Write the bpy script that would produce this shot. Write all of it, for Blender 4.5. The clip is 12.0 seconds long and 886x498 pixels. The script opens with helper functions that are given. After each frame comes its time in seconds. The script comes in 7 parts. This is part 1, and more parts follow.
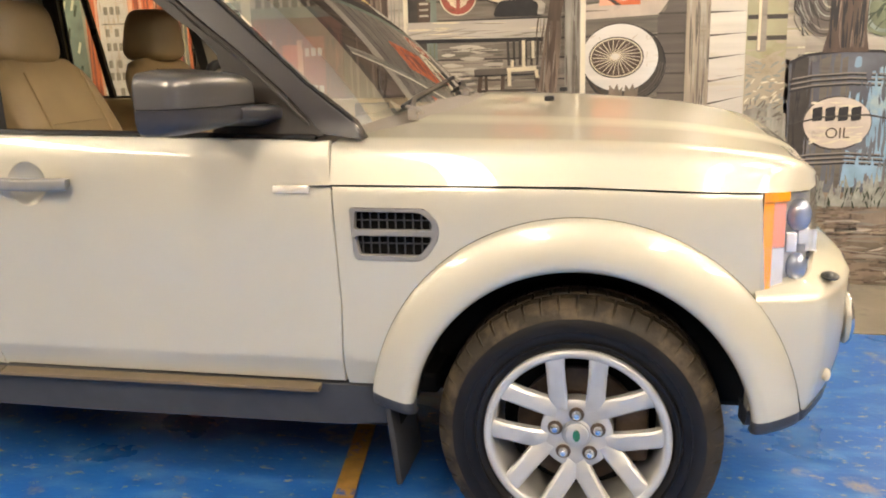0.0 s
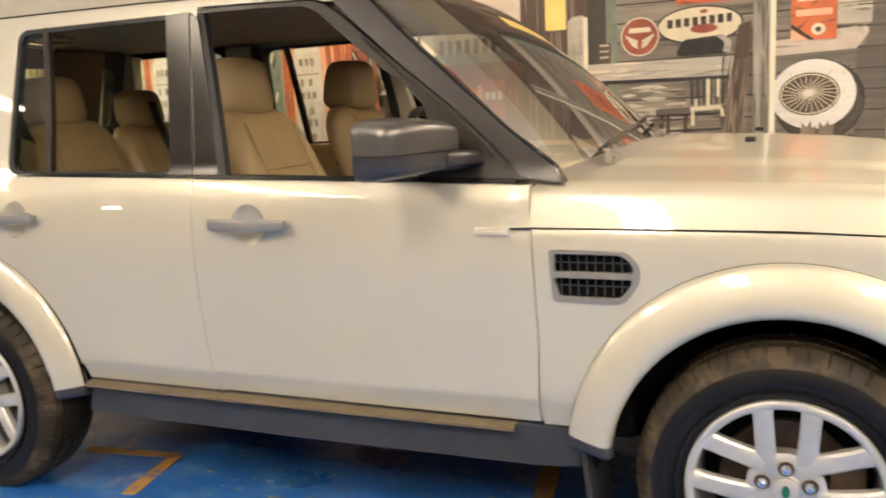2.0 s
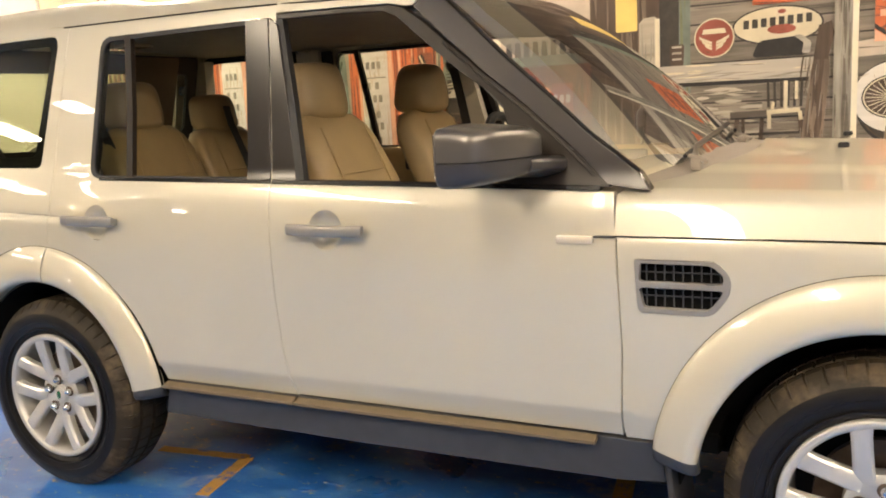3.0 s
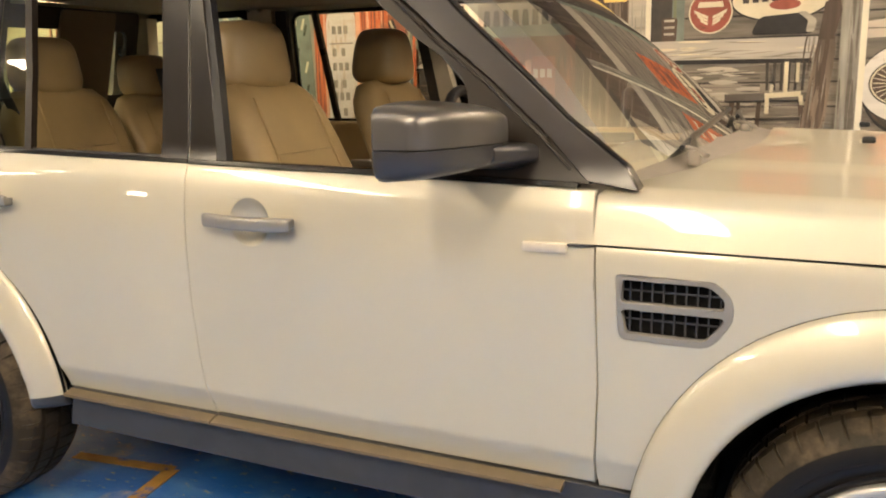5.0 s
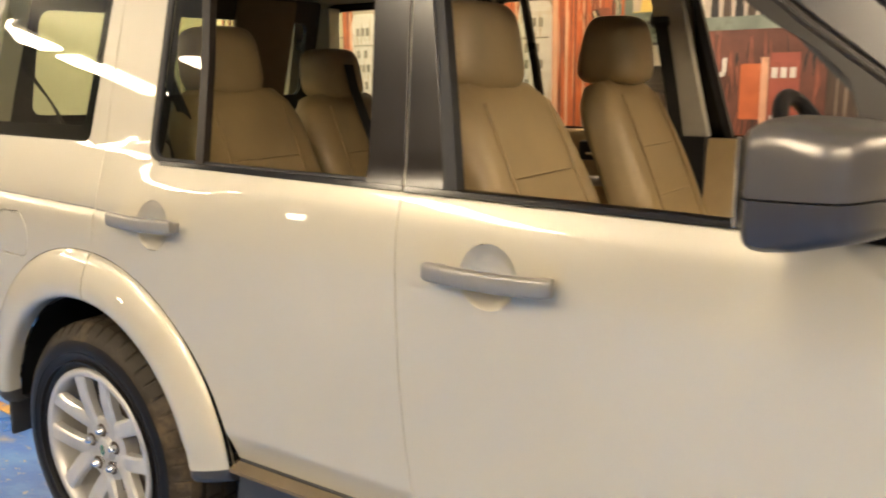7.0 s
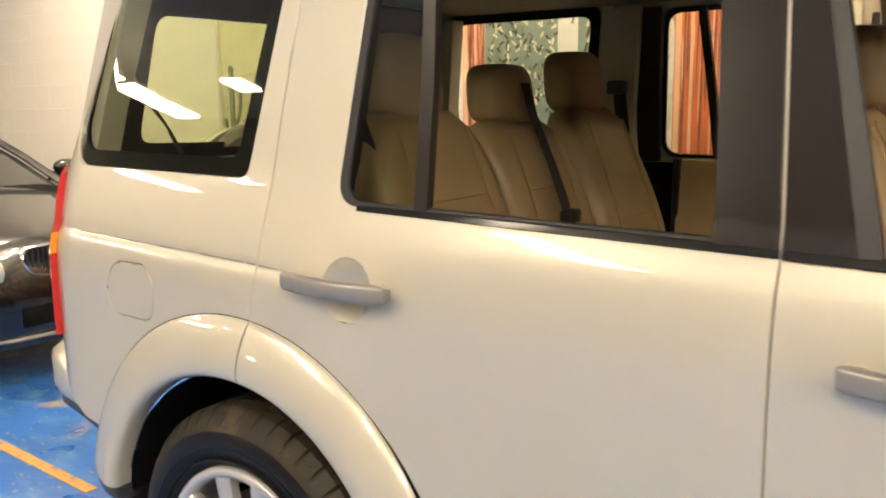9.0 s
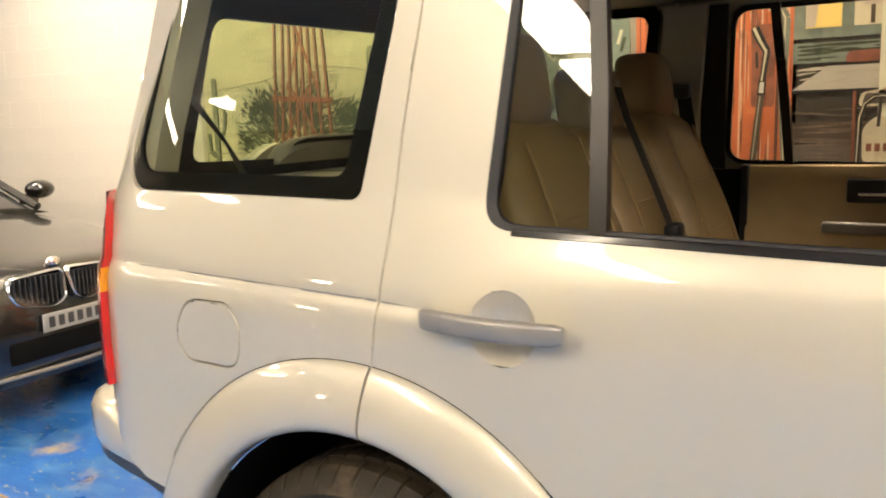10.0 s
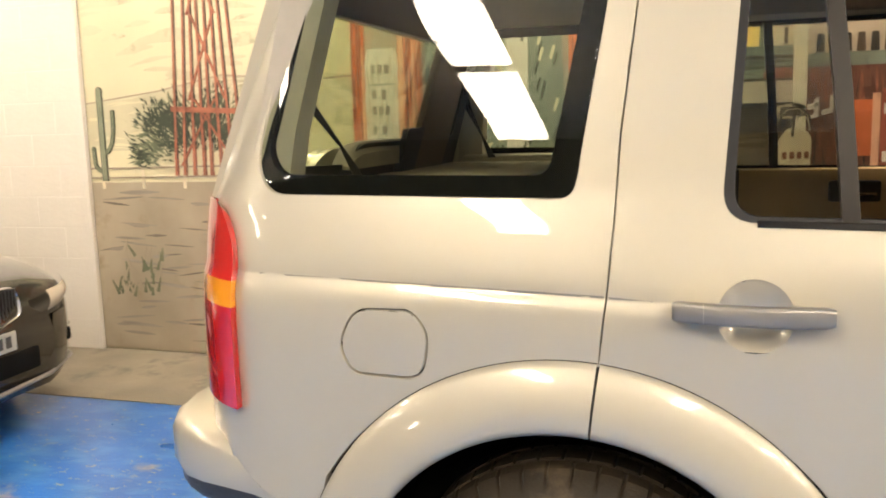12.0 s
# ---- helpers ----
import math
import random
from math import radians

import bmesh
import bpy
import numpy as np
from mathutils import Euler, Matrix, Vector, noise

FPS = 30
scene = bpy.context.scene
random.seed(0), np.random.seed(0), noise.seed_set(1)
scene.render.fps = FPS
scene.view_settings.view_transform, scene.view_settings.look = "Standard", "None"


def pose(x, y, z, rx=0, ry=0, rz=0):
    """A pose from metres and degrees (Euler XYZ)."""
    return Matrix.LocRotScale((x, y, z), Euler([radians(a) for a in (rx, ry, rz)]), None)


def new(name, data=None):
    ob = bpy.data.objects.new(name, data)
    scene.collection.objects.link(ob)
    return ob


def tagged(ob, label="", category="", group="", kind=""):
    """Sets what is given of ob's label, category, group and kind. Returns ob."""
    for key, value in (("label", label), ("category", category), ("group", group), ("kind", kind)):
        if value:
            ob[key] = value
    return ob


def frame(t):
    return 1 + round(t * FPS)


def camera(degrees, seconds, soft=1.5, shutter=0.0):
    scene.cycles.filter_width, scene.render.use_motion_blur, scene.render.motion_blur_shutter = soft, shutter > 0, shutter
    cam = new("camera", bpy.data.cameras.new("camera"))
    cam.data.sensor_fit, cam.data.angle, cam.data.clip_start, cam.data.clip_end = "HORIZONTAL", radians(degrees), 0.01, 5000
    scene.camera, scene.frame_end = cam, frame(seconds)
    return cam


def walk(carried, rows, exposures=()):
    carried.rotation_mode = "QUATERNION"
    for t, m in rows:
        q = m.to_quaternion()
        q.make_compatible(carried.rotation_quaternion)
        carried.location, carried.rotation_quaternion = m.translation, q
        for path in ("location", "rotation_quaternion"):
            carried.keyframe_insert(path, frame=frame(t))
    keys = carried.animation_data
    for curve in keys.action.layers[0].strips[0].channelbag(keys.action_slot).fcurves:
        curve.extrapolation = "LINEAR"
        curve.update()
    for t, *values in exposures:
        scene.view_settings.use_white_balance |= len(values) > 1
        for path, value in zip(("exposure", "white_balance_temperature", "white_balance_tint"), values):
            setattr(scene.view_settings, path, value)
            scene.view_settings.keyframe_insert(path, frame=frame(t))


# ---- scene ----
cam = camera(55.30, 12.0, soft=1.9, shutter=0.4)
PATH = [
    (0, pose(0.103, -2.123, 1.374, 77.18, 1.61, 11.70)),
    (0.5, pose(0.084, -2.126, 1.374, 77.69, 1.82, 12.86)),
    (1, pose(0.076, -2.148, 1.382, 78.44, 2.36, 15.46)),
    (1.5, pose(0.049, -2.165, 1.386, 79.29, 2.66, 18.63)),
    (2, pose(0.012, -2.181, 1.393, 80.23, 2.94, 22.48)),
    (2.5, pose(-0.031, -2.188, 1.407, 81.01, 3.22, 26.07)),
    (4.5, pose(-0.145, -1.919, 1.404, 78.12, 2.12, 25.30)),
    (5, pose(-0.179, -1.753, 1.408, 78.58, 1.17, 25.21)),
    (5.5, pose(-0.266, -1.616, 1.416, 78.98, 0.31, 26.20)),
    (6, pose(-0.382, -1.493, 1.418, 78.72, -0.14, 28.38)),
    (6.5, pose(-0.542, -1.387, 1.409, 79.17, 0.20, 31.37)),
    (7, pose(-0.752, -1.304, 1.414, 78.69, 0.83, 35.02)),
    (7.5, pose(-0.917, -1.201, 1.421, 78.75, 1.00, 38.30)),
    (9.5, pose(-1.735, -1.193, 1.413, 80.81, 1.06, 33.11)),
    (10, pose(-1.951, -1.204, 1.417, 80.89, 1.79, 31.06)),
    (10.5, pose(-2.129, -1.272, 1.419, 81.60, 1.44, 28.22)),
    (11, pose(-2.336, -1.366, 1.423, 81.58, 1.06, 24.67)),
    (11.5, pose(-2.505, -1.472, 1.395, 82.06, 0.50, 21.31)),
    (12, pose(-2.663, -1.508, 1.402, 81.69, 1.59, 17.11)),
]
walk(cam, PATH, exposures=[(0.0, 0.12, 6500, 10), (1.0, 0.12, 6550, 10), (2.5, 0.12, 6750, 10), (5.0, 0.12, 7100, 9), (7.5, 0.16, 7100, 9), (9.5, 0.20, 6600, 10), (11.0, 0.16, 6500, 10), (12.0, 0.10, 6550, 10)])

# ---------------------------------------------------------------- world and exposure
world = bpy.data.worlds.new("hall_air")
world.use_nodes = True
world.node_tree.nodes["Background"].inputs[0].default_value = (1.0, 0.93, 0.82, 1)
world.node_tree.nodes["Background"].inputs[1].default_value = 0.03
scene.world = world

W = 1.86            # width of the big car between its door skins
WALL = 3.05         # the painted wall's plane
CEIL = 3.75


# ---------------------------------------------------------------- materials
def material(name, base, rough=0.5, metal=0.0, coat=0.0, var=0.12, scale=8.0, bump=0.0, bump_scale=60.0,
             spec=0.5, stain=None, stain_scale=1.5, stain_cut=0.6, rvar=0.0, per_object=0.0, stretch=None):
    m = bpy.data.materials.new(name)
    m.use_nodes = True
    nt = m.node_tree
    b = nt.nodes["Principled BSDF"]
    b.inputs["Roughness"].default_value = rough
    b.inputs["Metallic"].default_value = metal
    b.inputs["Coat Weight"].default_value = coat
    b.inputs["Coat Roughness"].default_value = 0.012
    b.inputs["Specular IOR Level"].default_value = spec
    tc = nt.nodes.new("ShaderNodeTexCoord")
    n1 = nt.nodes.new("ShaderNodeTexNoise")
    n1.inputs["Scale"].default_value = scale
    n1.inputs["Detail"].default_value = 6
    place = tc.outputs["Object"]
    if stretch:
        grain = nt.nodes.new("ShaderNodeMapping")
        grain.inputs["Scale"].default_value = stretch
        nt.links.new(place, grain.inputs["Vector"])
        place = grain.outputs["Vector"]
    nt.links.new(place, n1.inputs["Vector"])
    ramp = nt.nodes.new("ShaderNodeMapRange")
    ramp.inputs["From Min"].default_value, ramp.inputs["From Max"].default_value = 0.3, 0.7
    ramp.inputs["To Min"].default_value, ramp.inputs["To Max"].default_value = 1 - var, 1 + var
    # slow drift over the fine grain
    n0 = nt.nodes.new("ShaderNodeTexNoise")
    n0.inputs["Scale"].default_value = scale * 0.17
    n0.inputs["Detail"].default_value = 2
    nt.links.new(tc.outputs["Object"], n0.inputs["Vector"])
    av = nt.nodes.new("ShaderNodeMath")
    av.operation = "MULTIPLY_ADD"
    av.inputs[1].default_value = 0.6
    sc_ = nt.nodes.new("ShaderNodeMath")
    sc_.operation = "MULTIPLY"
    sc_.inputs[1].default_value = 0.4
    nt.links.new(n0.outputs["Fac"], sc_.inputs[0])
    nt.links.new(n1.outputs["Fac"], av.inputs[0])
    nt.links.new(sc_.outputs["Value"], av.inputs[2])
    nt.links.new(av.outputs["Value"], ramp.inputs["Value"])
    mul = nt.nodes.new("ShaderNodeVectorMath")
    mul.operation = "SCALE"
    mul.inputs[0].default_value = base[:3]
    nt.links.new(ramp.outputs["Result"], mul.inputs["Scale"])
    out = mul.outputs["Vector"]
    if per_object:
        oi = nt.nodes.new("ShaderNodeObjectInfo")
        r2 = nt.nodes.new("ShaderNodeMapRange")
        r2.inputs["To Min"].default_value, r2.inputs["To Max"].default_value = 1 - per_object, 1 + per_object
        nt.links.new(oi.outputs["Random"], r2.inputs["Value"])
        m2 = nt.nodes.new("ShaderNodeVectorMath")
        m2.operation = "SCALE"
        nt.links.new(out, m2.inputs[0])
        nt.links.new(r2.outputs["Result"], m2.inputs["Scale"])
        out = m2.outputs["Vector"]
    if stain:
        n2 = nt.nodes.new("ShaderNodeTexNoise")
        n2.inputs["Scale"].default_value = stain_scale
        n2.inputs["Detail"].default_value = 8
        n2.inputs["Roughness"].default_value = 0.65
        nt.links.new(place, n2.inputs["Vector"])
        r3 = nt.nodes.new("ShaderNodeMapRange")
        r3.inputs["From Min"].default_value, r3.inputs["From Max"].default_value = stain_cut, stain_cut + 0.12
        nt.links.new(n2.outputs["Fac"], r3.inputs["Value"])
        mix = nt.nodes.new("ShaderNodeMix")
        mix.data_type = "RGBA"
        nt.links.new(r3.outputs["Result"], mix.inputs["Factor"])
        nt.links.new(out, mix.inputs["A"])
        mix.inputs["B"].default_value = (*stain, 1)
        out = mix.outputs["Result"]
    nt.links.new(out, b.inputs["Base Color"])
    if rvar:
        r4 = nt.nodes.new("ShaderNodeMapRange")
        r4.inputs["To Min"].default_value, r4.inputs["To Max"].default_value = max(0.02, rough - rvar), rough + rvar
        nt.links.new(n1.outputs["Fac"], r4.inputs["Value"])
        nt.links.new(r4.outputs["Result"], b.inputs["Roughness"])
    if bump:
        n3 = nt.nodes.new("ShaderNodeTexNoise")
        n3.inputs["Scale"].default_value = bump_scale
        n3.inputs["Detail"].default_value = 4
        nt.links.new(tc.outputs["Object"], n3.inputs["Vector"])
        bp = nt.nodes.new("ShaderNodeBump")
        bp.inputs["Strength"].default_value = bump
        bp.inputs["Distance"].default_value = 0.01
        nt.links.new(n3.outputs["Fac"], bp.inputs["Height"])
        nt.links.new(bp.outputs["Normal"], b.inputs["Normal"])
    return m


def glass_material(name, tint, rough=0.0, gloss=0.07):
    m = bpy.data.materials.new(name)
    m.use_nodes = True
    nt = m.node_tree
    nt.nodes.remove(nt.nodes["Principled BSDF"])
    out = nt.nodes["Material Output"]
    tr = nt.nodes.new("ShaderNodeBsdfTransparent")
    tr.inputs["Color"].default_value = (*tint, 1)
    gl = nt.nodes.new("ShaderNodeBsdfGlossy")
    gl.inputs["Roughness"].default_value = rough
    lw = nt.nodes.new("ShaderNodeLayerWeight")
    lw.inputs["Blend"].default_value = 0.5
    pw = nt.nodes.new("ShaderNodeMath")
    pw.operation = "POWER"
    pw.inputs[1].default_value = 4.0
    nt.links.new(lw.outputs["Facing"], pw.inputs[0])
    fr = nt.nodes.new("ShaderNodeMath")
    fr.operation = "MULTIPLY_ADD"
    fr.inputs[1].default_value, fr.inputs[2].default_value = 0.90, gloss
    nt.links.new(pw.outputs["Value"], fr.inputs[0])
    mx = nt.nodes.new("ShaderNodeMixShader")
    nt.links.new(fr.outputs["Value"], mx.inputs["Fac"])
    nt.links.new(tr.outputs["BSDF"], mx.inputs[1])
    nt.links.new(gl.outputs["BSDF"], mx.inputs[2])
    nt.links.new(mx.outputs["Shader"], out.inputs["Surface"])
    return m


def lamp_material(name, color, strength):
    m = bpy.data.materials.new(name)
    m.use_nodes = True
    b = m.node_tree.nodes["Principled BSDF"]
    b.inputs["Base Color"].default_value = (*color, 1)
    b.inputs["Emission Color"].default_value = (*color, 1)
    b.inputs["Emission Strength"].default_value = strength
    return m


LAMP = lamp_material("panel_light", (1.0, 0.845, 0.64), 46.0)
TUBE = lamp_material("tube_light", (1.0, 0.845, 0.64), 125.0)
PAINT = material("champagne_paint", (0.512, 0.475, 0.381), 0.40, 0.32, 1.0, 0.025, 3.0, 0.0, 900.0, spec=0.15)
BLACK_PLASTIC = material("black_plastic", (0.014, 0.014, 0.016), 0.42, 0, 0.0, 0.2, 40, 0.02, 500, spec=0.3)
SILL_PLASTIC = material("grey_black_cladding", (0.035, 0.036, 0.040), 0.45, 0, 0.0, 0.25, 25, 0.15, 400, rvar=0.1)
GLOSS_BLACK = material("satin_black_trim", (0.009, 0.0075, 0.007), 0.15, 0, 0.0, 0.08, 6, spec=0.38, rvar=0.03)
PILLAR_BLACK = material("satin_pillar_film", (0.016, 0.0125, 0.010), 0.20, 0, 0.0, 0.10, 5, spec=0.34, rvar=0.02)
WIPER_GREY = material("grey_wiper_metal", (0.075, 0.066, 0.052), 0.40, 0.2, 0.0, 0.2, 30, 0.05, 300)
PILLAR_GLOSS = material("glossy_pillar_plastic", (0.034, 0.029, 0.028), 0.24, 0, 0.0, 0.10, 5, spec=0.55, rvar=0.02)
COWL_GREY = material("grey_cowl_plastic", (0.245, 0.215, 0.188), 0.55, 0, 0, 0.15, 20, 0.1, 300, rvar=0.1)
FRAME_BLACK = material("matt_black_frame", (0.018, 0.0135, 0.0105), 0.30, 0, 0.0, 0.12, 6, spec=0.28, rvar=0.06)
MIRROR_SHELL = material("satin_graphite", (0.130, 0.122, 0.116), 0.30, 0.70, 0.0, 0.05, 4, 0.01, 700)
LOWER_SHELL = material("charcoal_plastic", (0.050, 0.048, 0.051), 0.28, 0.4, 0.0, 0.06, 6, 0.02, 700)
HANDLE_GREY = material("silver_grey_plastic", (0.25, 0.236, 0.217), 0.38, 0.35, 0.1, 0.05, 40, 0.03, 600)
DARK = material("dark_void", (0.008, 0.008, 0.008), 0.85, 0, 0, 0.2, 12, spec=0.08)
TREAD = material("dusty_tread_rubber", (0.026, 0.020, 0.013), 0.55, 0, 0, 0.3, 14, 0.15, 200, stain=(0.085, 0.062, 0.038), stain_scale=5, stain_cut=0.50, rvar=0.1, spec=0.2)
RUBBER = material("tyre_rubber", (0.008, 0.0075, 0.008), 0.34, 0, 0, 0.25, 18, 0.06, 160, rvar=0.08, spec=0.22)
ALLOY = material("silver_alloy", (0.46, 0.45, 0.43), 0.36, 0.40, 0.6, 0.06, 20, 0.03, 300, rvar=0.08)
CHROME = material("chrome", (0.8, 0.8, 0.8), 0.08, 1.0, 0, 0.02, 20)
BRAKE = material("brown_brake_steel", (0.10, 0.07, 0.05), 0.5, 0.7, 0, 0.4, 20, 0.2, 80)
LEATHER = material("tan_leather", (0.285, 0.200, 0.098), 0.46, 0, 0.05, 0.12, 10, 0.06, 160, rvar=0.08)
TRIM_TAN = material("tan_trim_plastic", (0.42, 0.30, 0.150), 0.55, 0, 0, 0.08, 15, 0.03, 300)
BROWN_TRIM = material("brown_corner_trim", (0.115, 0.082, 0.048), 0.6, 0, 0, 0.10, 15, 0.03, 300)
LINER = material("grey_headlining", (0.32, 0.29, 0.25), 0.9, 0, 0, 0.1, 30)
PILLAR_TRIM = material("light_pillar_trim", (0.42, 0.385, 0.32), 0.6, 0, 0, 0.08, 20)
BELT = material("black_webbing", (0.015, 0.015, 0.015), 0.8, 0, 0, 0.2, 60, 0.2, 900)
TINT = glass_material("tinted_glass", (0.88, 0.91, 0.78), 0.0, 0.045)
DEEP_TINT = glass_material("dimming_glass", (0.60, 0.58, 0.50))
PRIVACY = glass_material("smoked_glass", (0.58, 0.60, 0.50), 0.0, 0.05)
SIDE_GLASS = glass_material("side_glass", (0.68, 0.71, 0.60), 0.0, 0.048)
SCREEN = glass_material("windscreen_glass", (0.82, 0.88, 0.82), 0.0, 0.48)
RED_LENS = material("red_lamp_lens", (0.62, 0.012, 0.010), 0.12, 0, 1.0, 0.10, 25)
ORANGE_LENS = material("amber_lamp_lens", (0.92, 0.33, 0.008), 0.15, 0, 1.0, 0.06, 25)
PALE_LENS = material("clear_marker_lens", (0.54, 0.48, 0.39), 0.12, 0, 1.0, 0.06, 60)
PINK_LENS = material("pink_lamp_lens", (0.72, 0.30, 0.20), 0.15, 0, 1.0, 0.08, 30)
LAMP_CLEAR = glass_material("clear_lamp_cover", (0.95, 0.95, 0.95))
HOUSING = material("grey_lamp_housing", (0.42, 0.41, 0.40), 0.30, 0.5, 0.3, 0.12, 30)
BOWL = material("blue_grey_bowl", (0.34, 0.37, 0.46), 0.22, 0.6, 0.5, 0.12, 30)
REFLECTOR = material("lamp_reflector", (0.86, 0.86, 0.88), 0.32, 0.35, 0.6, 0.12, 30)
GREEN_BADGE = material("green_badge_enamel", (0.01, 0.10, 0.04), 0.25, 0, 1.0, 0.05, 30)
FLAP_RUBBER = material("mud_flap_rubber", (0.02, 0.02, 0.022), 0.65, 0, 0, 0.3, 20, 0.2, 120)
LEDGE = material("dusty_brown_strip", (0.115, 0.088, 0.056), 0.6, 0, 0, 0.15, 20, 0.1, 200)


# ---------------------------------------------------------------- mesh helpers
def base_empty(name, loc, label, category, group=""):
    e = new(name)
    e.location = loc
    e.empty_display_size = 0.1
    return tagged(e, label, category, group)


def adopt(ob, parent):
    ob.parent = parent
    if parent.type == "EMPTY":
        ob.matrix_parent_inverse = Matrix.Translation(-Vector(parent.location))


def part(name, bm, mat, parent=None, label="", sharp=35, smooth=True, flip=False):
    """One mesh object out of a bmesh, under a thing or a part."""
    if flip:
        for v in bm.verts:
            v.co.y = W - v.co.y
        bmesh.ops.reverse_faces(bm, faces=bm.faces)
    me = bpy.data.meshes.new(name)
    bm.to_mesh(me)
    bm.free()
    if smooth and me.polygons:
        me.polygons.foreach_set("use_smooth", [True] * len(me.polygons))
        me.set_sharp_from_angle(angle=radians(sharp))
    me.materials.append(mat)
    ob = new(name, me)
    if parent:
        adopt(ob, parent)
    if label:
        ob["label"] = label
    return ob


def rbox(x0, x1, y0, y1, z0, z1, r=0.01, seg=2, bm=None, rot=None, pivot=None):
    own = bmesh.new()
    bmesh.ops.create_cube(own, size=1)
    for v in own.verts:
        v.co = Vector(((x0 + x1) / 2 + v.co.x * (x1 - x0), (y0 + y1) / 2 + v.co.y * (y1 - y0), (z0 + z1) / 2 + v.co.z * (z1 - z0)))
    if r > 0:
        bmesh.ops.bevel(own, geom=list(own.edges), offset=r, segments=seg, affect="EDGES", profile=0.5)
    if rot:
        p = Vector(pivot or ((x0 + x1) / 2, (y0 + y1) / 2, (z0 + z1) / 2))
        bmesh.ops.rotate(own, cent=p, matrix=Euler([radians(a) for a in rot]).to_matrix(), verts=own.verts)
    if bm is None:
        return own
    me = bpy.data.meshes.new("tmp")
    own.to_mesh(me)
    own.free()
    bm.from_mesh(me)
    bpy.data.meshes.remove(me)
    return bm


def loft(rings, closed=True, caps=True, bm=None):
    bm = bm or bmesh.new()
    rows = [[bm.verts.new(p) for p in ring] for ring in rings]
    n = len(rings[0])
    for a, b in zip(rows, rows[1:]):
        for i in range(n if closed else n - 1):
            j = (i + 1) % n
            bm.faces.new((a[i], a[j], b[j], b[i]))
    if caps and closed:
        bm.faces.new(rows[0][::-1])
        bm.faces.new(rows[-1])
    bmesh.ops.recalc_face_normals(bm, faces=bm.faces)
    return bm


def lathe_y(profile, cx, cz, n=64, bm=None, wobble=None):
    """Turns (radius, y) round the axis through (cx, cz) along y."""
    rings = []
    for k in range(n):
        a = 2 * math.pi * k / n
        ring = []
        for i, (r, y) in enumerate(profile):
            rr = r + (wobble(k, i) if wobble else 0)
            ring.append((cx + rr * math.cos(a), y, cz + rr * math.sin(a)))
        rings.append(ring)
    rings.append(rings[0])
    bm = bm or bmesh.new()
    start = [[bm.verts.new(p) for p in ring] for ring in rings[:-1]]
    start.append(start[0])
    for a, b in zip(start, start[1:]):
        for i in range(len(profile) - 1):
            bm.faces.new((a[i], a[i + 1], b[i + 1], b[i]))
    bmesh.ops.recalc_face_normals(bm, faces=bm.faces)
    return bm


def sweep(points, r, n=8, bm=None, flat=1.0):
    pts = [Vector(p) for p in points]
    rings = []
    for i, p in enumerate(pts):
        d = (pts[min(i + 1, len(pts) - 1)] - pts[max(i - 1, 0)]).normalized()
        u = d.cross(Vector((0, 0, 1)))
        u = u.normalized() if u.length > 1e-4 else Vector((1, 0, 0))
        v = u.cross(d)
        rings.append([p + r * (u * math.cos(2 * math.pi * k / n) + flat * v * math.sin(2 * math.pi * k / n)) for k in range(n)])
    return loft(rings, bm=bm)


def spline(table):
    """A smooth function through (t, value) pairs, flat beyond its ends."""
    xs, ys = [a for a, _ in table], [b for _, b in table]

    def f(t):
        if t <= xs[0]:
            return ys[0]
        if t >= xs[-1]:
            return ys[-1]
        i = max(k for k in range(len(xs) - 1) if xs[k] <= t)
        h = xs[i + 1] - xs[i]
        u = (t - xs[i]) / h

        def slope(k):
            if k == 0:
                return (ys[1] - ys[0]) / (xs[1] - xs[0])
            if k == len(xs) - 1:
                return (ys[-1] - ys[-2]) / (xs[-1] - xs[-2])
            return (ys[k + 1] - ys[k - 1]) / (xs[k + 1] - xs[k - 1])
        m0, m1 = slope(i) * h, slope(i + 1) * h
        return (2 * u ** 3 - 3 * u ** 2 + 1) * ys[i] + (u ** 3 - 2 * u ** 2 + u) * m0 + (-2 * u ** 3 + 3 * u ** 2) * ys[i + 1] + (u ** 3 - u ** 2) * m1
    return f


def rounded(points, r=0.03, n=5):
    """A closed outline with its corners rounded; a point may carry its own radius."""
    out = []
    m = len(points)
    for i in range(m):
        p0, p1, p2 = Vector(points[i - 1][:2]), Vector(points[i][:2]), Vector(points[(i + 1) % m][:2])
        rad = points[i][2] if len(points[i]) > 2 else r
        a, b = (p0 - p1), (p2 - p1)
        cut = min(rad, a.length * 0.45, b.length * 0.45)
        if cut < 1e-4:
            out.append(tuple(p1))
            continue
        q0, q2 = p1 + a.normalized() * cut, p1 + b.normalized() * cut
        for k in range(n + 1):
            u = k / n
            out.append(tuple((1 - u) ** 2 * q0 + 2 * u * (1 - u) * p1 + u ** 2 * q2))
    return out


def circle(cx, cz, r, n=28, rz=None, a0=0.0):
    return [(cx + r * math.cos(a0 + 2 * math.pi * k / n), cz + (rz or r) * math.sin(a0 + 2 * math.pi * k / n)) for k in range(n)]


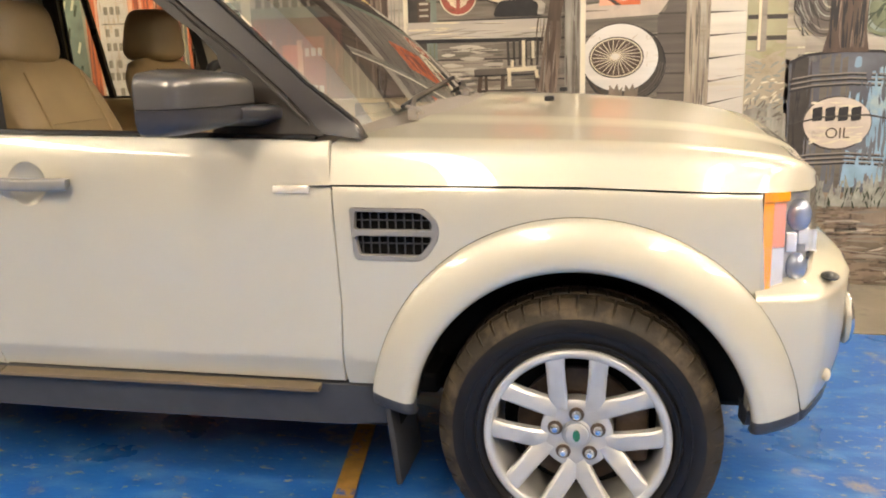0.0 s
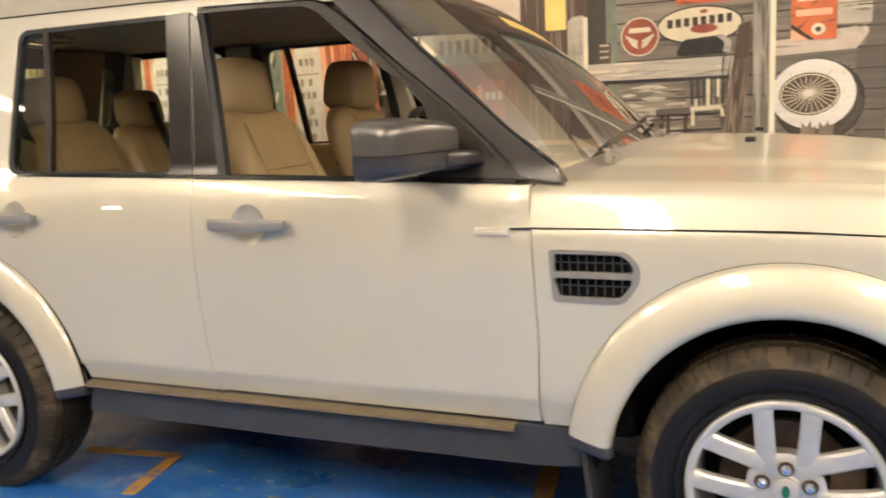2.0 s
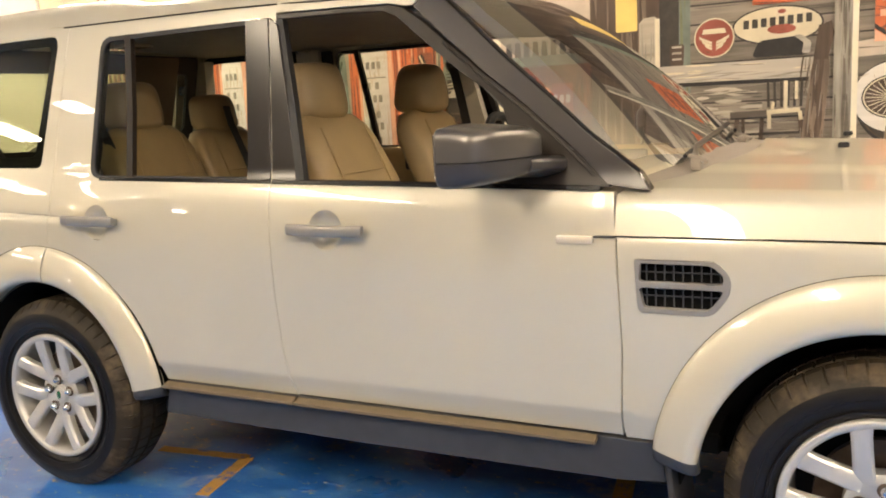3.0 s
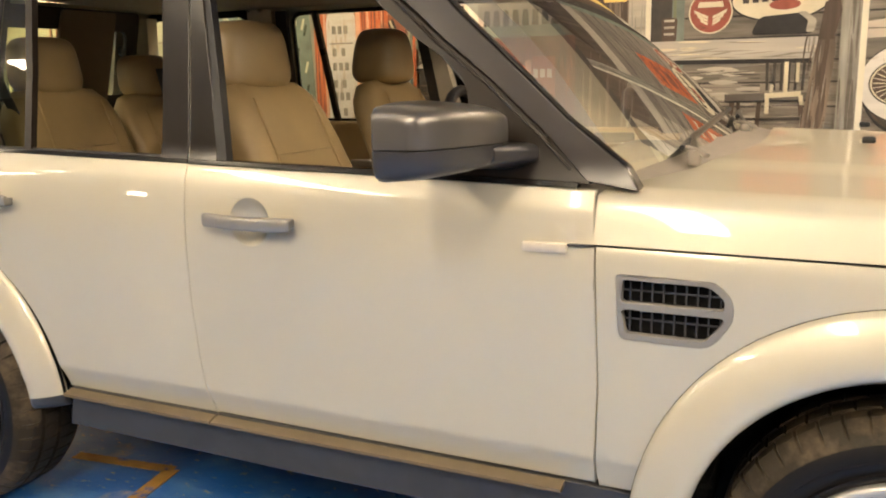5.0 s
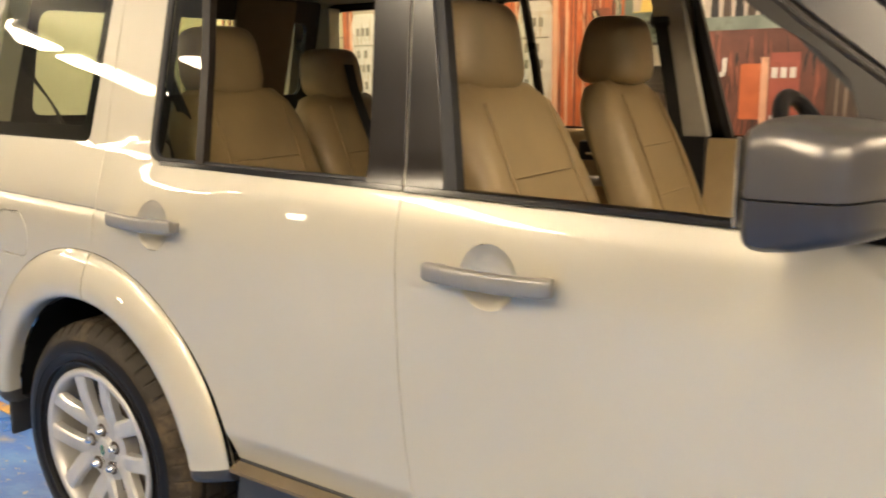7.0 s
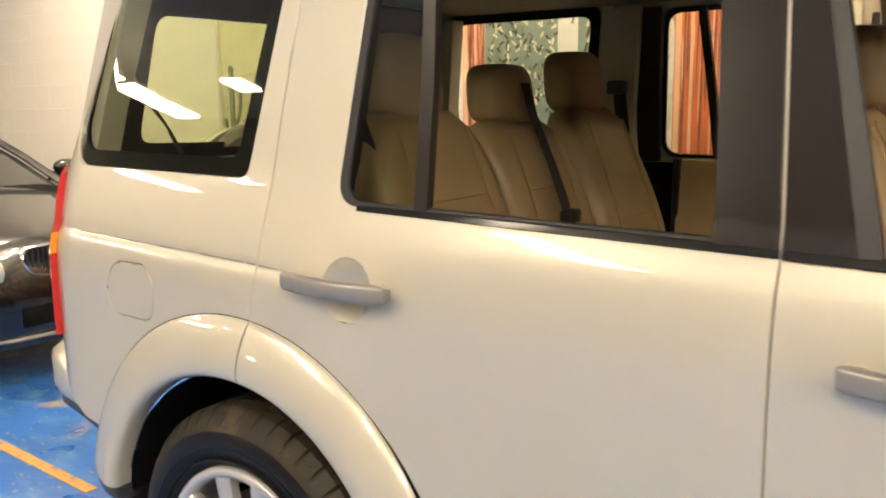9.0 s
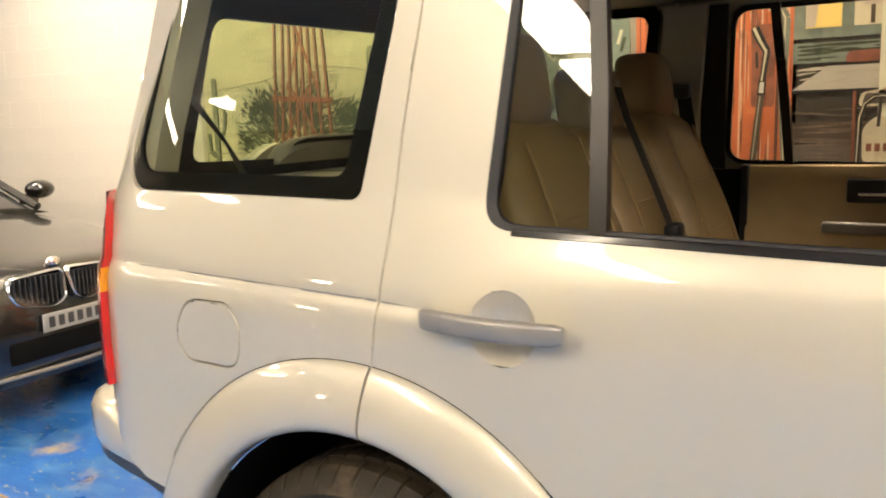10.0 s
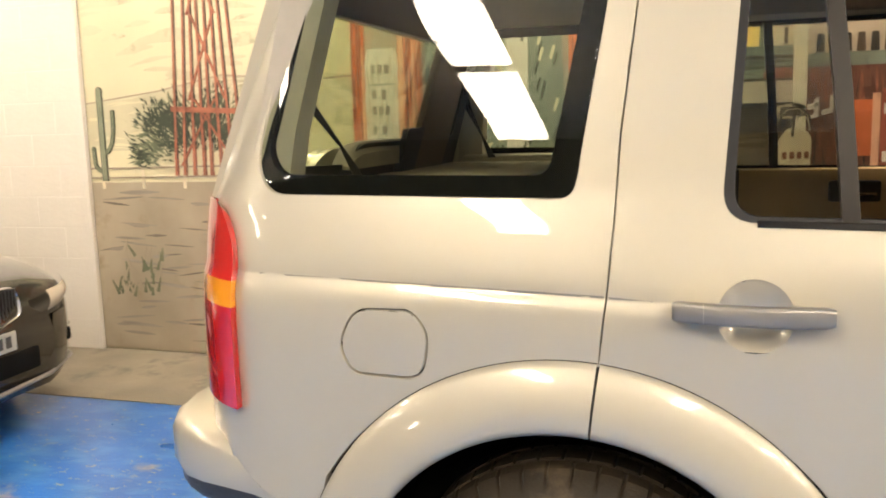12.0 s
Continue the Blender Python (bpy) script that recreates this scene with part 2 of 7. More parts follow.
# the big car's side skin: y over (x, z)
SIDE_Z = spline([(0.34, 0.070), (0.42, 0.046), (0.475, 0.028), (0.53, 0.0115), (0.55, 0.0040), (0.562, 0.0012), (0.60, 0.0), (0.70, -0.001), (0.90, -0.004), (1.00, -0.003),
                 (1.06, 0.0005), (1.10, 0.0048), (1.135, 0.0115), (1.165, 0.0225), (1.185, 0.0325), (1.205, 0.0415), (1.23, 0.0490), (1.27, 0.0560), (1.30, 0.0620), (1.73, 0.146), (1.79, 0.165), (1.83, 0.190), (1.86, 0.225)])
QUARTER_Z = spline([(1.00, -0.003), (1.04, -0.0015), (1.07, 0.0015), (1.10, 0.0078), (1.13, 0.0161), (1.16, 0.0247), (1.20, 0.0360), (1.24, 0.0470), (1.27, 0.0560)])
FRONT_X = spline([(0.0, 0.0), (0.2, 0.003), (0.35, 0.014), (0.445, 0.036), (0.52, 0.075), (0.585, 0.15), (0.62, 0.30)])


def crease(x, z):
    """The folded line along the flanks: deep at the line, fading above and below."""
    if x > -0.70:
        w, zl = 1.0, 1.050 - 0.006 * (x + 0.65) - 0.016 * max(0.0, x) / 0.45
    elif x < -2.70:
        w, zl = min(1.0, (-2.70 - x) / 0.04), 1.077 + (-2.735 - x) * 0.0415
    else:
        return 0.0
    d = z - zl
    return w * 0.0075 * math.exp(-d / 0.035 if d > 0 else d / 0.013)


def rear_edge(z):
    return -3.745 + max(0.0, z - 1.25) * 0.32


def skin(x, z):
    # the rolled shoulder rises rearwards with the waist line
    rise = (0.0255 * (-0.687 - max(-2.60, min(-0.66, x))) - 0.014) * max(0.0, min(1.0, (x + 2.60) / 0.40))
    y = SIDE_Z(z - rise * max(0.0, min(1.0, (1.36 - z) / 0.13)) * max(0.0, min(1.0, (z - 0.90) / 0.1)))
    if 1.0 < z < 1.27 and x < -2.30:
        k = min(1.0, (-2.30 - x) / 0.40)
        k = k * k * (3 - 2 * k)
        y += (QUARTER_Z(z) - y) * k
    y += crease(x, z)
    if x > 0:
        y += FRONT_X(x)
    d = x - rear_edge(z)
    if d < 0.25:
        y += 0.147 * (max(0.0, 0.25 - d) / 0.25) ** 2.23
    return y


def pane(x, z):
    """The flat plane of the side windows, carried on below the shoulder."""
    return skin(x, max(z, 1.30)) + min(0.0, z - 1.30) * 0.198


def skin_normal(x, z, surf=skin, e=0.004):
    dx = (surf(x + e, z) - surf(x - e, z)) / (2 * e)
    dz = (surf(x, z + e) - surf(x, z - e)) / (2 * e)
    return Vector((dx, -1, dz)).normalized()


def panel(name, outer, mat, parent, label="", holes=(), off=0.0, depth=0.03, inset=0.003, lip=0.0015, step=0.05, side=0, surf=skin, grooves=()):
    """A sheet of bodywork cut to an outline in (x, z), laid on the side skin, with rolled edges."""
    from mathutils.geometry import tessellate_polygon
    loops = [list(outer)] + [list(h) for h in holes]
    flat = [Vector((x, z, 0)) for lp in loops for x, z in lp]
    tris = tessellate_polygon([[Vector((x, z, 0)) for x, z in lp] for lp in loops])
    bm = bmesh.new()
    vs = [bm.verts.new((p.x, 0, p.y)) for p in flat]
    for t in tris:
        try:
            bm.faces.new([vs[i] for i in t])
        except ValueError:
            pass
    xs, zs = [p.x for p in flat], [p.y for p in flat]
    for axis, lo, hi in ((0, min(xs), max(xs)), (2, min(zs), max(zs))):
        k = math.floor(lo / step) + 1
        cuts = []
        while k * step < hi:
            cuts.append(k * step)
            k += 1
        if axis == 2:
            cuts += [g for g in grooves]
        for c in cuts:
            co, no = [0, 0, 0], [0, 0, 0]
            co[axis], no[axis] = c, 1
            bmesh.ops.bisect_plane(bm, geom=bm.verts[:] + bm.edges[:] + bm.faces[:], dist=1e-6, plane_co=co, plane_no=no)
    bmesh.ops.remove_doubles(bm, verts=bm.verts, dist=1.2e-3)
    bmesh.ops.dissolve_degenerate(bm, edges=bm.edges[:], dist=3e-4)
    for f in bm.faces:
        f.normal_update()
        if f.normal.y > 0:
            f.normal_flip()
    outn = {}
    border = [e for e in bm.edges if len(e.link_faces) == 1]
    for e in border:
        a, b = e.verts
        d = (b.co - a.co)
        n = Vector((d.z, 0, -d.x))
        if n.length < 1e-9:
            continue
        n.normalize()
        if n.dot(e.link_faces[0].calc_center_median() - a.co) > 0:
            n = -n
        for v in (a, b):
            outn[v] = outn.get(v, Vector()) + n * d.length
    for v in outn:
        if outn[v].length > 1e-9:
            outn[v].normalize()
    plan = {v: (v.co.x, v.co.z) for v in bm.verts}
    normals = {}
    for v in list(bm.verts):
        x, z = plan[v]
        if v in outn:
            x, z = x - outn[v].x * inset, z - outn[v].z * inset
        v.co = Vector((x, surf(x, z) + off, z))
        normals[v] = skin_normal(x, z, surf)
    ring1, ring2 = {}, {}
    for v, n in outn.items():
        ring1[v] = bm.verts.new(v.co + n * lip + Vector((0, 0.003, 0)))
        ring2[v] = bm.verts.new(v.co + n * lip + Vector((0, depth, 0)))
        normals[ring1[v]] = (normals[v] * 0.5 + n).normalized()
        normals[ring2[v]] = n
    for e in border:
        a, b = e.verts
        if a not in ring1 or b not in ring1:
            continue
        lp = e.link_loops[0]
        a, b = lp.vert, lp.link_loop_next.vert
        bm.faces.new((b, a, ring1[a], ring1[b]))
        bm.faces.new((ring1[b], ring1[a], ring2[a], ring2[b]))
    if side:
        for v in bm.verts:
            v.co.y = W - v.co.y
            normals[v].y *= -1
        bmesh.ops.reverse_faces(bm, faces=bm.faces)
    bm.verts.index_update()
    ordered = [normals[v] for v in bm.verts]
    me = bpy.data.meshes.new(name)
    bm.to_mesh(me)
    bm.free()
    me.polygons.foreach_set("use_smooth", [True] * len(me.polygons))
    me.normals_split_custom_set_from_vertices(ordered)
    me.materials.append(mat)
    ob = new(name, me)
    adopt(ob, parent)
    if label:
        ob["label"] = label
    return ob


def plate(name, pts, y, mat, parent=None, thick=0.003, label="", holes=()):
    """A thin flat piece in the plane of the painted wall, out of an outline in (x, z)."""
    from mathutils.geometry import tessellate_polygon
    loops = [list(pts)] + [list(h) for h in holes]
    flat = [p for lp in loops for p in lp]
    bm = bmesh.new()
    vs = [bm.verts.new((x, y, z)) for x, z in flat]
    for t in tessellate_polygon([[Vector((x, z, 0)) for x, z in lp] for lp in loops]):
        try:
            bm.faces.new([vs[i] for i in t])
        except ValueError:
            pass
    for f in bm.faces:
        f.normal_update()
        if f.normal.y > 0:
            f.normal_flip()
    k = 0
    for lp in loops:
        m = len(lp)
        back = [bm.verts.new((x, y + thick, z)) for x, z in lp]
        for i in range(m):
            j = (i + 1) % m
            bm.faces.new((vs[k + i], vs[k + j], back[j], back[i]))
        k += m
    return part(name, bm, mat, parent, label, smooth=False)


# ---------------------------------------------------------------- the hall
def floor_material():
    m = material("blue_floor_paint", (0.016, 0.115, 0.42), 0.30, 0, 0.15, 0.30, 1.6, 0.08, 45, stain=(0.40, 0.31, 0.17), stain_scale=2.6, stain_cut=0.595, rvar=0.12)
    nt = m.node_tree
    b = nt.nodes["Principled BSDF"]
    link = b.inputs["Base Color"].links[0]
    src = link.from_socket
    tc = [n for n in nt.nodes if n.bl_idname == "ShaderNodeTexCoord"][0]
    mp = nt.nodes.new("ShaderNodeMapping")
    mp.inputs["Scale"].default_value = (1.5, 2.9, 1.0)
    mp.inputs["Rotation"].default_value = (0, 0, 0.15)
    nt.links.new(tc.outputs["Object"], mp.inputs["Vector"])
    n = nt.nodes.new("ShaderNodeTexNoise")
    n.inputs["Scale"].default_value = 3.0
    n.inputs["Detail"].default_value = 8
    nt.links.new(mp.outputs["Vector"], n.inputs["Vector"])
    r = nt.nodes.new("ShaderNodeMapRange")
    r.inputs["From Min"].default_value, r.inputs["From Max"].default_value = 0.48, 0.95
    nt.links.new(n.outputs["Fac"], r.inputs["Value"])
    mx = nt.nodes.new("ShaderNodeMix")
    mx.data_type = "RGBA"
    nt.links.new(r.outputs["Result"], mx.inputs["Factor"])
    nt.links.new(src, mx.inputs["A"])
    mx.inputs["B"].default_value = (0.13, 0.31, 0.56, 1)
    # pale chips where the paint is worn through
    n4 = nt.nodes.new("ShaderNodeTexNoise")
    n4.inputs["Scale"].default_value = 11.0
    n4.inputs["Detail"].default_value = 5
    n4.inputs["Roughness"].default_value = 0.7
    nt.links.new(mp.outputs["Vector"], n4.inputs["Vector"])
    r4 = nt.nodes.new("ShaderNodeMapRange")
    r4.inputs["From Min"].default_value, r4.inputs["From Max"].default_value = 0.595, 0.66
    nt.links.new(n4.outputs["Fac"], r4.inputs["Value"])
    m4 = nt.nodes.new("ShaderNodeMix")
    m4.data_type = "RGBA"
    nt.links.new(r4.outputs["Result"], m4.inputs["Factor"])
    nt.links.new(mx.outputs["Result"], m4.inputs["A"])
    m4.inputs["B"].default_value = (0.40, 0.32, 0.18, 1)
    nt.links.new(m4.outputs["Result"], b.inputs["Base Color"])
    return m


FLOOR = floor_material()
CONCRETE = material("bare_concrete", (0.20, 0.175, 0.135), 0.75, 0, 0, 0.25, 3, 0.25, 50, stain=(0.11, 0.10, 0.085), stain_scale=2.5, stain_cut=0.55)
YELLOW_LINE = material("worn_ochre_line_paint", (0.42, 0.23, 0.05), 0.6, 0, 0, 0.25, 20, 0.1, 60, stain=(0.02, 0.09, 0.33), stain_scale=14, stain_cut=0.55)
WHITE_WALL = material("white_painted_blocks", (0.70, 0.655, 0.60), 0.6, 0, 0, 0.05, 2.0, 0.25, 40, rvar=0.1)
PLAIN_WALL = material("grey_brown_wall_paint", (0.14, 0.122, 0.105), 0.7, 0, 0, 0.06, 1.5, 0.15, 50)
CEILING = material("pale_grey_ceiling_board", (0.58, 0.56, 0.52), 0.8, 0, 0, 0.05, 2, 0.1, 60)

X0, X1, Y0 = -11.5, 6.5, -6.2
tagged(part("floor", rbox(X0, X1, Y0, WALL + 0.2, -0.12, 0.0, 0), FLOOR, smooth=False), "worn blue painted concrete floor of the showroom", "floor", kind="structure")
tagged(part("floor_strip", rbox(X0, X1, 2.12, WALL, -0.01, 0.004, 0), CONCRETE, smooth=False), "bare concrete strip along the painted wall", "floor", kind="structure")
tagged(part("wall_north", rbox(-6.45, X1, WALL, WALL + 0.2, 0, CEIL, 0), material("mural_ground_coat", (0.34, 0.30, 0.22), 0.65, 0, 0, 0.2, 2.2, 0.1, 40), smooth=False), "long wall painted with a sepia roadside mural", "wall", kind="structure")
white_wall = tagged(part("wall_north_white", rbox(X0, -6.45, WALL - 0.0343, WALL + 0.2, 0, CEIL, 0), WHITE_WALL, smooth=False), "white painted block wall beside the mural", "wall", kind="structure")
tagged(part("wall_south", rbox(X0, X1, Y0 - 0.2, Y0, 0, CEIL, 0), PLAIN_WALL, smooth=False), "plain grey brown wall of the hall", "wall", kind="structure")
tagged(part("wall_west", rbox(X0 - 0.2, X0, Y0, WALL, 0, CEIL, 0), PLAIN_WALL, smooth=False), "plain grey brown end wall", "wall", kind="structure")
tagged(part("wall_east", rbox(X1, X1 + 0.2, Y0, WALL, 0, CEIL, 0), PLAIN_WALL, smooth=False), "plain grey brown end wall", "wall", kind="structure")
tagged(part("ceiling", rbox(X0, X1, Y0, WALL, CEIL, CEIL + 0.15, 0), CEILING, smooth=False), "grey ceiling with hanging panel lights", "ceiling", kind="structure")

# worn floor lines
def floor_line(name, x0, y0, x1, y1, w):
    d = Vector((x1 - x0, y1 - y0, 0))
    n = Vector((-d.y, d.x, 0)).normalized() * w / 2
    a, b = Vector((x0, y0, 0.0)), Vector((x1, y1, 0.0))
    bm = bmesh.new()
    lo = [bm.verts.new(p) for p in (a - n, b - n, b + n, a + n)]
    hi = [bm.verts.new(p + Vector((0, 0, 0.003))) for p in (a - n, b - n, b + n, a + n)]
    bm.faces.new(hi)
    for i in range(4):
        bm.faces.new((lo[i], lo[(i + 1) % 4], hi[(i + 1) % 4], hi[i]))
    return tagged(part(name, bm, YELLOW_LINE, smooth=False), "worn ochre marking line painted on the blue floor", "floor marking", kind="structure")


for k, ln in enumerate([(-0.72, 0.02, -0.84, 0.80, 0.07), (-2.30, 0.10, -2.36, 0.45, 0.06), (-2.36, 0.45, -2.80, 0.40, 0.05), (-5.6, 0.55, -4.3, 0.48, 0.05)]):
    floor_line("floor_marking", *ln)

# ceiling panel lights, in rows that run across the hall
LAMP_BODY = material("white_lamp_housing", (0.8, 0.8, 0.78), 0.4, 0, 0, 0.03, 10)


LAMP_Z = 3.28


def ceiling_light(x, y, lx=0.42, ly=1.12, glow=None):
    e = base_empty("ceiling_light", (x, y, CEIL), "white panel light hung under the ceiling", "ceiling light", "ceiling lights")
    h = bmesh.new()
    rbox(x - lx * (0.4 if not glow else 0.15), x + lx * (0.4 if not glow else 0.15), y - ly * (0.45 if not glow else 0.15), y + ly * (0.45 if not glow else 0.15), LAMP_Z + 0.03, LAMP_Z + 0.09, 0.006, 1, h)
    part("housing", h, LAMP_BODY, e)
    for du in (-0.38, 0.38):
        hx, hy = (x + du * lx, y) if lx > ly else (x, y + du * ly)
        part("hanger", rbox(hx - 0.006, hx + 0.006, hy - 0.006, hy + 0.006, LAMP_Z + 0.03, CEIL, 0, 1), LAMP_BODY, e, smooth=False)
    d = rbox(x - lx / 2, x + lx / 2, y - ly / 2, y + ly / 2, LAMP_Z - 0.01, LAMP_Z + 0.03, 0.008, 2)
    part("diffuser", d, glow or LAMP, e, "glowing diffuser")


# wide panels in rows across the near half of the hall
for row_x, row_y in ((-1.15, (-2.90, -4.33)), (-4.12, (-2.90, -4.33)), (-9.9, (-2.90, -4.33)), (1.95, (-2.90, -4.33)), (4.3, (-0.9, -2.90, -4.33))):
    for ly_ in row_y:
        ceiling_light(row_x, ly_, 0.42, 1.26)
ceiling_light(-8.0, -4.05, 0.30, 0.32)
for lx_, ly_ in ((-7.6, -0.6), (-7.4, 1.7)):
    ceiling_light(lx_, ly_)
for lx_, ly_ in ((2.3, -1.1),):
    ceiling_light(lx_, ly_, 0.10, 1.2, TUBE)
for lx_ in (-5.0, -2.9, 1.5, 3.6):
    ceiling_light(lx_, 2.15, 1.2, 0.10, TUBE)
# square floodlight low on the hall's long wall
flood = base_empty("wall_floodlight", (-8.0, Y0, 1.62), "square bright floodlight on the plain wall", "wall light")
part("housing", rbox(-8.19, -7.81, Y0, Y0 + 0.09, 1.43, 1.81, 0.02, 2), LAMP_BODY, flood)
part("lens", rbox(-8.15, -7.85, Y0 + 0.085, Y0 + 0.10, 1.47, 1.77, 0.006, 2), LAMP, flood, "glowing lens")

# the white wall's painted blocks
block_mesh = None
for row in range(18):
    for col in range(9):
        x = -6.46 - 0.40 * col - (0.20 if row % 2 else 0.0) - 0.20
        if block_mesh is None:
            b0 = part("block", rbox(-0.198, 0.198, -0.014, 0.014, -0.098, 0.098, 0.002, 1), WHITE_WALL, None, smooth=False)
            block_mesh, ob = b0.data, b0
        else:
            ob = new("block", block_mesh)
        ob.location = (x, WALL - 0.0215 + 0.0003 * ((row * 7 + col * 3) % 4 - 1.5), 0.105 + 0.202 * row)
        ob.parent = white_wall


# ---------------------------------------------------------------- the big car
car = base_empty("offroad_car", (-1.44, 0.93, 0.0), "champagne white four-wheel-drive estate car parked on the blue floor", "car")
AX_F, AX_R, HUB_Z = 0.0, -2.895, 0.372
ARC_R, ARC_C = 0.588, (-2.905, 0.372)


def belt_z(x):
    return 1.166 + (-0.687 - x) * 0.0255


def arc(cx, cz, r, a0, a1, n=22, squash=0.0):
    out = []
    for k in range(n + 1):
        a = radians(a0 + (a1 - a0) * k / n)
        rr = r - squash * abs(math.cos(a)) ** 3
        out.append((cx + rr * math.cos(a), cz + rr * math.sin(a)))
    return out


GAP_F = [(-0.656, 0.400), (-0.647, 0.50), (-0.640, 0.73), (-0.646, 0.90), (-0.653, 1.05), (-0.660, 1.165)]
GAP_B = [(-1.745, 0.487), (-1.757, 0.54), (-1.776, 0.66), (-1.788, 0.82), (-1.790, 1.00), (-1.790, 1.195)]
GAP_R = [(-2.845, 0.955), (-2.840, 1.00), (-2.830, 1.09), (-2.820, 1.22), (-2.812, 1.38), (-2.790, 1.58), (-2.770, 1.765)]
SILL_Z = 0.484
NOSE_SIDE = spline([(0.440, 0.012), (0.500, 0.018), (0.560, 0.030), (0.592, 0.042), (0.62, 0.07)])

front_arc = arc(AX_F, HUB_Z, 0.588, 169, 42, 24, 0.030)
fender_outline = [(-0.640, 0.478), *front_arc, (0.466, 0.768), (0.455, 0.90), (0.446, 1.0365), (0.2, 1.0395), (-0.1, 1.0425), (-0.4, 1.0455), (-0.652, 1.0485), (-0.646, 0.90), (-0.640, 0.73), (-0.6455, 0.51)]
vent_outline = rounded([(-0.603, 0.988, 0.012), (-0.395, 0.986, 0.06), (-0.362, 0.950, 0.02), (-0.362, 0.908, 0.02), (-0.405, 0.846, 0.03), (-0.592, 0.848, 0.02)], 0.02)
door_front_low = [(-0.6475, SILL_Z), *GAP_F[1:], *[(x, belt_z(x)) for x in (-0.80, -1.10, -1.40, -1.79)], *GAP_B[::-1][1:]]
win_rear_hole = rounded([(-2.634, 1.222, 0.06), (-1.88, 1.205, 0.004), (-1.88, 1.727, 0.01), (-2.598, 1.727, 0.05)], 0.03, 8)
rear_arc_front = arc(ARC_C[0], ARC_C[1], ARC_R, 11, 84, 14)
door_rear = [(-1.745, SILL_Z), *GAP_B[1:], (-1.790, 1.40), (-1.80, 1.775), (-2.3, 1.782), (-2.768, 1.786), *GAP_R[::-1][1:], *rear_arc_front[::-1]]
rear_arc_back = arc(ARC_C[0], ARC_C[1], ARC_R, 84, 152, 14)
quarter = [*GAP_R, (-2.768, 1.788), (-3.2, 1.800), (-3.570, 1.790), (-3.610, 1.66), (-3.678, 1.45), (-3.726, 1.30), (-3.742, 1.20), (-3.742, 1.00), (-3.738, 0.80), (-3.64, 0.70), (-3.57, 0.655), (-3.50, 0.615), (-3.42, 0.597)]
quarter = [(-2.842, 0.958)] + quarter[1:] + rear_arc_back[::-1][1:]
qwin_hole = rounded([(-2.898, 1.262, 0.03), (-3.528, 1.272, 0.05), (-3.568, 1.345, 0.05), (-3.484, 1.752, 0.06), (-2.822, 1.752, 0.05)], 0.04, 7)
flap_outline = rounded([(-3.324, 1.050), (-3.200, 1.050), (-3.168, 1.005), (-3.180, 0.914), (-3.330, 0.918), (-3.358, 0.975)], 0.045, 6)
CUP_F, CUP_R, CUP_RAD = (-1.572, 1.050), (-2.577, 1.062), 0.061
def sill_face(x, z):
    return skin(x, SILL_Z) + 0.09 * max(0.0, SILL_Z - z)


sill_low = [(-2.36, 0.348), (-1.5, 0.342), (-0.66, 0.346), (-0.535, 0.36), (-0.535, 0.474), (-0.66, 0.477), (-1.5, SILL_Z), (-2.32, SILL_Z + 0.002)]

FOOT_CUTS = [0.515, 0.53, 0.54, 0.557, 0.565, 0.58, 1.115, 1.13, 1.14, 1.155, 1.165, 1.175, 1.185]
LINE_CUTS = [1.050 + 0.0065 * k for k in range(1, 16)]

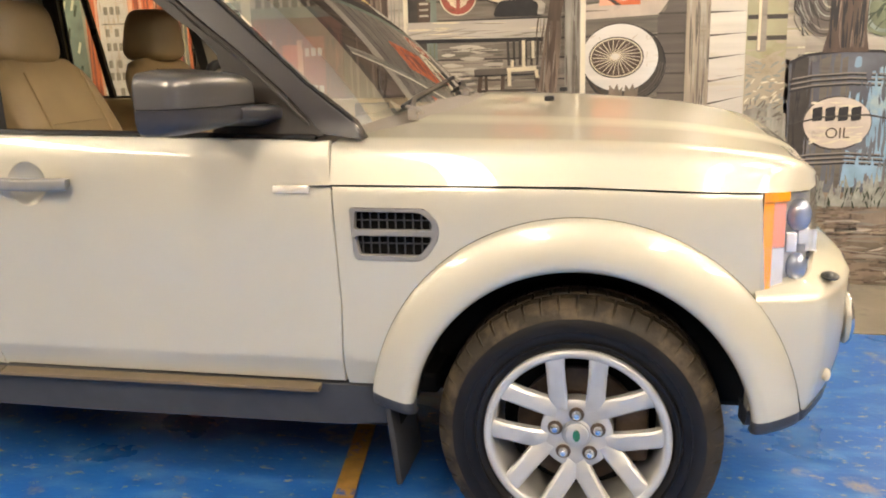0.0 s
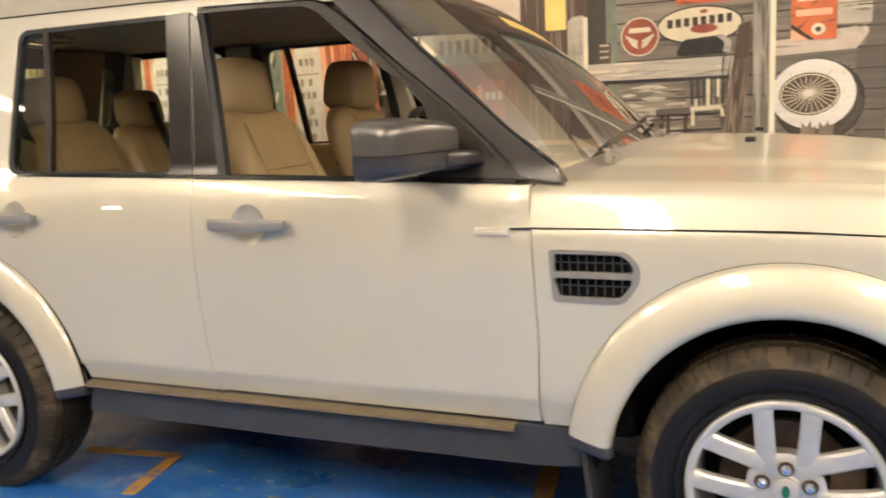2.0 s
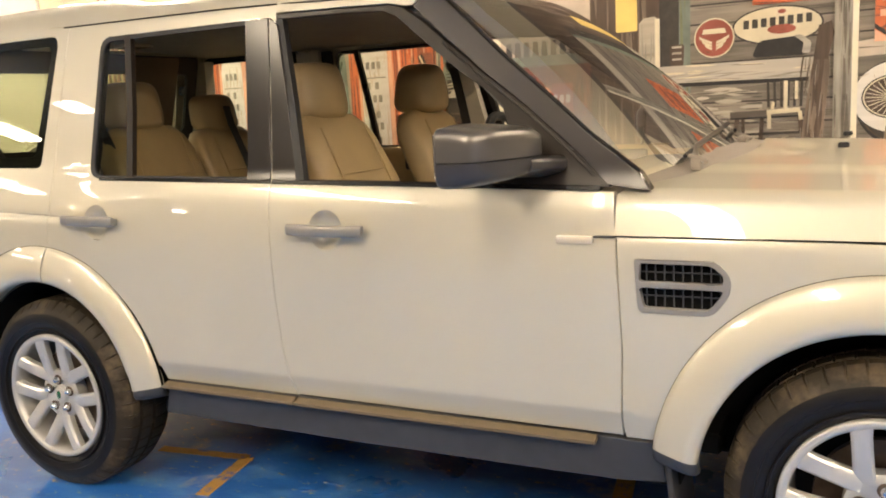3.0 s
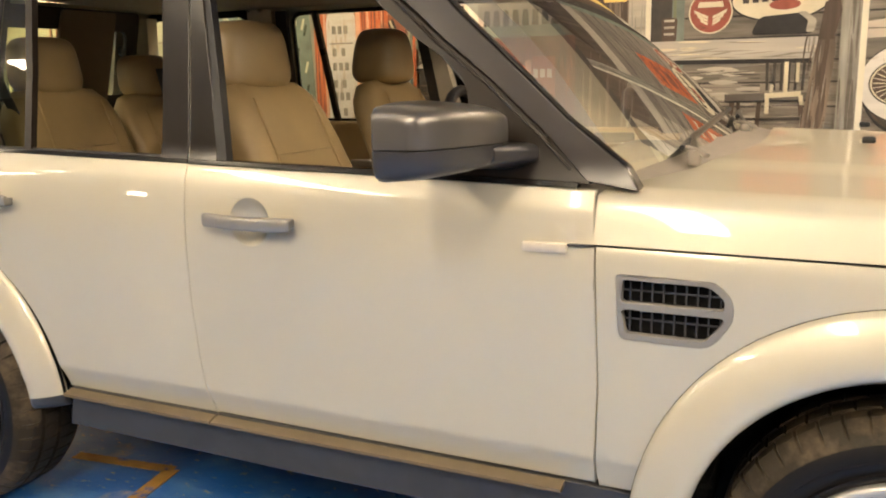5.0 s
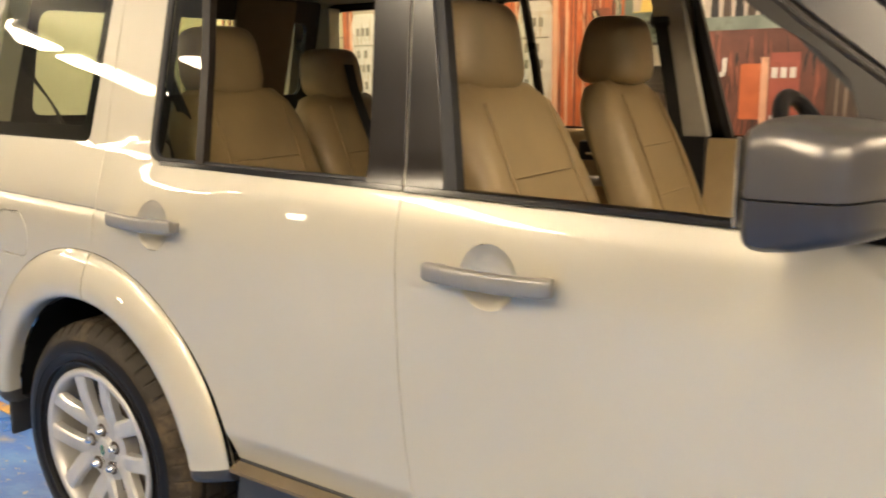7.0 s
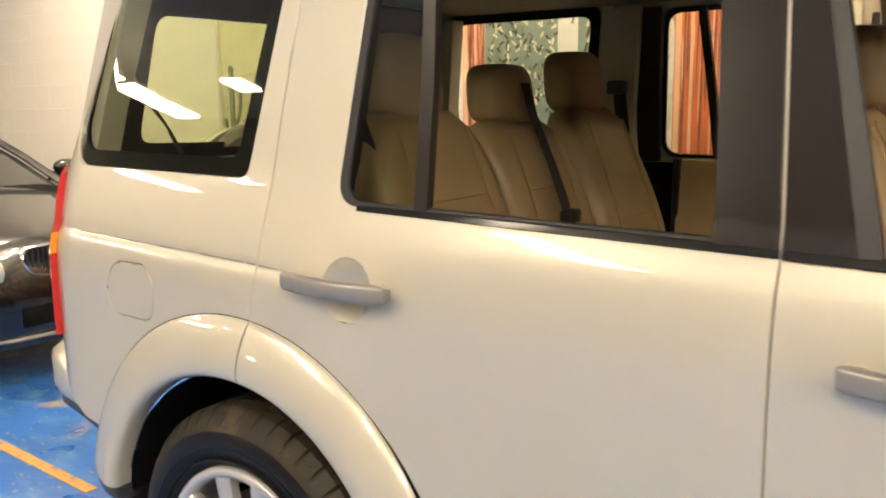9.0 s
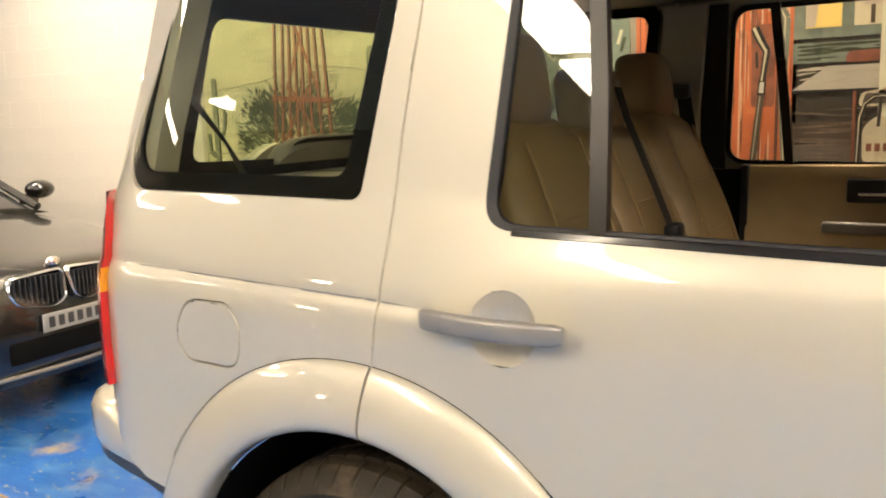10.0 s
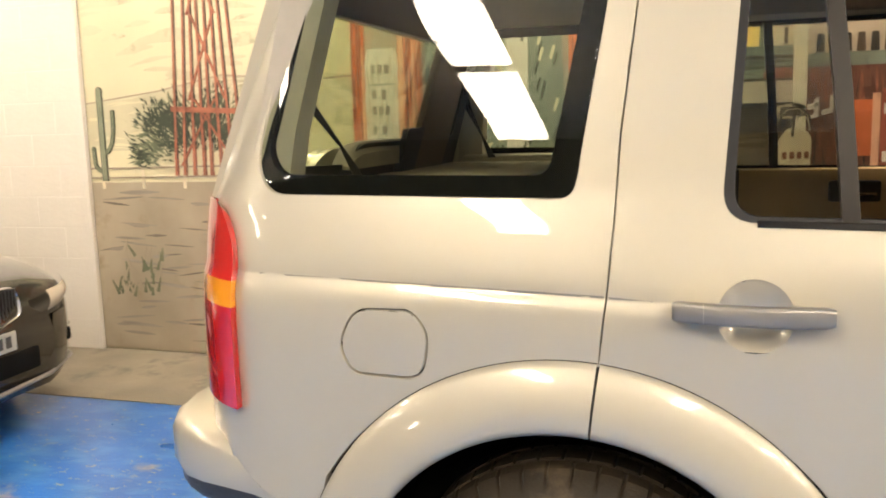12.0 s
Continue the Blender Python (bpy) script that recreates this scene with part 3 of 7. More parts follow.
for s in (0, 1):
    near = s == 0
    fender = panel("front_fender", fender_outline, PAINT, car, "", [vent_outline], side=s, grooves=(1.005, 1.015, 1.022, 1.028, 1.034, 1.040))
    # air vent in the fender
    vent = panel("side_vent", rounded([(-0.606, 0.991, 0.012), (-0.393, 0.989, 0.06), (-0.358, 0.952, 0.02), (-0.358, 0.906, 0.02), (-0.402, 0.842, 0.03), (-0.596, 0.844, 0.02)], 0.02), HANDLE_GREY, car, "silver framed air vent with dark mesh", off=-0.003, depth=0.02, side=s, step=0.03,
                 holes=[rounded([(-0.587, 0.977), (-0.407, 0.975, 0.03), (-0.380, 0.950), (-0.380, 0.931), (-0.589, 0.931)], 0.008)[::-1], rounded([(-0.588, 0.912), (-0.380, 0.911), (-0.384, 0.900), (-0.414, 0.861, 0.012), (-0.578, 0.862)], 0.008)[::-1]])
    bm = bmesh.new()
    for zz in (0.953, 0.890):
        rbox(-0.590, -0.376, 0.012, 0.016, zz - 0.0015, zz + 0.0015, 0, 1, bm)
    for k in range(9):
        xx = -0.575 + k * 0.0235
        rbox(xx - 0.0015, xx + 0.0015, 0.012, 0.018, 0.858, 0.982, 0, 1, bm)
    part("mesh", bm, SILL_PLASTIC, vent, smooth=False, flip=not near)
    part("recess", rbox(-0.602, -0.366, 0.034, 0.05, 0.845, 0.988, 0.002, 1), DARK, vent, smooth=False, flip=not near)

    # front door
    fd = panel("front_door", door_front_low, PAINT, car, "", [circle(*CUP_F, CUP_RAD)[::-1]], side=s, grooves=FOOT_CUTS)
    rd = panel("rear_door", door_rear, PAINT, car, "", [win_rear_hole[::-1], circle(*CUP_R, CUP_RAD)[::-1]], side=s, grooves=LINE_CUTS + FOOT_CUTS)
    for door, cup, bend in ((fd, CUP_F, 0), (rd, CUP_R, 0)):
        prof = [(CUP_RAD + 0.0035, skin(cup[0], cup[1]) + 0.004), (CUP_RAD - 0.004, 0.006), (CUP_RAD * 0.85, 0.016), (CUP_RAD * 0.6, 0.024), (CUP_RAD * 0.3, 0.028), (0.0005, 0.029)]
        bowl = lathe_y(prof, cup[0], cup[1], 40)
        for v in bowl.verts:
            rad = math.hypot(v.co.x - cup[0], v.co.z - cup[1])
            if rad > CUP_RAD - 0.005:
                v.co.y = skin(v.co.x, v.co.z) + (0.0015 if rad > CUP_RAD else 0.006)
        part("handle_cup", bowl, PAINT, door, flip=not near, sharp=60)
        x0, x1 = (-1.698, -1.420) if door is fd else (-2.714, -2.455)
        for nm, u0, u1, mt in (("door_handle", 0.202, 1.0, HANDLE_GREY), ("handle_end", 0.0, 0.199, HANDLE_GREY)):
            rings = []
            nn = 14
            for k in range(nn + 1):
                u = u0 + (u1 - u0) * k / nn
                x = x0 + (x1 - x0) * u
                q_ = (nn - k) / nn if nm == "door_handle" else 0.25 * k / nn
                edge = min(1.0, 0.55 + 3.0 * math.sqrt(max(0.0, q_) * 0.35))
                yc = -0.032 - 0.017 * math.sin(math.pi * min(1, max(0, u)))
                zc = cup[1] + (0.006 if door is fd else 0.013) - 0.003 * u
                hz, hy = 0.0185 * edge ** 0.4, 0.0115 * edge
                rings.append([(x, yc + hy * math.copysign(abs(math.cos(a)) ** 0.6, math.cos(a)), zc + hz * math.copysign(abs(math.sin(a)) ** 0.6, math.sin(a))) for a in [2 * math.pi * q / 16 for q in range(16)]])
            hd = part(nm, loft(rings), mt, door, "silver grey pull handle" if nm == "door_handle" else "", flip=not near, sharp=50)
        for xx in (x0 + 0.02, x1 - 0.025):
            part("handle_foot", rbox(xx - 0.014, xx + 0.014, -0.032, 0.012, cup[1] - 0.008, cup[1] + 0.016, 0.004, 2), HANDLE_GREY, door, flip=not near)
    # side marker lamp on the door; a dark strip draws the groove line's shade
    part("marker_lamp", rbox(-0.815, -0.712, -0.010, 0.012, 1.026, 1.049, 0.005, 2), PALE_LENS, fd, "clear side repeater lamp", flip=not near)
    part("crease_shade", rbox(-0.712, -0.652, -0.0035, 0.010, 1.044, 1.0485, 0.001, 1), SILL_PLASTIC, fd, flip=not near)
    # dark shell behind the panel gaps
    shell = [(-0.50, 0.50), *arc(AX_F, HUB_Z, 0.56, 167, 42, 16), (0.42, 0.80), (0.42, 1.05), (-0.64, 1.08), (-0.70, 1.15), (-1.8, 1.18), (-2.60, 1.20), (-2.86, 1.20), (-3.58, 1.22), (-3.60, 0.66), (-3.40, 0.63), *arc(ARC_C[0], ARC_C[1], 0.56, 150, 14, 20)[0:], (-2.30, 0.50)]
    panel("body_shell", shell, DARK, car, "", off=0.034, depth=0.004, side=s, step=0.12)

    # quarter panel, fuel flap, window
    qp = panel("quarter_panel", quarter, PAINT, car, "", [qwin_hole[::-1]] + ([flap_outline[::-1]] if near else []), side=s, grooves=LINE_CUTS)
    if near:
        panel("fuel_flap", flap_outline, PAINT, qp, "", off=0.0, side=s, depth=0.012, inset=0.0038)
    qg = panel("quarter_window", rounded([(-2.900, 1.264, 0.03), (-3.526, 1.274, 0.05), (-3.566, 1.346, 0.05), (-3.483, 1.750, 0.06), (-2.824, 1.750, 0.05)], 0.04, 7), SIDE_GLASS, car, "quarter window glass with black border", off=0.006, depth=0.004, inset=0.001, side=s, step=0.2, surf=pane)
    inner = rounded([(-2.945, 1.302, 0.03), (-3.500, 1.308, 0.05), (-3.534, 1.360, 0.05), (-3.452, 1.724, 0.06), (-2.866, 1.722, 0.05)], 0.04, 7)
    panel("window_border", rounded([(-2.896, 1.260, 0.03), (-3.530, 1.270, 0.05), (-3.570, 1.346, 0.05), (-3.485, 1.754, 0.06), (-2.820, 1.754, 0.05)], 0.04, 7), DARK, qg, "black ceramic border", [inner[::-1]], off=0.011, depth=0.01, inset=0.0, side=s, step=0.2, surf=pane)
    # waist line crease on the quarter, over the fuel flap: its shade as a grey strip
    bm = bmesh.new()
    rings = []
    for k in range(13):
        x = -3.600 + k * (0.765 / 12)
        z = 1.1135 - k * 0.0275 / 12
        y = skin(x, z)
        rings.append([(x, y - 0.0002, z + 0.002), (x, y + 0.004, z + 0.002), (x, y + 0.004, z - 0.002), (x, y - 0.0002, z - 0.002)])
    part("crease_shade", loft(rings), HANDLE_GREY, qp, flip=not near)
    # the crease's shade carried on as a grey strip over the rear door
    rings = []
    for k in range(6):
        x = -2.826 + k * (0.112 / 5)
        z = 1.085 - k * 0.008 / 5
        y = skin(x, z)
        rings.append([(x, y - 0.0002, z + 0.002), (x, y + 0.004, z + 0.002), (x, y + 0.004, z - 0.002), (x, y - 0.0002, z - 0.002)])
    part("crease_shade", loft(rings), HANDLE_GREY, rd, flip=not near)

    # wheel arch flares
    for nm, cx, a0, a1, split in (("front_arch", AX_F, 9.5, 170, None), ("rear_arch", ARC_C[0], 9, 168, 84)):
        spans = [(a0, a1)] if split is None else [(a0, split - 0.25), (split + 0.25, a1)]
        for b0, b1 in spans:
            rings = []
            nseg = max(12, int((b1 - b0) / 3))
            for k in range(nseg + 1):
                a = radians(b0 + (b1 - b0) * k / nseg)
                low = abs(math.cos(a)) ** 3
                ring = []
                for r, dy in ((0.597, 0.006), (0.5962, -0.003), (0.593, -0.0095), (0.584, -0.0165), (0.570, -0.0235), (0.553, -0.0300), (0.534, -0.0360), (0.514, -0.0408), (0.494, -0.0430), (0.479, -0.0422), (0.468, -0.0385), (0.461, -0.0310), (0.458, -0.020), (0.459, 0.012), (0.475, 0.015), (0.520, 0.02), (0.590, 0.02)):
                    rr = r - 0.026 * low * (1 if r > 0.5 else 0.4)
                    x, z = cx + rr * math.cos(a), HUB_Z + rr * math.sin(a)
                    taper = FRONT_X(max(0, x)) * 0.30 if cx == AX_F else 0.0
                    ring.append((x, dy + taper + (0.012 if z < 0.5 else 0.0) * 0.3, z))
                rings.append(ring)
            part(nm, loft(rings), PAINT, car, "body-coloured wheel arch flare", flip=not near, sharp=48)
            seam = []
            for k in range(nseg + 1):
                a = radians(b0 + (b1 - b0) * k / nseg)
                low = abs(math.cos(a)) ** 3
                ring = []
                for r, dy in ((0.5950, 0.012), (0.5950, -0.0004), (0.5974, -0.0004), (0.5974, 0.012)):
                    rr = r - 0.026 * low
                    x, z = cx + rr * math.cos(a), HUB_Z + rr * math.sin(a)
                    ring.append((x, (NOSE_SIDE(x) if cx == AX_F and z < 0.765 and x > 0.44 else skin(x, max(z, 0.56))) + dy, z))
                seam.append(ring)
            part("arch_seam", loft(seam), DARK, car, flip=not near)
            for end, here in ((rings[0], b0 == a0), (rings[-1], b1 == a1)):
                if here:
                    part("arch_foot", loft([[(x, y + dy, z + dz) for x, y, z in end] for dy, dz in ((0.003, 0.001), (0.003, -0.022), (0.012, -0.036), (0.03, -0.042))]), SILL_PLASTIC, car, "black plastic foot of the arch", flip=not near, sharp=40)
        # black liner
        prof = [(0.455, 0.02), (0.462, 0.10), (0.462, 0.38), (0.30, 0.40), (0.06, 0.40)]
        rings = []
        for k in range(31):
            a = radians(8 + 164 * k / 30)
            rings.append([(cx + r * math.cos(a), y, HUB_Z + r * math.sin(a)) for r, y in prof])
        part("arch_liner", loft(rings, closed=False), DARK, car, flip=not near)
        # black ends under the flare
        fx = cx - (0.52 if cx == AX_F else 0.50)
        part("mud_flap", rbox(fx, fx + 0.018, 0.0, 0.25, 0.185 if cx == AX_F else 0.30, 0.45, 0.006, 2, rot=(0, -6 if cx == AX_F else 4, 0)), FLAP_RUBBER, car, "black rubber mud flap", flip=not near)

    # sill cladding with its pale top ledge
    sill = panel("sill_cladding", sill_low, SILL_PLASTIC, car, "dark grey plastic sill", off=-0.004, depth=0.05, side=s, step=0.08, surf=sill_face)
    part("sill_ledge", loft([[(x, -0.004, SILL_Z - 0.024), (x, -0.014, SILL_Z - 0.021), (x, -0.013, SILL_Z - 0.013), (x, 0.020, SILL_Z - 0.004), (x, 0.03, SILL_Z - 0.02)] for x in (-2.325, -1.752)]), LEDGE, sill, "dusty rubbing strip", flip=not near)
    part("sill_ledge", loft([[(x, -0.004, SILL_Z - 0.024), (x, -0.014, SILL_Z - 0.021), (x, -0.013, SILL_Z - 0.013), (x, 0.020, SILL_Z - 0.004), (x, 0.03, SILL_Z - 0.02)] for x in (-1.744, -0.72)]), LEDGE, sill, "dusty rubbing strip", flip=not near)
    part("sill_underside", rbox(-2.40, -0.50, 0.06, 0.50, 0.335, 0.40, 0.01, 1), DARK, car, flip=not near)

    # black trim of the windows
    bz = belt_z
    panel("belt_moulding", [(-0.70, bz(-0.70) + 0.001), (-1.2, bz(-1.2) + 0.001), (-1.787, bz(-1.787) + 0.001), (-1.787, bz(-1.787) + 0.013), (-1.2, bz(-1.2) + 0.012), (-0.70, bz(-0.70) + 0.012)][::-1], GLOSS_BLACK, fd, "", off=-0.004, depth=0.03, inset=0.0005, side=s, step=0.1)
    panel("belt_moulding", [(-1.793, bz(-1.793) + 0.001), (-2.2, 1.205), (-2.575, 1.2130), (-2.575, 1.2225), (-2.2, 1.216), (-1.793, bz(-1.793) + 0.013)][::-1], GLOSS_BLACK, rd, "", off=-0.004, depth=0.03, inset=0.0005, side=s, step=0.1)
    panel("pillar_cover", [(-1.793, 1.207), (-1.886, 1.208), (-1.924, 1.728), (-1.830, 1.728)], PILLAR_BLACK, rd, "satin black door pillar cover", off=-0.006, depth=0.02, inset=0.001, side=s)
    panel("pillar_cover", [(-1.787, 1.207), (-1.690, 1.204), (-1.790, 1.70), (-1.824, 1.728)], PILLAR_BLACK, fd, "satin black door pillar cover", off=-0.006, depth=0.02, inset=0.001, side=s)
    part("window_channel", loft([[(x, skin(-1.7, z) + dy, z) for x, dy in ((xc - 0.018, 0.0), (xc + 0.010, 0.004), (xc + 0.010, 0.030), (xc - 0.018, 0.030))] for xc, z in ((-1.668, 1.19), (-1.727, 1.45), (-1.787, 1.72))]), BLACK_PLASTIC, fd, flip=not near)
    # rear door: divider bar, fixed pane, seal, lowered pane edge
    part("window_divider", loft([[(x, skin(-2.5, z) + dy, z) for x, dy in ((xc - 0.015, 0.001), (xc + 0.014, 0.001), (xc + 0.014, 0.022), (xc - 0.015, 0.022))] for xc, z in ((-2.425, 1.21), (-2.440, 1.45), (-2.466, 1.73))]), FRAME_BLACK, rd, flip=not near)
    fp = panel("fixed_pane", rounded([(-2.630, 1.226, 0.055), (-2.43, 1.222, 0.004), (-2.46, 1.724, 0.004), (-2.596, 1.724, 0.05)], 0.03, 6), PRIVACY, rd, "small fixed side pane", off=0.012, depth=0.004, side=s, step=0.2, surf=pane)
    ring_in = rounded([(-2.618, 1.229, 0.055), (-1.886, 1.215, 0.004), (-1.92, 1.714, 0.004), (-2.586, 1.714, 0.05)], 0.03, 8)
    panel("window_seal", rounded([(-2.636, 1.218, 0.06), (-1.878, 1.202, 0.004), (-1.878, 1.729, 0.01), (-2.600, 1.729, 0.05)], 0.03, 8), BLACK_PLASTIC, rd, "", [ring_in[::-1]], off=0.003, depth=0.012, inset=0.0, side=s, step=0.3)
    lp = panel("lowered_pane", [(-1.93, 1.20), (-2.25, 1.205), (-2.25, 1.222), (-1.93, 1.219)], TINT, rd, "top edge of the wound-down window", off=0.018, depth=0.004, side=s, step=0.3)
    # far side only: extra tinted pane, added to darken the mural seen through
    if not near:
        panel("dimming_pane", [(-1.89, 1.214), (-2.42, 1.222), (-2.455, 1.722), (-1.925, 1.722)], DEEP_TINT, rd, "added tinted pane that dims the view through the far rear door", off=0.018, depth=0.004, side=s, step=0.3).visible_shadow = False
    # front door: black upper frame round the open window, mirror sail
    fr_out = [(-0.672, 1.174), (-0.777, 1.276), (-0.912, 1.393), (-1.046, 1.494), (-1.18, 1.602), (-1.268, 1.674), (-1.328, 1.713), (-1.377, 1.726), (-1.535, 1.732), (-1.81, 1.739), (-1.80, 1.720), (-1.577, 1.716), (-1.40, 1.708), (-1.350, 1.686), (-1.205, 1.565), (-1.119, 1.498), (-1.044, 1.450), (-0.995, 1.405), (-0.978, 1.357), (-0.978, 1.30), (-0.985, 1.25), (-1.0, 1.187), (-0.80, 1.180)]
    panel("window_frame", fr_out, FRAME_BLACK, fd, "satin black frame with a solid mirror corner", off=0.002, depth=0.045, side=s, step=0.06)
    part("frame_ridge", sweep([(x, skin(x, z) + 0.001, z) for x, z in ((-0.72, 1.205), (-0.80, 1.282), (-0.93, 1.393), (-1.06, 1.488), (-1.19, 1.598))], 0.004, 6), FRAME_BLACK, fd, flip=not near)
    # painted cant rail over the front door, drip channel along the roof's edge
    panel("cant_rail", [(-1.797, 1.742), (-1.535, 1.7355), (-1.377, 1.7295), (-1.328, 1.7180), (-1.292, 1.716), (-1.240, 1.764), (-1.37, 1.764), (-1.67, 1.781), (-1.797, 1.788)], PAINT, car, "painted rail above the door", off=-0.005, depth=0.02, inset=0.001, side=s, step=0.08)
    part("drip_channel", sweep([(x, skin(x, z) - 0.0065 if x > -1.8 else skin(x, z) - 0.001, z) for x, z in ((-2.80, 1.783), (-2.42, 1.780), (-2.01, 1.776), (-1.81, 1.770), (-1.67, 1.764), (-1.37, 1.750))], 0.0028, 6), DARK, car, flip=not near)
    # front pillar beside the windscreen
    pillar = [(-0.568, 1.166), (-0.600, 1.210), (-0.735, 1.312), (-0.815, 1.384), (-0.946, 1.498), (-1.010, 1.553), (-1.135, 1.672), (-1.235, 1.765), (-1.29, 1.712), (-1.185, 1.618), (-1.050, 1.503), (-0.917, 1.401), (-0.783, 1.285), (-0.680, 1.182)]
    panel("front_pillar", pillar, PILLAR_GLOSS, car, "glossy black windscreen pillar", off=-0.001, depth=0.06, side=s, step=0.04, inset=0.001, lip=0.0025)
    part("pillar_strip", sweep([(x + 0.004, skin(x, z) + 0.004, z + 0.006) for x, z in pillar[1:8]], 0.005, 6), GLOSS_BLACK, car, "black screen edge trim", flip=not near)

    # door mirror: upper and lower shell with a seam, forward face raked, foot on the sail
    def shell_loft(rows, power=0.26, drop=0.0, rise=0.0, lo=0.0, hi=9.0):
        rings = []
        for y, xa, xb, za, zb in rows:
            ring = []
            for q in range(56):
                a = 2 * math.pi * q / 56
                u, v = math.copysign(abs(math.cos(a)) ** power, math.cos(a)), math.copysign(abs(math.sin(a)) ** power, math.sin(a))
                z = (za + zb) / 2 + (zb - za) / 2 * v - drop * max(0.0, u + 0.2) * max(0.0, v) + rise * max(0.0, u + 0.2) * max(0.0, -v)
                ring.append(((xa + xb) / 2 + (xb - xa) / 2 * u, y, min(hi, max(lo, z))))
            rings.append(ring)
        return loft(rings)

    whole = [(-0.279, -1.030, -0.955, 1.228, 1.334), (-0.274, -1.037, -0.935, 1.211, 1.349), (-0.260, -1.043, -0.917, 1.203, 1.358), (-0.20, -1.046, -0.890, 1.199, 1.363), (-0.12, -1.048, -0.860, 1.200, 1.363), (-0.05, -1.050, -0.840, 1.207, 1.358), (-0.018, -1.036, -0.842, 1.216, 1.348), (-0.004, -1.010, -0.865, 1.230, 1.328)]
    cap = part("door_mirror", shell_loft(whole, 0.30, 0.014, 0.016, lo=1.2700), MIRROR_SHELL, fd, "graphite door mirror with a split lower shell", flip=not near, sharp=42)
    part("lower_shell", shell_loft(whole, 0.30, 0.014, 0.016, hi=1.2672), LOWER_SHELL, cap, "darker lower shell", flip=not near, sharp=42)
    part("mirror_seam", shell_loft([(y + 0.003 * (1 if y < -0.1 else -1), xa + 0.004, xb - 0.004, 1.262, 1.276) for y, xa, xb, za, zb in whole[1:-1]], 0.30), DARK, cap, flip=not near)
    part("mirror_glass", rbox(-1.060, -1.054, -0.235, -0.045, 1.225, 1.340, 0.002, 1), CHROME, cap, flip=not near)
    part("mirror_arm", shell_loft([(-0.085, -0.945, -0.846, 1.214, 1.2665), (-0.05, -0.935, -0.826, 1.212, 1.2665), (0.0, -0.92, -0.808, 1.208, 1.265), (0.035, -0.915, -0.798, 1.204, 1.262), (0.062, -0.915, -0.795, 1.203, 1.262)], 0.5, rise=0.014), LOWER_SHELL, cap, "charcoal mirror foot", flip=not near, sharp=60)

    # headlamp: amber strip, clear cover, bowls
    def lamp_edge(u, back=0.0):
        x = 0.448 + 0.170 * math.sin(u * math.pi / 2) ** 0.9
        return x - back * 0.5 * u, FRONT_X(min(x, 0.6199)) + 0.11 * max(0, u - 0.8) / 0.2 + back
    hl = part("headlamp", loft([[(*lamp_edge(k / 14, 0.022), 0.775 + 0.012 * k / 14), (*lamp_edge(k / 14, 0.022), 1.022 - 0.018 * k / 14)] for k in range(15)], closed=False), HOUSING, car, "clear headlamp with an amber side strip", flip=not near)
    lens_rings = []
    for k in range(15):
        u = k / 14
        x, y = lamp_edge(u)
        lens_rings.append([(x + 0.012 * math.sin(math.pi * v) * u, y - 0.004, 0.770 + 0.256 * v + 0.03 * u * (0.4 - v)) for v in [q / 8 for q in range(9)]])
    lens = part("lamp_cover", loft(lens_rings, closed=False), LAMP_CLEAR, hl, flip=not near)
    lens.visible_shadow = False
    rings = [[(x, FRONT_X(x) - 0.002, 0.772), (x, FRONT_X(x) - 0.002, 1.000), (x, FRONT_X(x) + 0.02, 1.000), (x, FRONT_X(x) + 0.02, 0.772)] for x in (0.449, 0.462, 0.475)]
    part("amber_strip", loft(rings), ORANGE_LENS, hl, "amber side reflector", flip=not near)
    part("amber_cap", loft([[(x, FRONT_X(x) - 0.003, 1.002), (x, FRONT_X(x) - 0.003, 1.026), (x, FRONT_X(x) + 0.02, 1.026), (x, FRONT_X(x) + 0.02, 1.002)] for x in (0.449, 0.48, 0.515)]), ORANGE_LENS, hl, flip=not near)
    part("inner_strip", loft([[(x, FRONT_X(x) + 0.006, 0.885), (x, FRONT_X(x) + 0.006, 0.998), (x, FRONT_X(x) + 0.02, 0.998), (x, FRONT_X(x) + 0.02, 0.885)] for x in (0.477, 0.492, 0.508)]), PINK_LENS, hl, "pale pink reflector", flip=not near)
    part("inner_strip", loft([[(x, FRONT_X(x) + 0.006, 0.782), (x, FRONT_X(x) + 0.006, 0.883), (x, FRONT_X(x) + 0.02, 0.883), (x, FRONT_X(x) + 0.02, 0.782)] for x in (0.477, 0.492, 0.508)]), REFLECTOR, hl, flip=not near)
    for zz, rr in ((0.962, 0.050), (0.828, 0.044)):
        b2 = bmesh.new()
        bmesh.ops.create_uvsphere(b2, u_segments=20, v_segments=12, radius=rr * 0.85)
        for v in b2.verts:
            v.co = Vector((0.545 + v.co.x * 0.72, 0.104 + v.co.y * 0.62, zz + v.co.z))
        part("lamp_bowl", b2, BOWL, hl, "blue grey lamp bowl", flip=not near)
    for xx, z0_, z1_ in ((0.515, 0.868, 0.918), (0.548, 0.882, 0.925), (0.575, 0.858, 0.912)):
        part("lamp_facet", rbox(xx, xx + 0.026, FRONT_X(min(xx + 0.013, 0.6)) + 0.006, 0.16, z0_, z1_, 0.004, 2), REFLECTOR, hl, "bright mirrored facet", flip=not near)

    # tail lamp wrapped round the corner
    rings = []
    zs_ = [0.822 + (1.258 - 0.822) * k / 16 for k in range(17)]
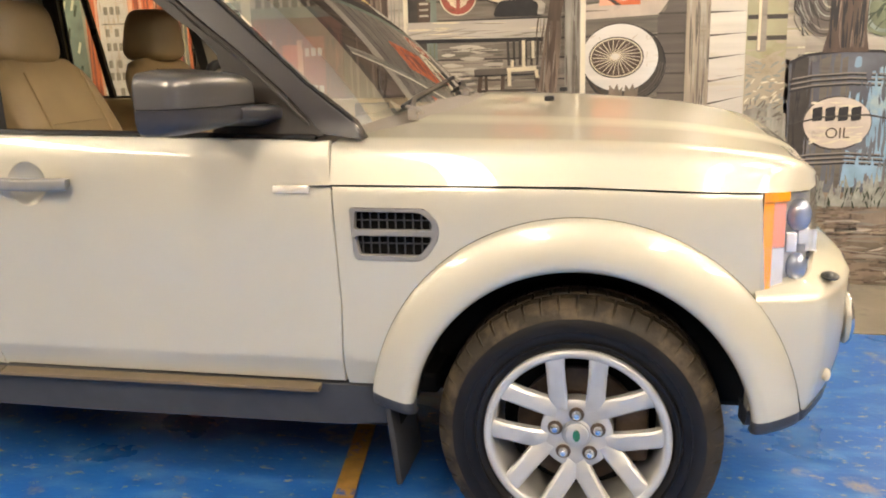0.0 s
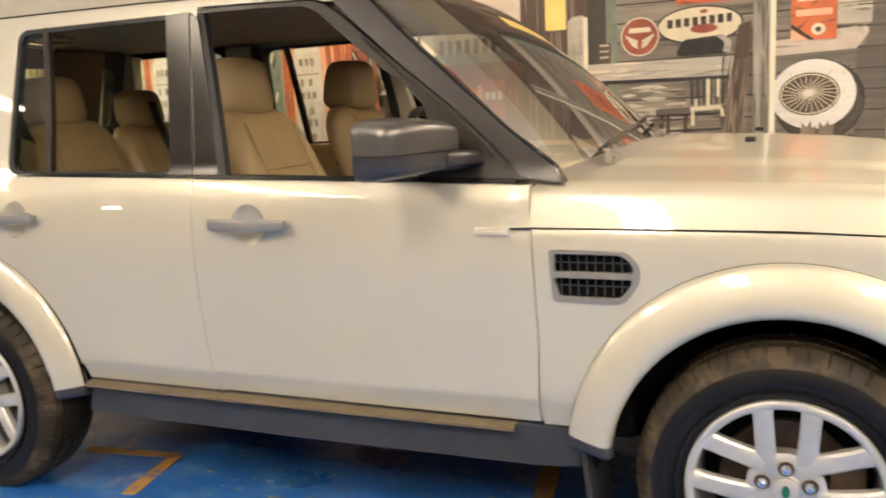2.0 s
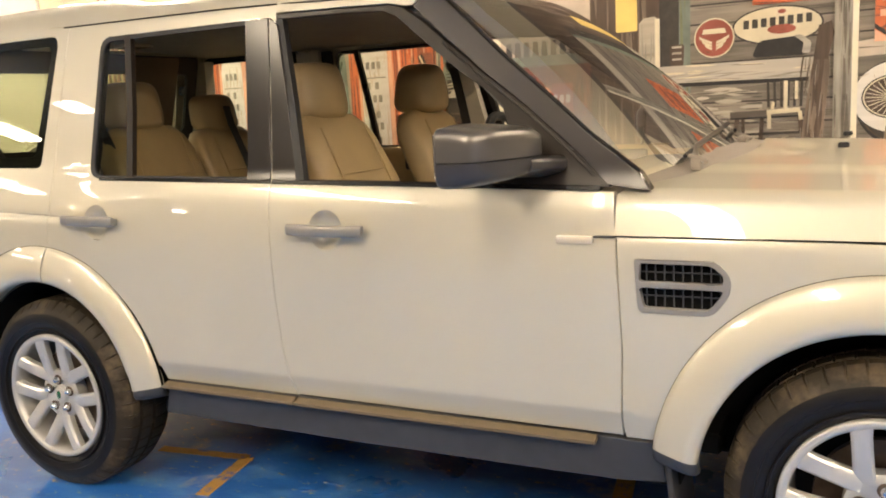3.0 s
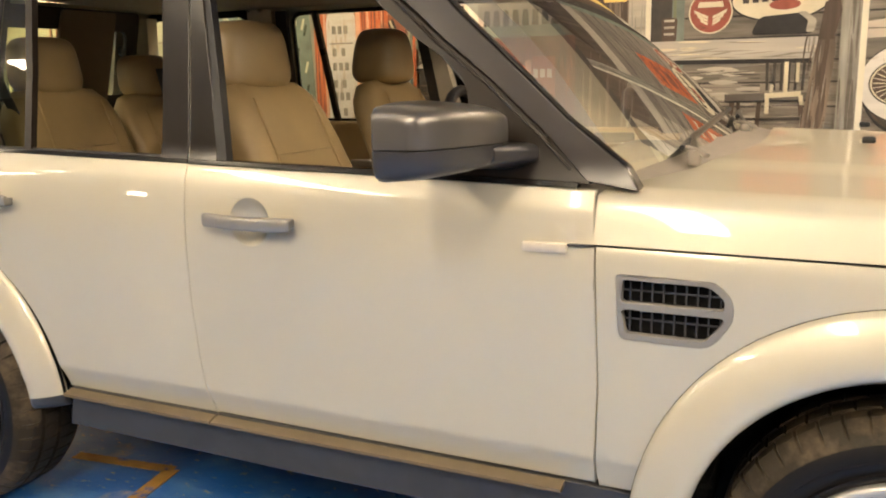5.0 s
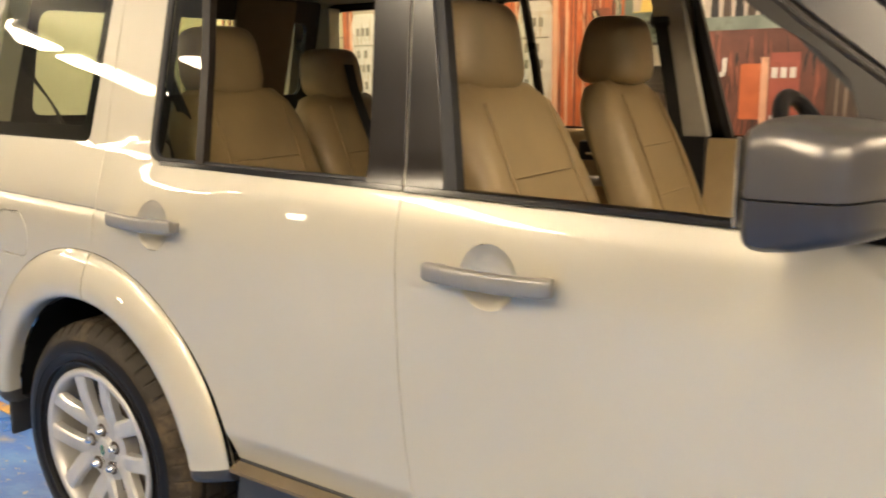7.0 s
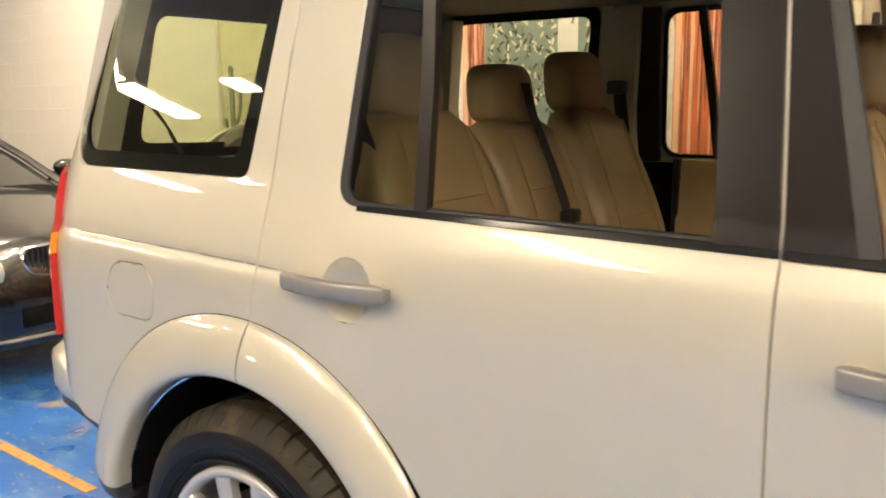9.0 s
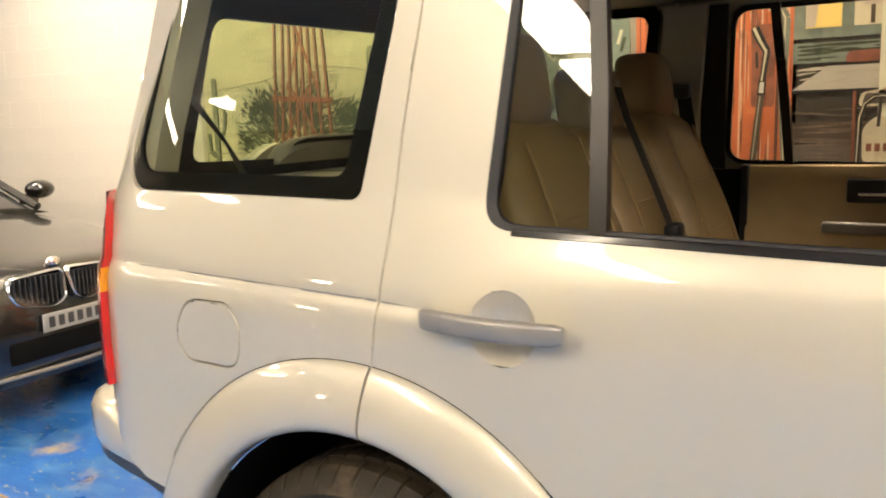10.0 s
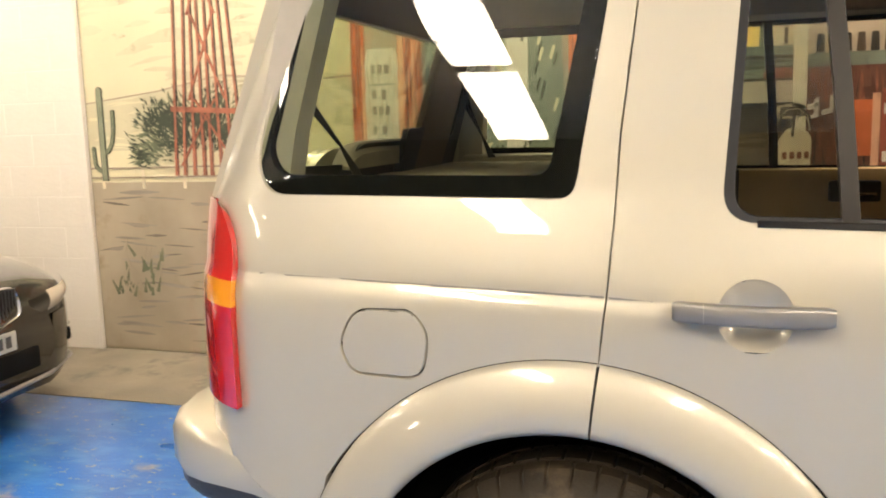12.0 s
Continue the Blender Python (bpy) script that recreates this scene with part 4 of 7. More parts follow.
    for z in zs_:
        xf = -3.596 - 0.004 * (z - 0.82) / 0.45 - (0.095 * ((z - 1.13) / 0.14) ** 2 if z > 1.13 else 0)
        ring = []
        for k in range(15):
            x = xf + (rear_edge(1.0) - 0.004 - xf) * k / 14
            ring.append((x, skin(max(x, rear_edge(1.0) + 0.001), z) - 0.020 + (0.02 if k == 14 else 0), z))
        ring += [(ring[-1][0] - 0.01, 0.22, z), (xf, 0.10, z)]
        rings.append(ring)
    tl = None
    for nm, i0, i1, mt in (("tail_lamp", 0, 8, RED_LENS), ("indicator_band", 8, 10, ORANGE_LENS), ("upper_lens", 10, 16, RED_LENS)):
        ob = part(nm, loft(rings[i0:i1 + 1]), mt, tl or car, "tall red tail lamp with an amber band" if not tl else "", flip=not near, sharp=50)
        tl = tl or ob

    # wheels
    for cx in (AX_F, AX_R):
        yo = -0.012
        wheel_name = "front_wheel" if cx == AX_F else "rear_wheel"
        n = 576

        def groove(k, i):
            cut = k % 12 == 0
            if i in (3, 4, 5, 6, 13, 14):
                return -0.006 if cut else 0.0
            if i in (9, 10):
                return -0.008 if k % 12 == 6 else 0.0
            return -0.0035 if i == 2 and cut else 0.0
        prof = [(0.238, yo + 0.028), (0.250, yo + 0.006), (0.262, yo - 0.004), (0.295, yo - 0.016), (0.318, yo - 0.017), (0.330, yo - 0.012), (0.334, yo - 0.011)]
        tyre = part("tyre", lathe_y(prof, cx, HUB_Z, 96), RUBBER, None, "", flip=not near, sharp=32)
        tread = [(0.333, yo - 0.011), (0.345, yo - 0.006), (0.356, yo + 0.002), (0.368, yo + 0.014), (0.3795, yo + 0.028), (0.382, yo + 0.044), (0.3825, yo + 0.060), (0.369, yo + 0.063), (0.369, yo + 0.072), (0.3825, yo + 0.075), (0.383, yo + 0.125), (0.369, yo + 0.128), (0.369, yo + 0.138), (0.3825, yo + 0.141), (0.381, yo + 0.20), (0.362, yo + 0.235), (0.30, yo + 0.25), (0.24, yo + 0.22)]
        tyre.name = wheel_name
        adopt(tyre, car)
        tyre["label"] = "dusty black all-terrain tyre on an alloy wheel"
        part("tread", lathe_y(tread, cx, HUB_Z, n, wobble=groove), TREAD, tyre, "dusty brown tread blocks", flip=not near, sharp=30)
        bmr = bmesh.new()
        for rr in (0.272, 0.300):
            lathe_y([(rr - 0.004, yo - 0.004), (rr - 0.0015, yo - 0.0185), (rr + 0.0015, yo - 0.0185), (rr + 0.004, yo - 0.003)], cx, HUB_Z, 72, bmr)
        part("sidewall_ribs", bmr, RUBBER, tyre, flip=not near)
        rim = part("rim", lathe_y([(0.250, yo + 0.008), (0.249, yo - 0.006), (0.244, yo - 0.010), (0.231, yo - 0.009), (0.226, yo - 0.004), (0.222, yo + 0.014), (0.219, yo + 0.06), (0.212, yo + 0.15), (0.230, yo + 0.21)], cx, HUB_Z, 80), ALLOY, tyre, "silver five twin-spoke alloy rim", flip=not near, sharp=50)
        hub = part("hub", lathe_y([(0.0005, yo + 0.022), (0.036, yo + 0.022), (0.040, yo + 0.028), (0.060, yo + 0.026), (0.088, yo + 0.020), (0.098, yo + 0.026), (0.098, yo + 0.07)], cx, HUB_Z, 50), ALLOY, rim, flip=not near, sharp=50)
        for k in range(5):
            base_a = radians(90 + 72 * k)
            for sgn in (-1, 1):
                rings = []
                for u in range(9):
                    t = u / 8
                    r = 0.070 + 0.160 * t
                    c = sgn * (0.047 + 0.012 * t)
                    hw = 0.0250 - 0.0015 * t + 0.009 * max(0.0, t - 0.75) * 4 * max(0.0, t - 0.75) + 0.006 * (t - 0.5) ** 2
                    y = yo + 0.020 - 0.025 * math.sin(t * math.pi * 0.5)
                    ring = []
                    for du, dy in ((-1.0, 0.028), (-1.0, 0.006), (-0.72, 0.0), (0.72, 0.0), (1.0, 0.006), (1.0, 0.028)):
                        lx, lz = r, c + du * hw
                        ring.append((cx + lx * math.cos(base_a) - lz * math.sin(base_a), y + dy, HUB_Z + lx * math.sin(base_a) + lz * math.cos(base_a)))
                    rings.append(ring)
                part("spoke", loft(rings), ALLOY, rim, flip=not near, sharp=40)
            nx, nz = cx + 0.060 * math.cos(base_a), HUB_Z + 0.060 * math.sin(base_a)
            b3 = lathe_y([(0.0005, yo - 0.002), (0.007, yo - 0.001), (0.0125, yo + 0.006), (0.0135, yo + 0.026), (0.016, yo + 0.027)], nx, nz, 14)
            # flat dark ring in place of the shade inside each nut's hole
            part("nut_shade_ring", lathe_y([(0.012, yo + 0.0165), (0.0195, yo + 0.0165), (0.0205, yo + 0.0175)], nx, nz, 18), BRAKE, rim, flip=not near)
            part("wheel_nut", b3, CHROME, rim, flip=not near, sharp=40)
        part("centre_cap", lathe_y([(0.0005, yo + 0.012), (0.020, yo + 0.013), (0.030, yo + 0.017), (0.033, yo + 0.024)], cx, HUB_Z, 28), ALLOY, rim, flip=not near)
        b3 = bmesh.new()
        ov = [b3.verts.new((cx + 0.010 * math.cos(a), yo + 0.0108, HUB_Z + 0.017 * math.sin(a))) for a in [2 * math.pi * q / 20 for q in range(20)]]
        f = b3.faces.new(ov)
        ext = bmesh.ops.extrude_face_region(b3, geom=[f])
        for v in [g for g in ext["geom"] if isinstance(g, bmesh.types.BMVert)]:
            v.co.y += 0.003
        bmesh.ops.recalc_face_normals(b3, faces=b3.faces)
        part("cap_badge", b3, GREEN_BADGE, rim, "small green oval badge", flip=not near)
        part("brake_disc", lathe_y([(0.07, yo + 0.085), (0.165, yo + 0.085), (0.168, yo + 0.095), (0.165, yo + 0.11), (0.07, yo + 0.11)], cx, HUB_Z, 48), BRAKE, tyre, "rusty brown brake disc", flip=not near)
        part("brake_caliper", rbox(cx + 0.10, cx + 0.19, yo + 0.06, yo + 0.14, HUB_Z - 0.09, HUB_Z + 0.09, 0.015, 2), BRAKE, tyre, flip=not near)
        part("wheel_well", lathe_y([(0.0005, yo + 0.16), (0.215, yo + 0.16)], cx, HUB_Z, 30), DARK, tyre, flip=not near)

# ---------------------------------------------------------------- bonnet, screen, roof, ends
HOOD_C = spline([(-0.62, 1.252), (-0.3, 1.246), (0.0, 1.232), (0.27, 1.207), (0.45, 1.172), (0.53, 1.146), (0.585, 1.112), (0.615, 1.075), (0.63, 1.04)])
SHOULDER = spline([(-0.66, 1.166), (-0.3, 1.160), (0.0, 1.153), (0.25, 1.142), (0.42, 1.121), (0.53, 1.098), (0.60, 1.062), (0.63, 1.035)])
hood_rings = []
for k in range(41):
    t = k / 40
    ring = []
    xf = -0.655 + 1.27 * t
    for q in range(73):
        v = q / 72                      # across: 0 at one side, 1 at the other
        w = 1 - abs(2 * v - 1)          # 0 at the sides, 1 in the middle
        back = -0.655 + 0.285 * math.sin(min(1.0, max(0.0, w - 0.20) * 1.55) * math.pi / 2)
        x = back + (0.60 + 0.045 * math.sin(w * math.pi / 2) - back) * t
        side = min(FRONT_X(max(0.0, min(x, 0.617))), 0.24)
        zs, zc = SHOULDER(x), HOOD_C(x)
        zlow = 1.050 - 0.016 * max(0, x) / 0.45 - 0.006 * (x + 0.65)
        if w < 0.22:                    # up the flank and over the shoulder
            a = w / 0.22
            y = side + 0.036 * a + 0.024 * a ** 8
            z = zlow + (zs - zlow) * (1 - (1 - a) ** 1.06)
        else:                           # the flat top with a crease before the raised middle
            a = (w - 0.22) / 0.78
            y = side + 0.060 + (W / 2 - side - 0.060) * a
            lift = min(1.0, max(0.0, (a - 0.30) / 0.05))
            z = zs + (zc - 0.008 - zs) * (0.78 * a + 0.22 * math.sin(a * math.pi / 2)) + 0.008 * lift * lift * (3 - 2 * lift)
        z = max(z, min(zlow, 1.03))
        ring.append((x, y if v <= 0.5 else W - y, z))
    hood_rings.append(ring)
hood = part("bonnet", loft(hood_rings, closed=False), PAINT, car, "long clamshell bonnet", sharp=70)
part("shut_line", sweep([(x, FRONT_X(max(0, x)) + 0.0025, 1.0480 - 0.006 * (x + 0.65) - 0.016 * max(0, x) / 0.45) for x in [-0.65 + 0.0546 * k for k in range(21)]], 0.0026, 6), DARK, hood)
for yy, xx in ((0.62, -0.14), (1.30, -0.14)):
    part("washer_jet", rbox(xx, xx + 0.032, yy, yy + 0.022, HOOD_C(xx) - 0.014, HOOD_C(xx) + 0.003, 0.005, 2), BLACK_PLASTIC, hood)

# plastic cowl under the windscreen
rings = []
for q in range(25):
    v = q / 24
    w = 1 - abs(2 * v - 1)
    y = 0.045 + (W - 0.09) * v
    b = -0.655 + 0.285 * math.sin(min(1.0, w * 1.35) * math.pi / 2)
    rings.append([(b + 0.03, y, 1.148 + 0.075 * min(1, w * 1.25)), (b - 0.03, y, 1.154 + 0.078 * min(1, w * 1.25)), (b - 0.12, y, 1.180 + 0.058 * min(1, w * 1.5)), (b - 0.16, y, 1.16), (b - 0.16, y, 1.10), (b + 0.03, y, 1.10)])
part("cowl", loft(rings), COWL_GREY, car, "grey plastic cowl below the windscreen")

# windscreen
rings = []
for k in range(9):
    t = k / 8
    ring = []
    for q in range(17):
        v = q / 16
        w = 1 - (2 * v - 1) ** 2
        y = (0.065 + 0.10 * t) + (W - 2 * (0.065 + 0.10 * t)) * v
        x = -0.622 + 0.155 * w + (-0.565 - 0.085 * w) * t
        z = 1.188 + 0.050 * w + (0.545 - 0.015 * w) * t + 0.025 * math.sin(math.pi * t)
        ring.append((x, y, z))
    rings.append(ring)
ws = part("windscreen", loft(rings, closed=False), SCREEN, car, "raked windscreen with reflections")
ws.visible_shadow = False
# wipers resting on the screen's foot
for pts in ([(-0.500, 0.33, 1.222), (-0.526, 0.45, 1.250), (-0.508, 0.86, 1.288)], [(-0.450, 0.94, 1.252), (-0.487, 1.07, 1.280), (-0.525, 1.46, 1.270)]):
    wp = part("wiper_arm", sweep(pts, 0.009, 8, flat=0.8), WIPER_GREY, car, "grey windscreen wiper with a black blade")
    p0, p1 = Vector(pts[1]), Vector(pts[2])
    d = (p1 - p0).normalized()
    part("wiper_blade", sweep([p0 - d * 0.12 + Vector((0.0, 0, -0.006)), p0 + d * 0.15, p1 + d * 0.12], 0.007, 6), BLACK_PLASTIC, wp)
    part("wiper_foot", sweep([(pts[0][0] - 0.022, pts[0][1] + 0.02, pts[0][2] + 0.010), (pts[0][0] + 0.010, pts[0][1] - 0.005, pts[0][2] + 0.006), (pts[0][0] + 0.030, pts[0][1] - 0.02, pts[0][2] - 0.006)], 0.010, 8, flat=0.6), COWL_GREY, wp, "grey wiper foot")
    part("wiper_pivot", rbox(pts[0][0] - 0.014, pts[0][0] + 0.016, pts[0][1] - 0.018, pts[0][1] + 0.018, pts[0][2] - 0.030, pts[0][2] + 0.006, 0.006, 2), COWL_GREY, wp)

# roof with its raised rear half
ROOF_C = spline([(-3.62, 1.865), (-3.45, 1.895), (-2.9, 1.905), (-2.62, 1.895), (-2.45, 1.868), (-2.0, 1.852), (-1.6, 1.832), (-1.32, 1.795), (-1.20, 1.762)])
ROOF_E = spline([(-3.62, 1.785), (-2.8, 1.782), (-2.2, 1.778), (-1.80, 1.766), (-1.40, 1.742), (-1.235, 1.735)])
rings = []
for k in range(49):
    x = -3.60 + 2.38 * k / 48
    ze, zc = ROOF_E(x), ROOF_C(x)
    ring = []
    for q in range(25):
        v = q / 24
        w = 1 - abs(2 * v - 1)
        ye = skin(x, ze) + 0.001
        if w < 0.25:
            a = w / 0.25
            y, z = ye + 0.16 * a ** 1.7, ze + (zc - ze - 0.012) * math.sin(a * math.pi / 2)
        else:
            a = (w - 0.25) / 0.75
            y, z = ye + 0.16 + (W / 2 - ye - 0.16) * a, zc - 0.012 + 0.012 * math.sin(a * math.pi / 2)
        ring.append((x, y if v <= 0.5 else W - y, z))
    rings.append(ring)
part("roof", loft(rings, closed=False), PAINT, car, "stepped champagne white roof", sharp=70)
rings = []
for k in range(13):
    x = -3.56 + 2.34 * k / 12
    rings.append([(x, 0.16 + (W - 0.32) * v, ROOF_E(x) - 0.030 + 0.045 * math.sin(math.pi * v)) for v in [q / 12 for q in range(13)]])
part("headlining", loft(rings, closed=False), LINER, car, "grey cloth headlining")
part("roof_console", rbox(-3.30, -3.18, 0.86, 1.0, ROOF_E(-3.2) - 0.012, ROOF_E(-3.2) + 0.004, 0.004, 1), PALE_LENS, car, "small interior lamp")

# front bumper: a profile carried round the nose
PLAN = [(0.440, 0.012), (0.500, 0.018), (0.560, 0.030), (0.592, 0.042), (0.608, 0.053), (0.622, 0.075), (0.655, 0.138), (0.694, 0.22), (0.735, 0.34), (0.765, 0.52), (0.785, 0.93)]
PLAN += [(x, W - y) for x, y in PLAN[:-1][::-1]]


def sweep_plan(profile, z_shift=0.0):
    rings = []
    for i, (x, y) in enumerate(PLAN):
        a, b = PLAN[max(i - 1, 0)], PLAN[min(i + 1, len(PLAN) - 1)]
        d = Vector((b[0] - a[0], b[1] - a[1], 0)).normalized()
        n = Vector((-d.y, d.x, 0))
        c = Vector((0.25, W / 2, 0)) - Vector((x, y, 0))
        if n.dot(c) < 0:
            n = -n
        rings.append([tuple(Vector((x, y, z + z_shift)) + n * off) for off, z in profile])
    return rings


fb = part("front_bumper", loft(sweep_plan([(0.10, 0.805), (0.055, 0.795), (0.018, 0.778), (0.004, 0.765), (0.0, 0.750), (0.0, 0.640), (0.006, 0.560), (0.022, 0.480), (0.034, 0.452), (0.07, 0.450), (0.07, 0.79)])), PAINT, car, "champagne front bumper", sharp=40)
part("bumper_lip", loft(sweep_plan([(0.030, 0.452), (0.036, 0.425), (0.060, 0.400), (0.12, 0.395), (0.12, 0.45)])), SILL_PLASTIC, fb, "black lower lip")
rb = bmesh.new()
bmesh.ops.create_uvsphere(rb, u_segments=16, v_segments=10, radius=1)
for v in rb.verts:
    v.co = Vector((0.640 + v.co.x * 0.022, 0.155 + v.co.y * 0.035, 0.792 + v.co.z * 0.010))
part("lamp_washer", rb, SILL_PLASTIC, fb)
for zz, rx, rz in ((0.505, 0.012, 0.018),):
    rb = bmesh.new()
    bmesh.ops.create_uvsphere(rb, u_segments=14, v_segments=10, radius=1)
    for v in rb.verts:
        v.co = Vector((0.640 + v.co.x * rx, 0.122 + v.co.y * 0.014, zz + 0.028 + v.co.z * rz))
    part("parking_sensor", rb, PALE_LENS, fb)
rb = bmesh.new()
bmesh.ops.create_uvsphere(rb, u_segments=18, v_segments=12, radius=1)
for v in rb.verts:
    v.co = Vector((0.722 + v.co.x * 0.02, 0.31 + v.co.y * 0.075, 0.635 + v.co.z * 0.075))
part("fog_lamp", rb, CHROME, fb, "round fog lamp")
part("grille", rbox(0.60, 0.64, 0.50, 1.36, 0.81, 1.02, 0.01, 2), HANDLE_GREY, car, "silver radiator grille")
part("engine_bay", rbox(-0.45, 0.50, 0.30, 1.56, 0.35, 1.05, 0.02, 1), DARK, car)

# rear bumper and tailgate
RPLAN = [(-3.36, 0.018), (-3.44, 0.020), (-3.52, 0.024), (-3.60, 0.032), (-3.68, 0.046), (-3.75, 0.066), (-3.815, 0.098), (-3.87, 0.150), (-3.91, 0.225), (-3.935, 0.32), (-3.95, 0.93)]
RPLAN += [(x, W - y) for x, y in RPLAN[:-1][::-1]]
BUMPER_LOW = spline([(-3.96, 0.605), (-3.86, 0.605), (-3.70, 0.612), (-3.62, 0.612), (-3.54, 0.598), (-3.45, 0.568), (-3.36, 0.535)])
rings, low = [], []
for i, (x, y) in enumerate(RPLAN):
    a, b = RPLAN[max(i - 1, 0)], RPLAN[min(i + 1, len(RPLAN) - 1)]
    d = Vector((b[0] - a[0], b[1] - a[1], 0)).normalized()
    n = Vector((d.y, -d.x, 0))
    if n.dot(Vector((-3.0, W / 2, 0)) - Vector((x, y, 0))) < 0:
        n = -n
    top = 0.600 + 0.135 * max(0.0, min(1.0, (-3.36 - x) / 0.30)) ** 1.3
    bot = BUMPER_LOW(x)
    rings.append([tuple(Vector((x, y, 0)) + n * off + Vector((0, 0, z))) for off, z in ((0.10, top + 0.002), (0.025, top), (0.007, top - 0.010), (0.0, top - 0.025), (0.0, bot + 0.030), (0.010, bot + 0.004), (0.05, bot), (0.12, bot), (0.12, top - 0.02))])
    low.append([tuple(Vector((x, y, 0)) + n * off + Vector((0, 0, bot + z))) for off, z in ((0.014, 0.004), (0.018, -0.028), (0.045, -0.058), (0.12, -0.06), (0.12, 0.002))])
rbmp = part("rear_bumper", loft(rings), PAINT, car, "champagne rear bumper with a step", sharp=40)
part("bumper_skirt", loft(low), SILL_PLASTIC, rbmp, "dark lower skirt")
part("corner_post", loft([[(-3.58, 0.014, z), (-3.64, 0.040, z), (-3.69, 0.078, z), (-3.73, 0.118, z), (-3.744, 0.165, z), (-3.744, 0.22, z), (-3.58, 0.20, z)] for z in (0.70, 0.820)]), PAINT, rbmp)


def gate(y, z, d=0.0):
    return (rear_edge(z) + d + 0.02 * (1 - ((y - 0.93) / 0.8) ** 2) * -1, y, z)


from mathutils.geometry import tessellate_polygon as tess


def gate_sheet(name, outer, holes, mat, d, thick, label=""):
    loops = [outer] + list(holes)
    flat = [p for lp in loops for p in lp]
    bm = bmesh.new()
    vs = [bm.verts.new(gate(y, z, d)) for y, z in flat]
    for t in tess([[Vector((y, z, 0)) for y, z in lp] for lp in loops]):
        try:
            bm.faces.new([vs[i] for i in t])
        except ValueError:
            pass
    bmesh.ops.subdivide_edges(bm, edges=bm.edges[:], cuts=1)
    bmesh.ops.recalc_face_normals(bm, faces=bm.faces)
    ext = bmesh.ops.extrude_face_region(bm, geom=bm.faces[:])
    for v in [g for g in ext["geom"] if isinstance(g, bmesh.types.BMVert)]:
        v.co.x += thick
    bmesh.ops.recalc_face_normals(bm, faces=bm.faces)
    return part(name, bm, mat, car, label, sharp=40)


gate_hole = rounded([(0.262, 1.303), (0.600, 1.292, 0.02), (0.690, 1.345, 0.05), (1.585, 1.345, 0.04), (1.545, 1.69, 0.04), (0.285, 1.690, 0.05)], 0.04, 5)
gate_sheet("tailgate", rounded([(0.17, 0.62), (1.69, 0.62), (1.69, 1.25), (1.60, 1.785), (0.25, 1.785), (0.18, 1.25)], 0.02), [gate_hole[::-1]], PAINT, 0.005, 0.05, "tailgate with a stepped rear window")
gate_sheet("tailgate_trim", rounded([(0.20, 1.20), (1.64, 1.20), (1.60, 1.76), (0.225, 1.76)], 0.03), [rounded([(0.285, 1.315), (0.615, 1.305, 0.02), (0.705, 1.358, 0.05), (1.565, 1.358, 0.04), (1.535, 1.668, 0.04), (0.290, 1.660, 0.05)], 0.04, 5)[::-1]], BLACK_PLASTIC, 0.125, 0.02, "black inner frame of the rear window")
tg = gate_sheet("rear_window", gate_hole, [], TINT, 0.03, 0.004, "tinted tailgate glass")
gate_sheet("corner_trim", rounded([(1.13, 1.25), (1.45, 1.25), (1.43, 1.75), (1.115, 1.75)], 0.02), [], BROWN_TRIM, 0.150, 0.02, "brown trim of the rear corner")
gate_sheet("gate_latch_box", rounded([(1.00, 1.25), (1.14, 1.25), (1.14, 1.400), (0.985, 1.395)], 0.01), [], BLACK_PLASTIC, 0.158, 0.02, "black box beside the rear window")
part("rear_wiper_cover", loft([[(rear_edge(1.34) + 0.085 + dx, y, 1.29 + dz) for dx, dz in ((0, 0), (0.05, 0.0), (0.055, h * 0.6), (0.03, h), (0, h))] for y, h in ((0.60, 0.012), (0.64, 0.045), (0.70, 0.066), (0.80, 0.074), (1.20, 0.074), (1.24, 0.04))]), LINER, car, "grey moulded trim under the rear window")

lc = part("load_cover", rbox(-3.655, -3.16, 0.23, W - 0.23, 1.205, 1.262, 0.02, 3), LINER, car, "grey green moulded ledge behind the bench")
part("cover_seam", rbox(-3.64, -3.17, 0.735, 0.743, 1.25, 1.2635, 0.001, 1), BLACK_PLASTIC, lc)

# ---------------------------------------------------------------- inside the big car
part("cabin_floor", rbox(-3.60, -0.40, 0.12, W - 0.12, 0.42, 0.48, 0.01, 1), DARK, car)
part("bulkhead", rbox(-0.62, -0.50, 0.10, W - 0.10, 0.45, 1.10, 0.02, 2), DARK, car)
dash = part("dashboard", rbox(-0.98, -0.56, 0.14, W - 0.14, 0.86, 1.150, 0.05, 4), SILL_PLASTIC, car, "dark dashboard")
part("dash_lower", rbox(-1.04, -0.70, 0.16, W - 0.16, 0.60, 0.92, 0.04, 3), TRIM_TAN, dash)
rings = []
for k in range(33):
    a = 2 * math.pi * k / 32
    c = Vector((-1.085, 0.46, 1.20)) + Vector((0.19 * math.sin(a) * -0.42, 0.19 * math.cos(a), 0.19 * math.sin(a) * 0.907))
    o = (c - Vector((-1.085, 0.46, 1.20))).normalized()
    u = Vector((0.907, 0, 0.42))
    rings.append([c + 0.0155 * (o * math.cos(b) + u * math.sin(b)) for b in [2 * math.pi * q / 10 for q in range(10)]])
sw = part("steering_wheel", loft(rings, caps=False), BLACK_PLASTIC, car, "black steering wheel")
part("steering_hub", rbox(-1.10, -1.02, 0.38, 0.54, 1.13, 1.25, 0.03, 3, rot=(0, -22, 0)), BLACK_PLASTIC, sw)
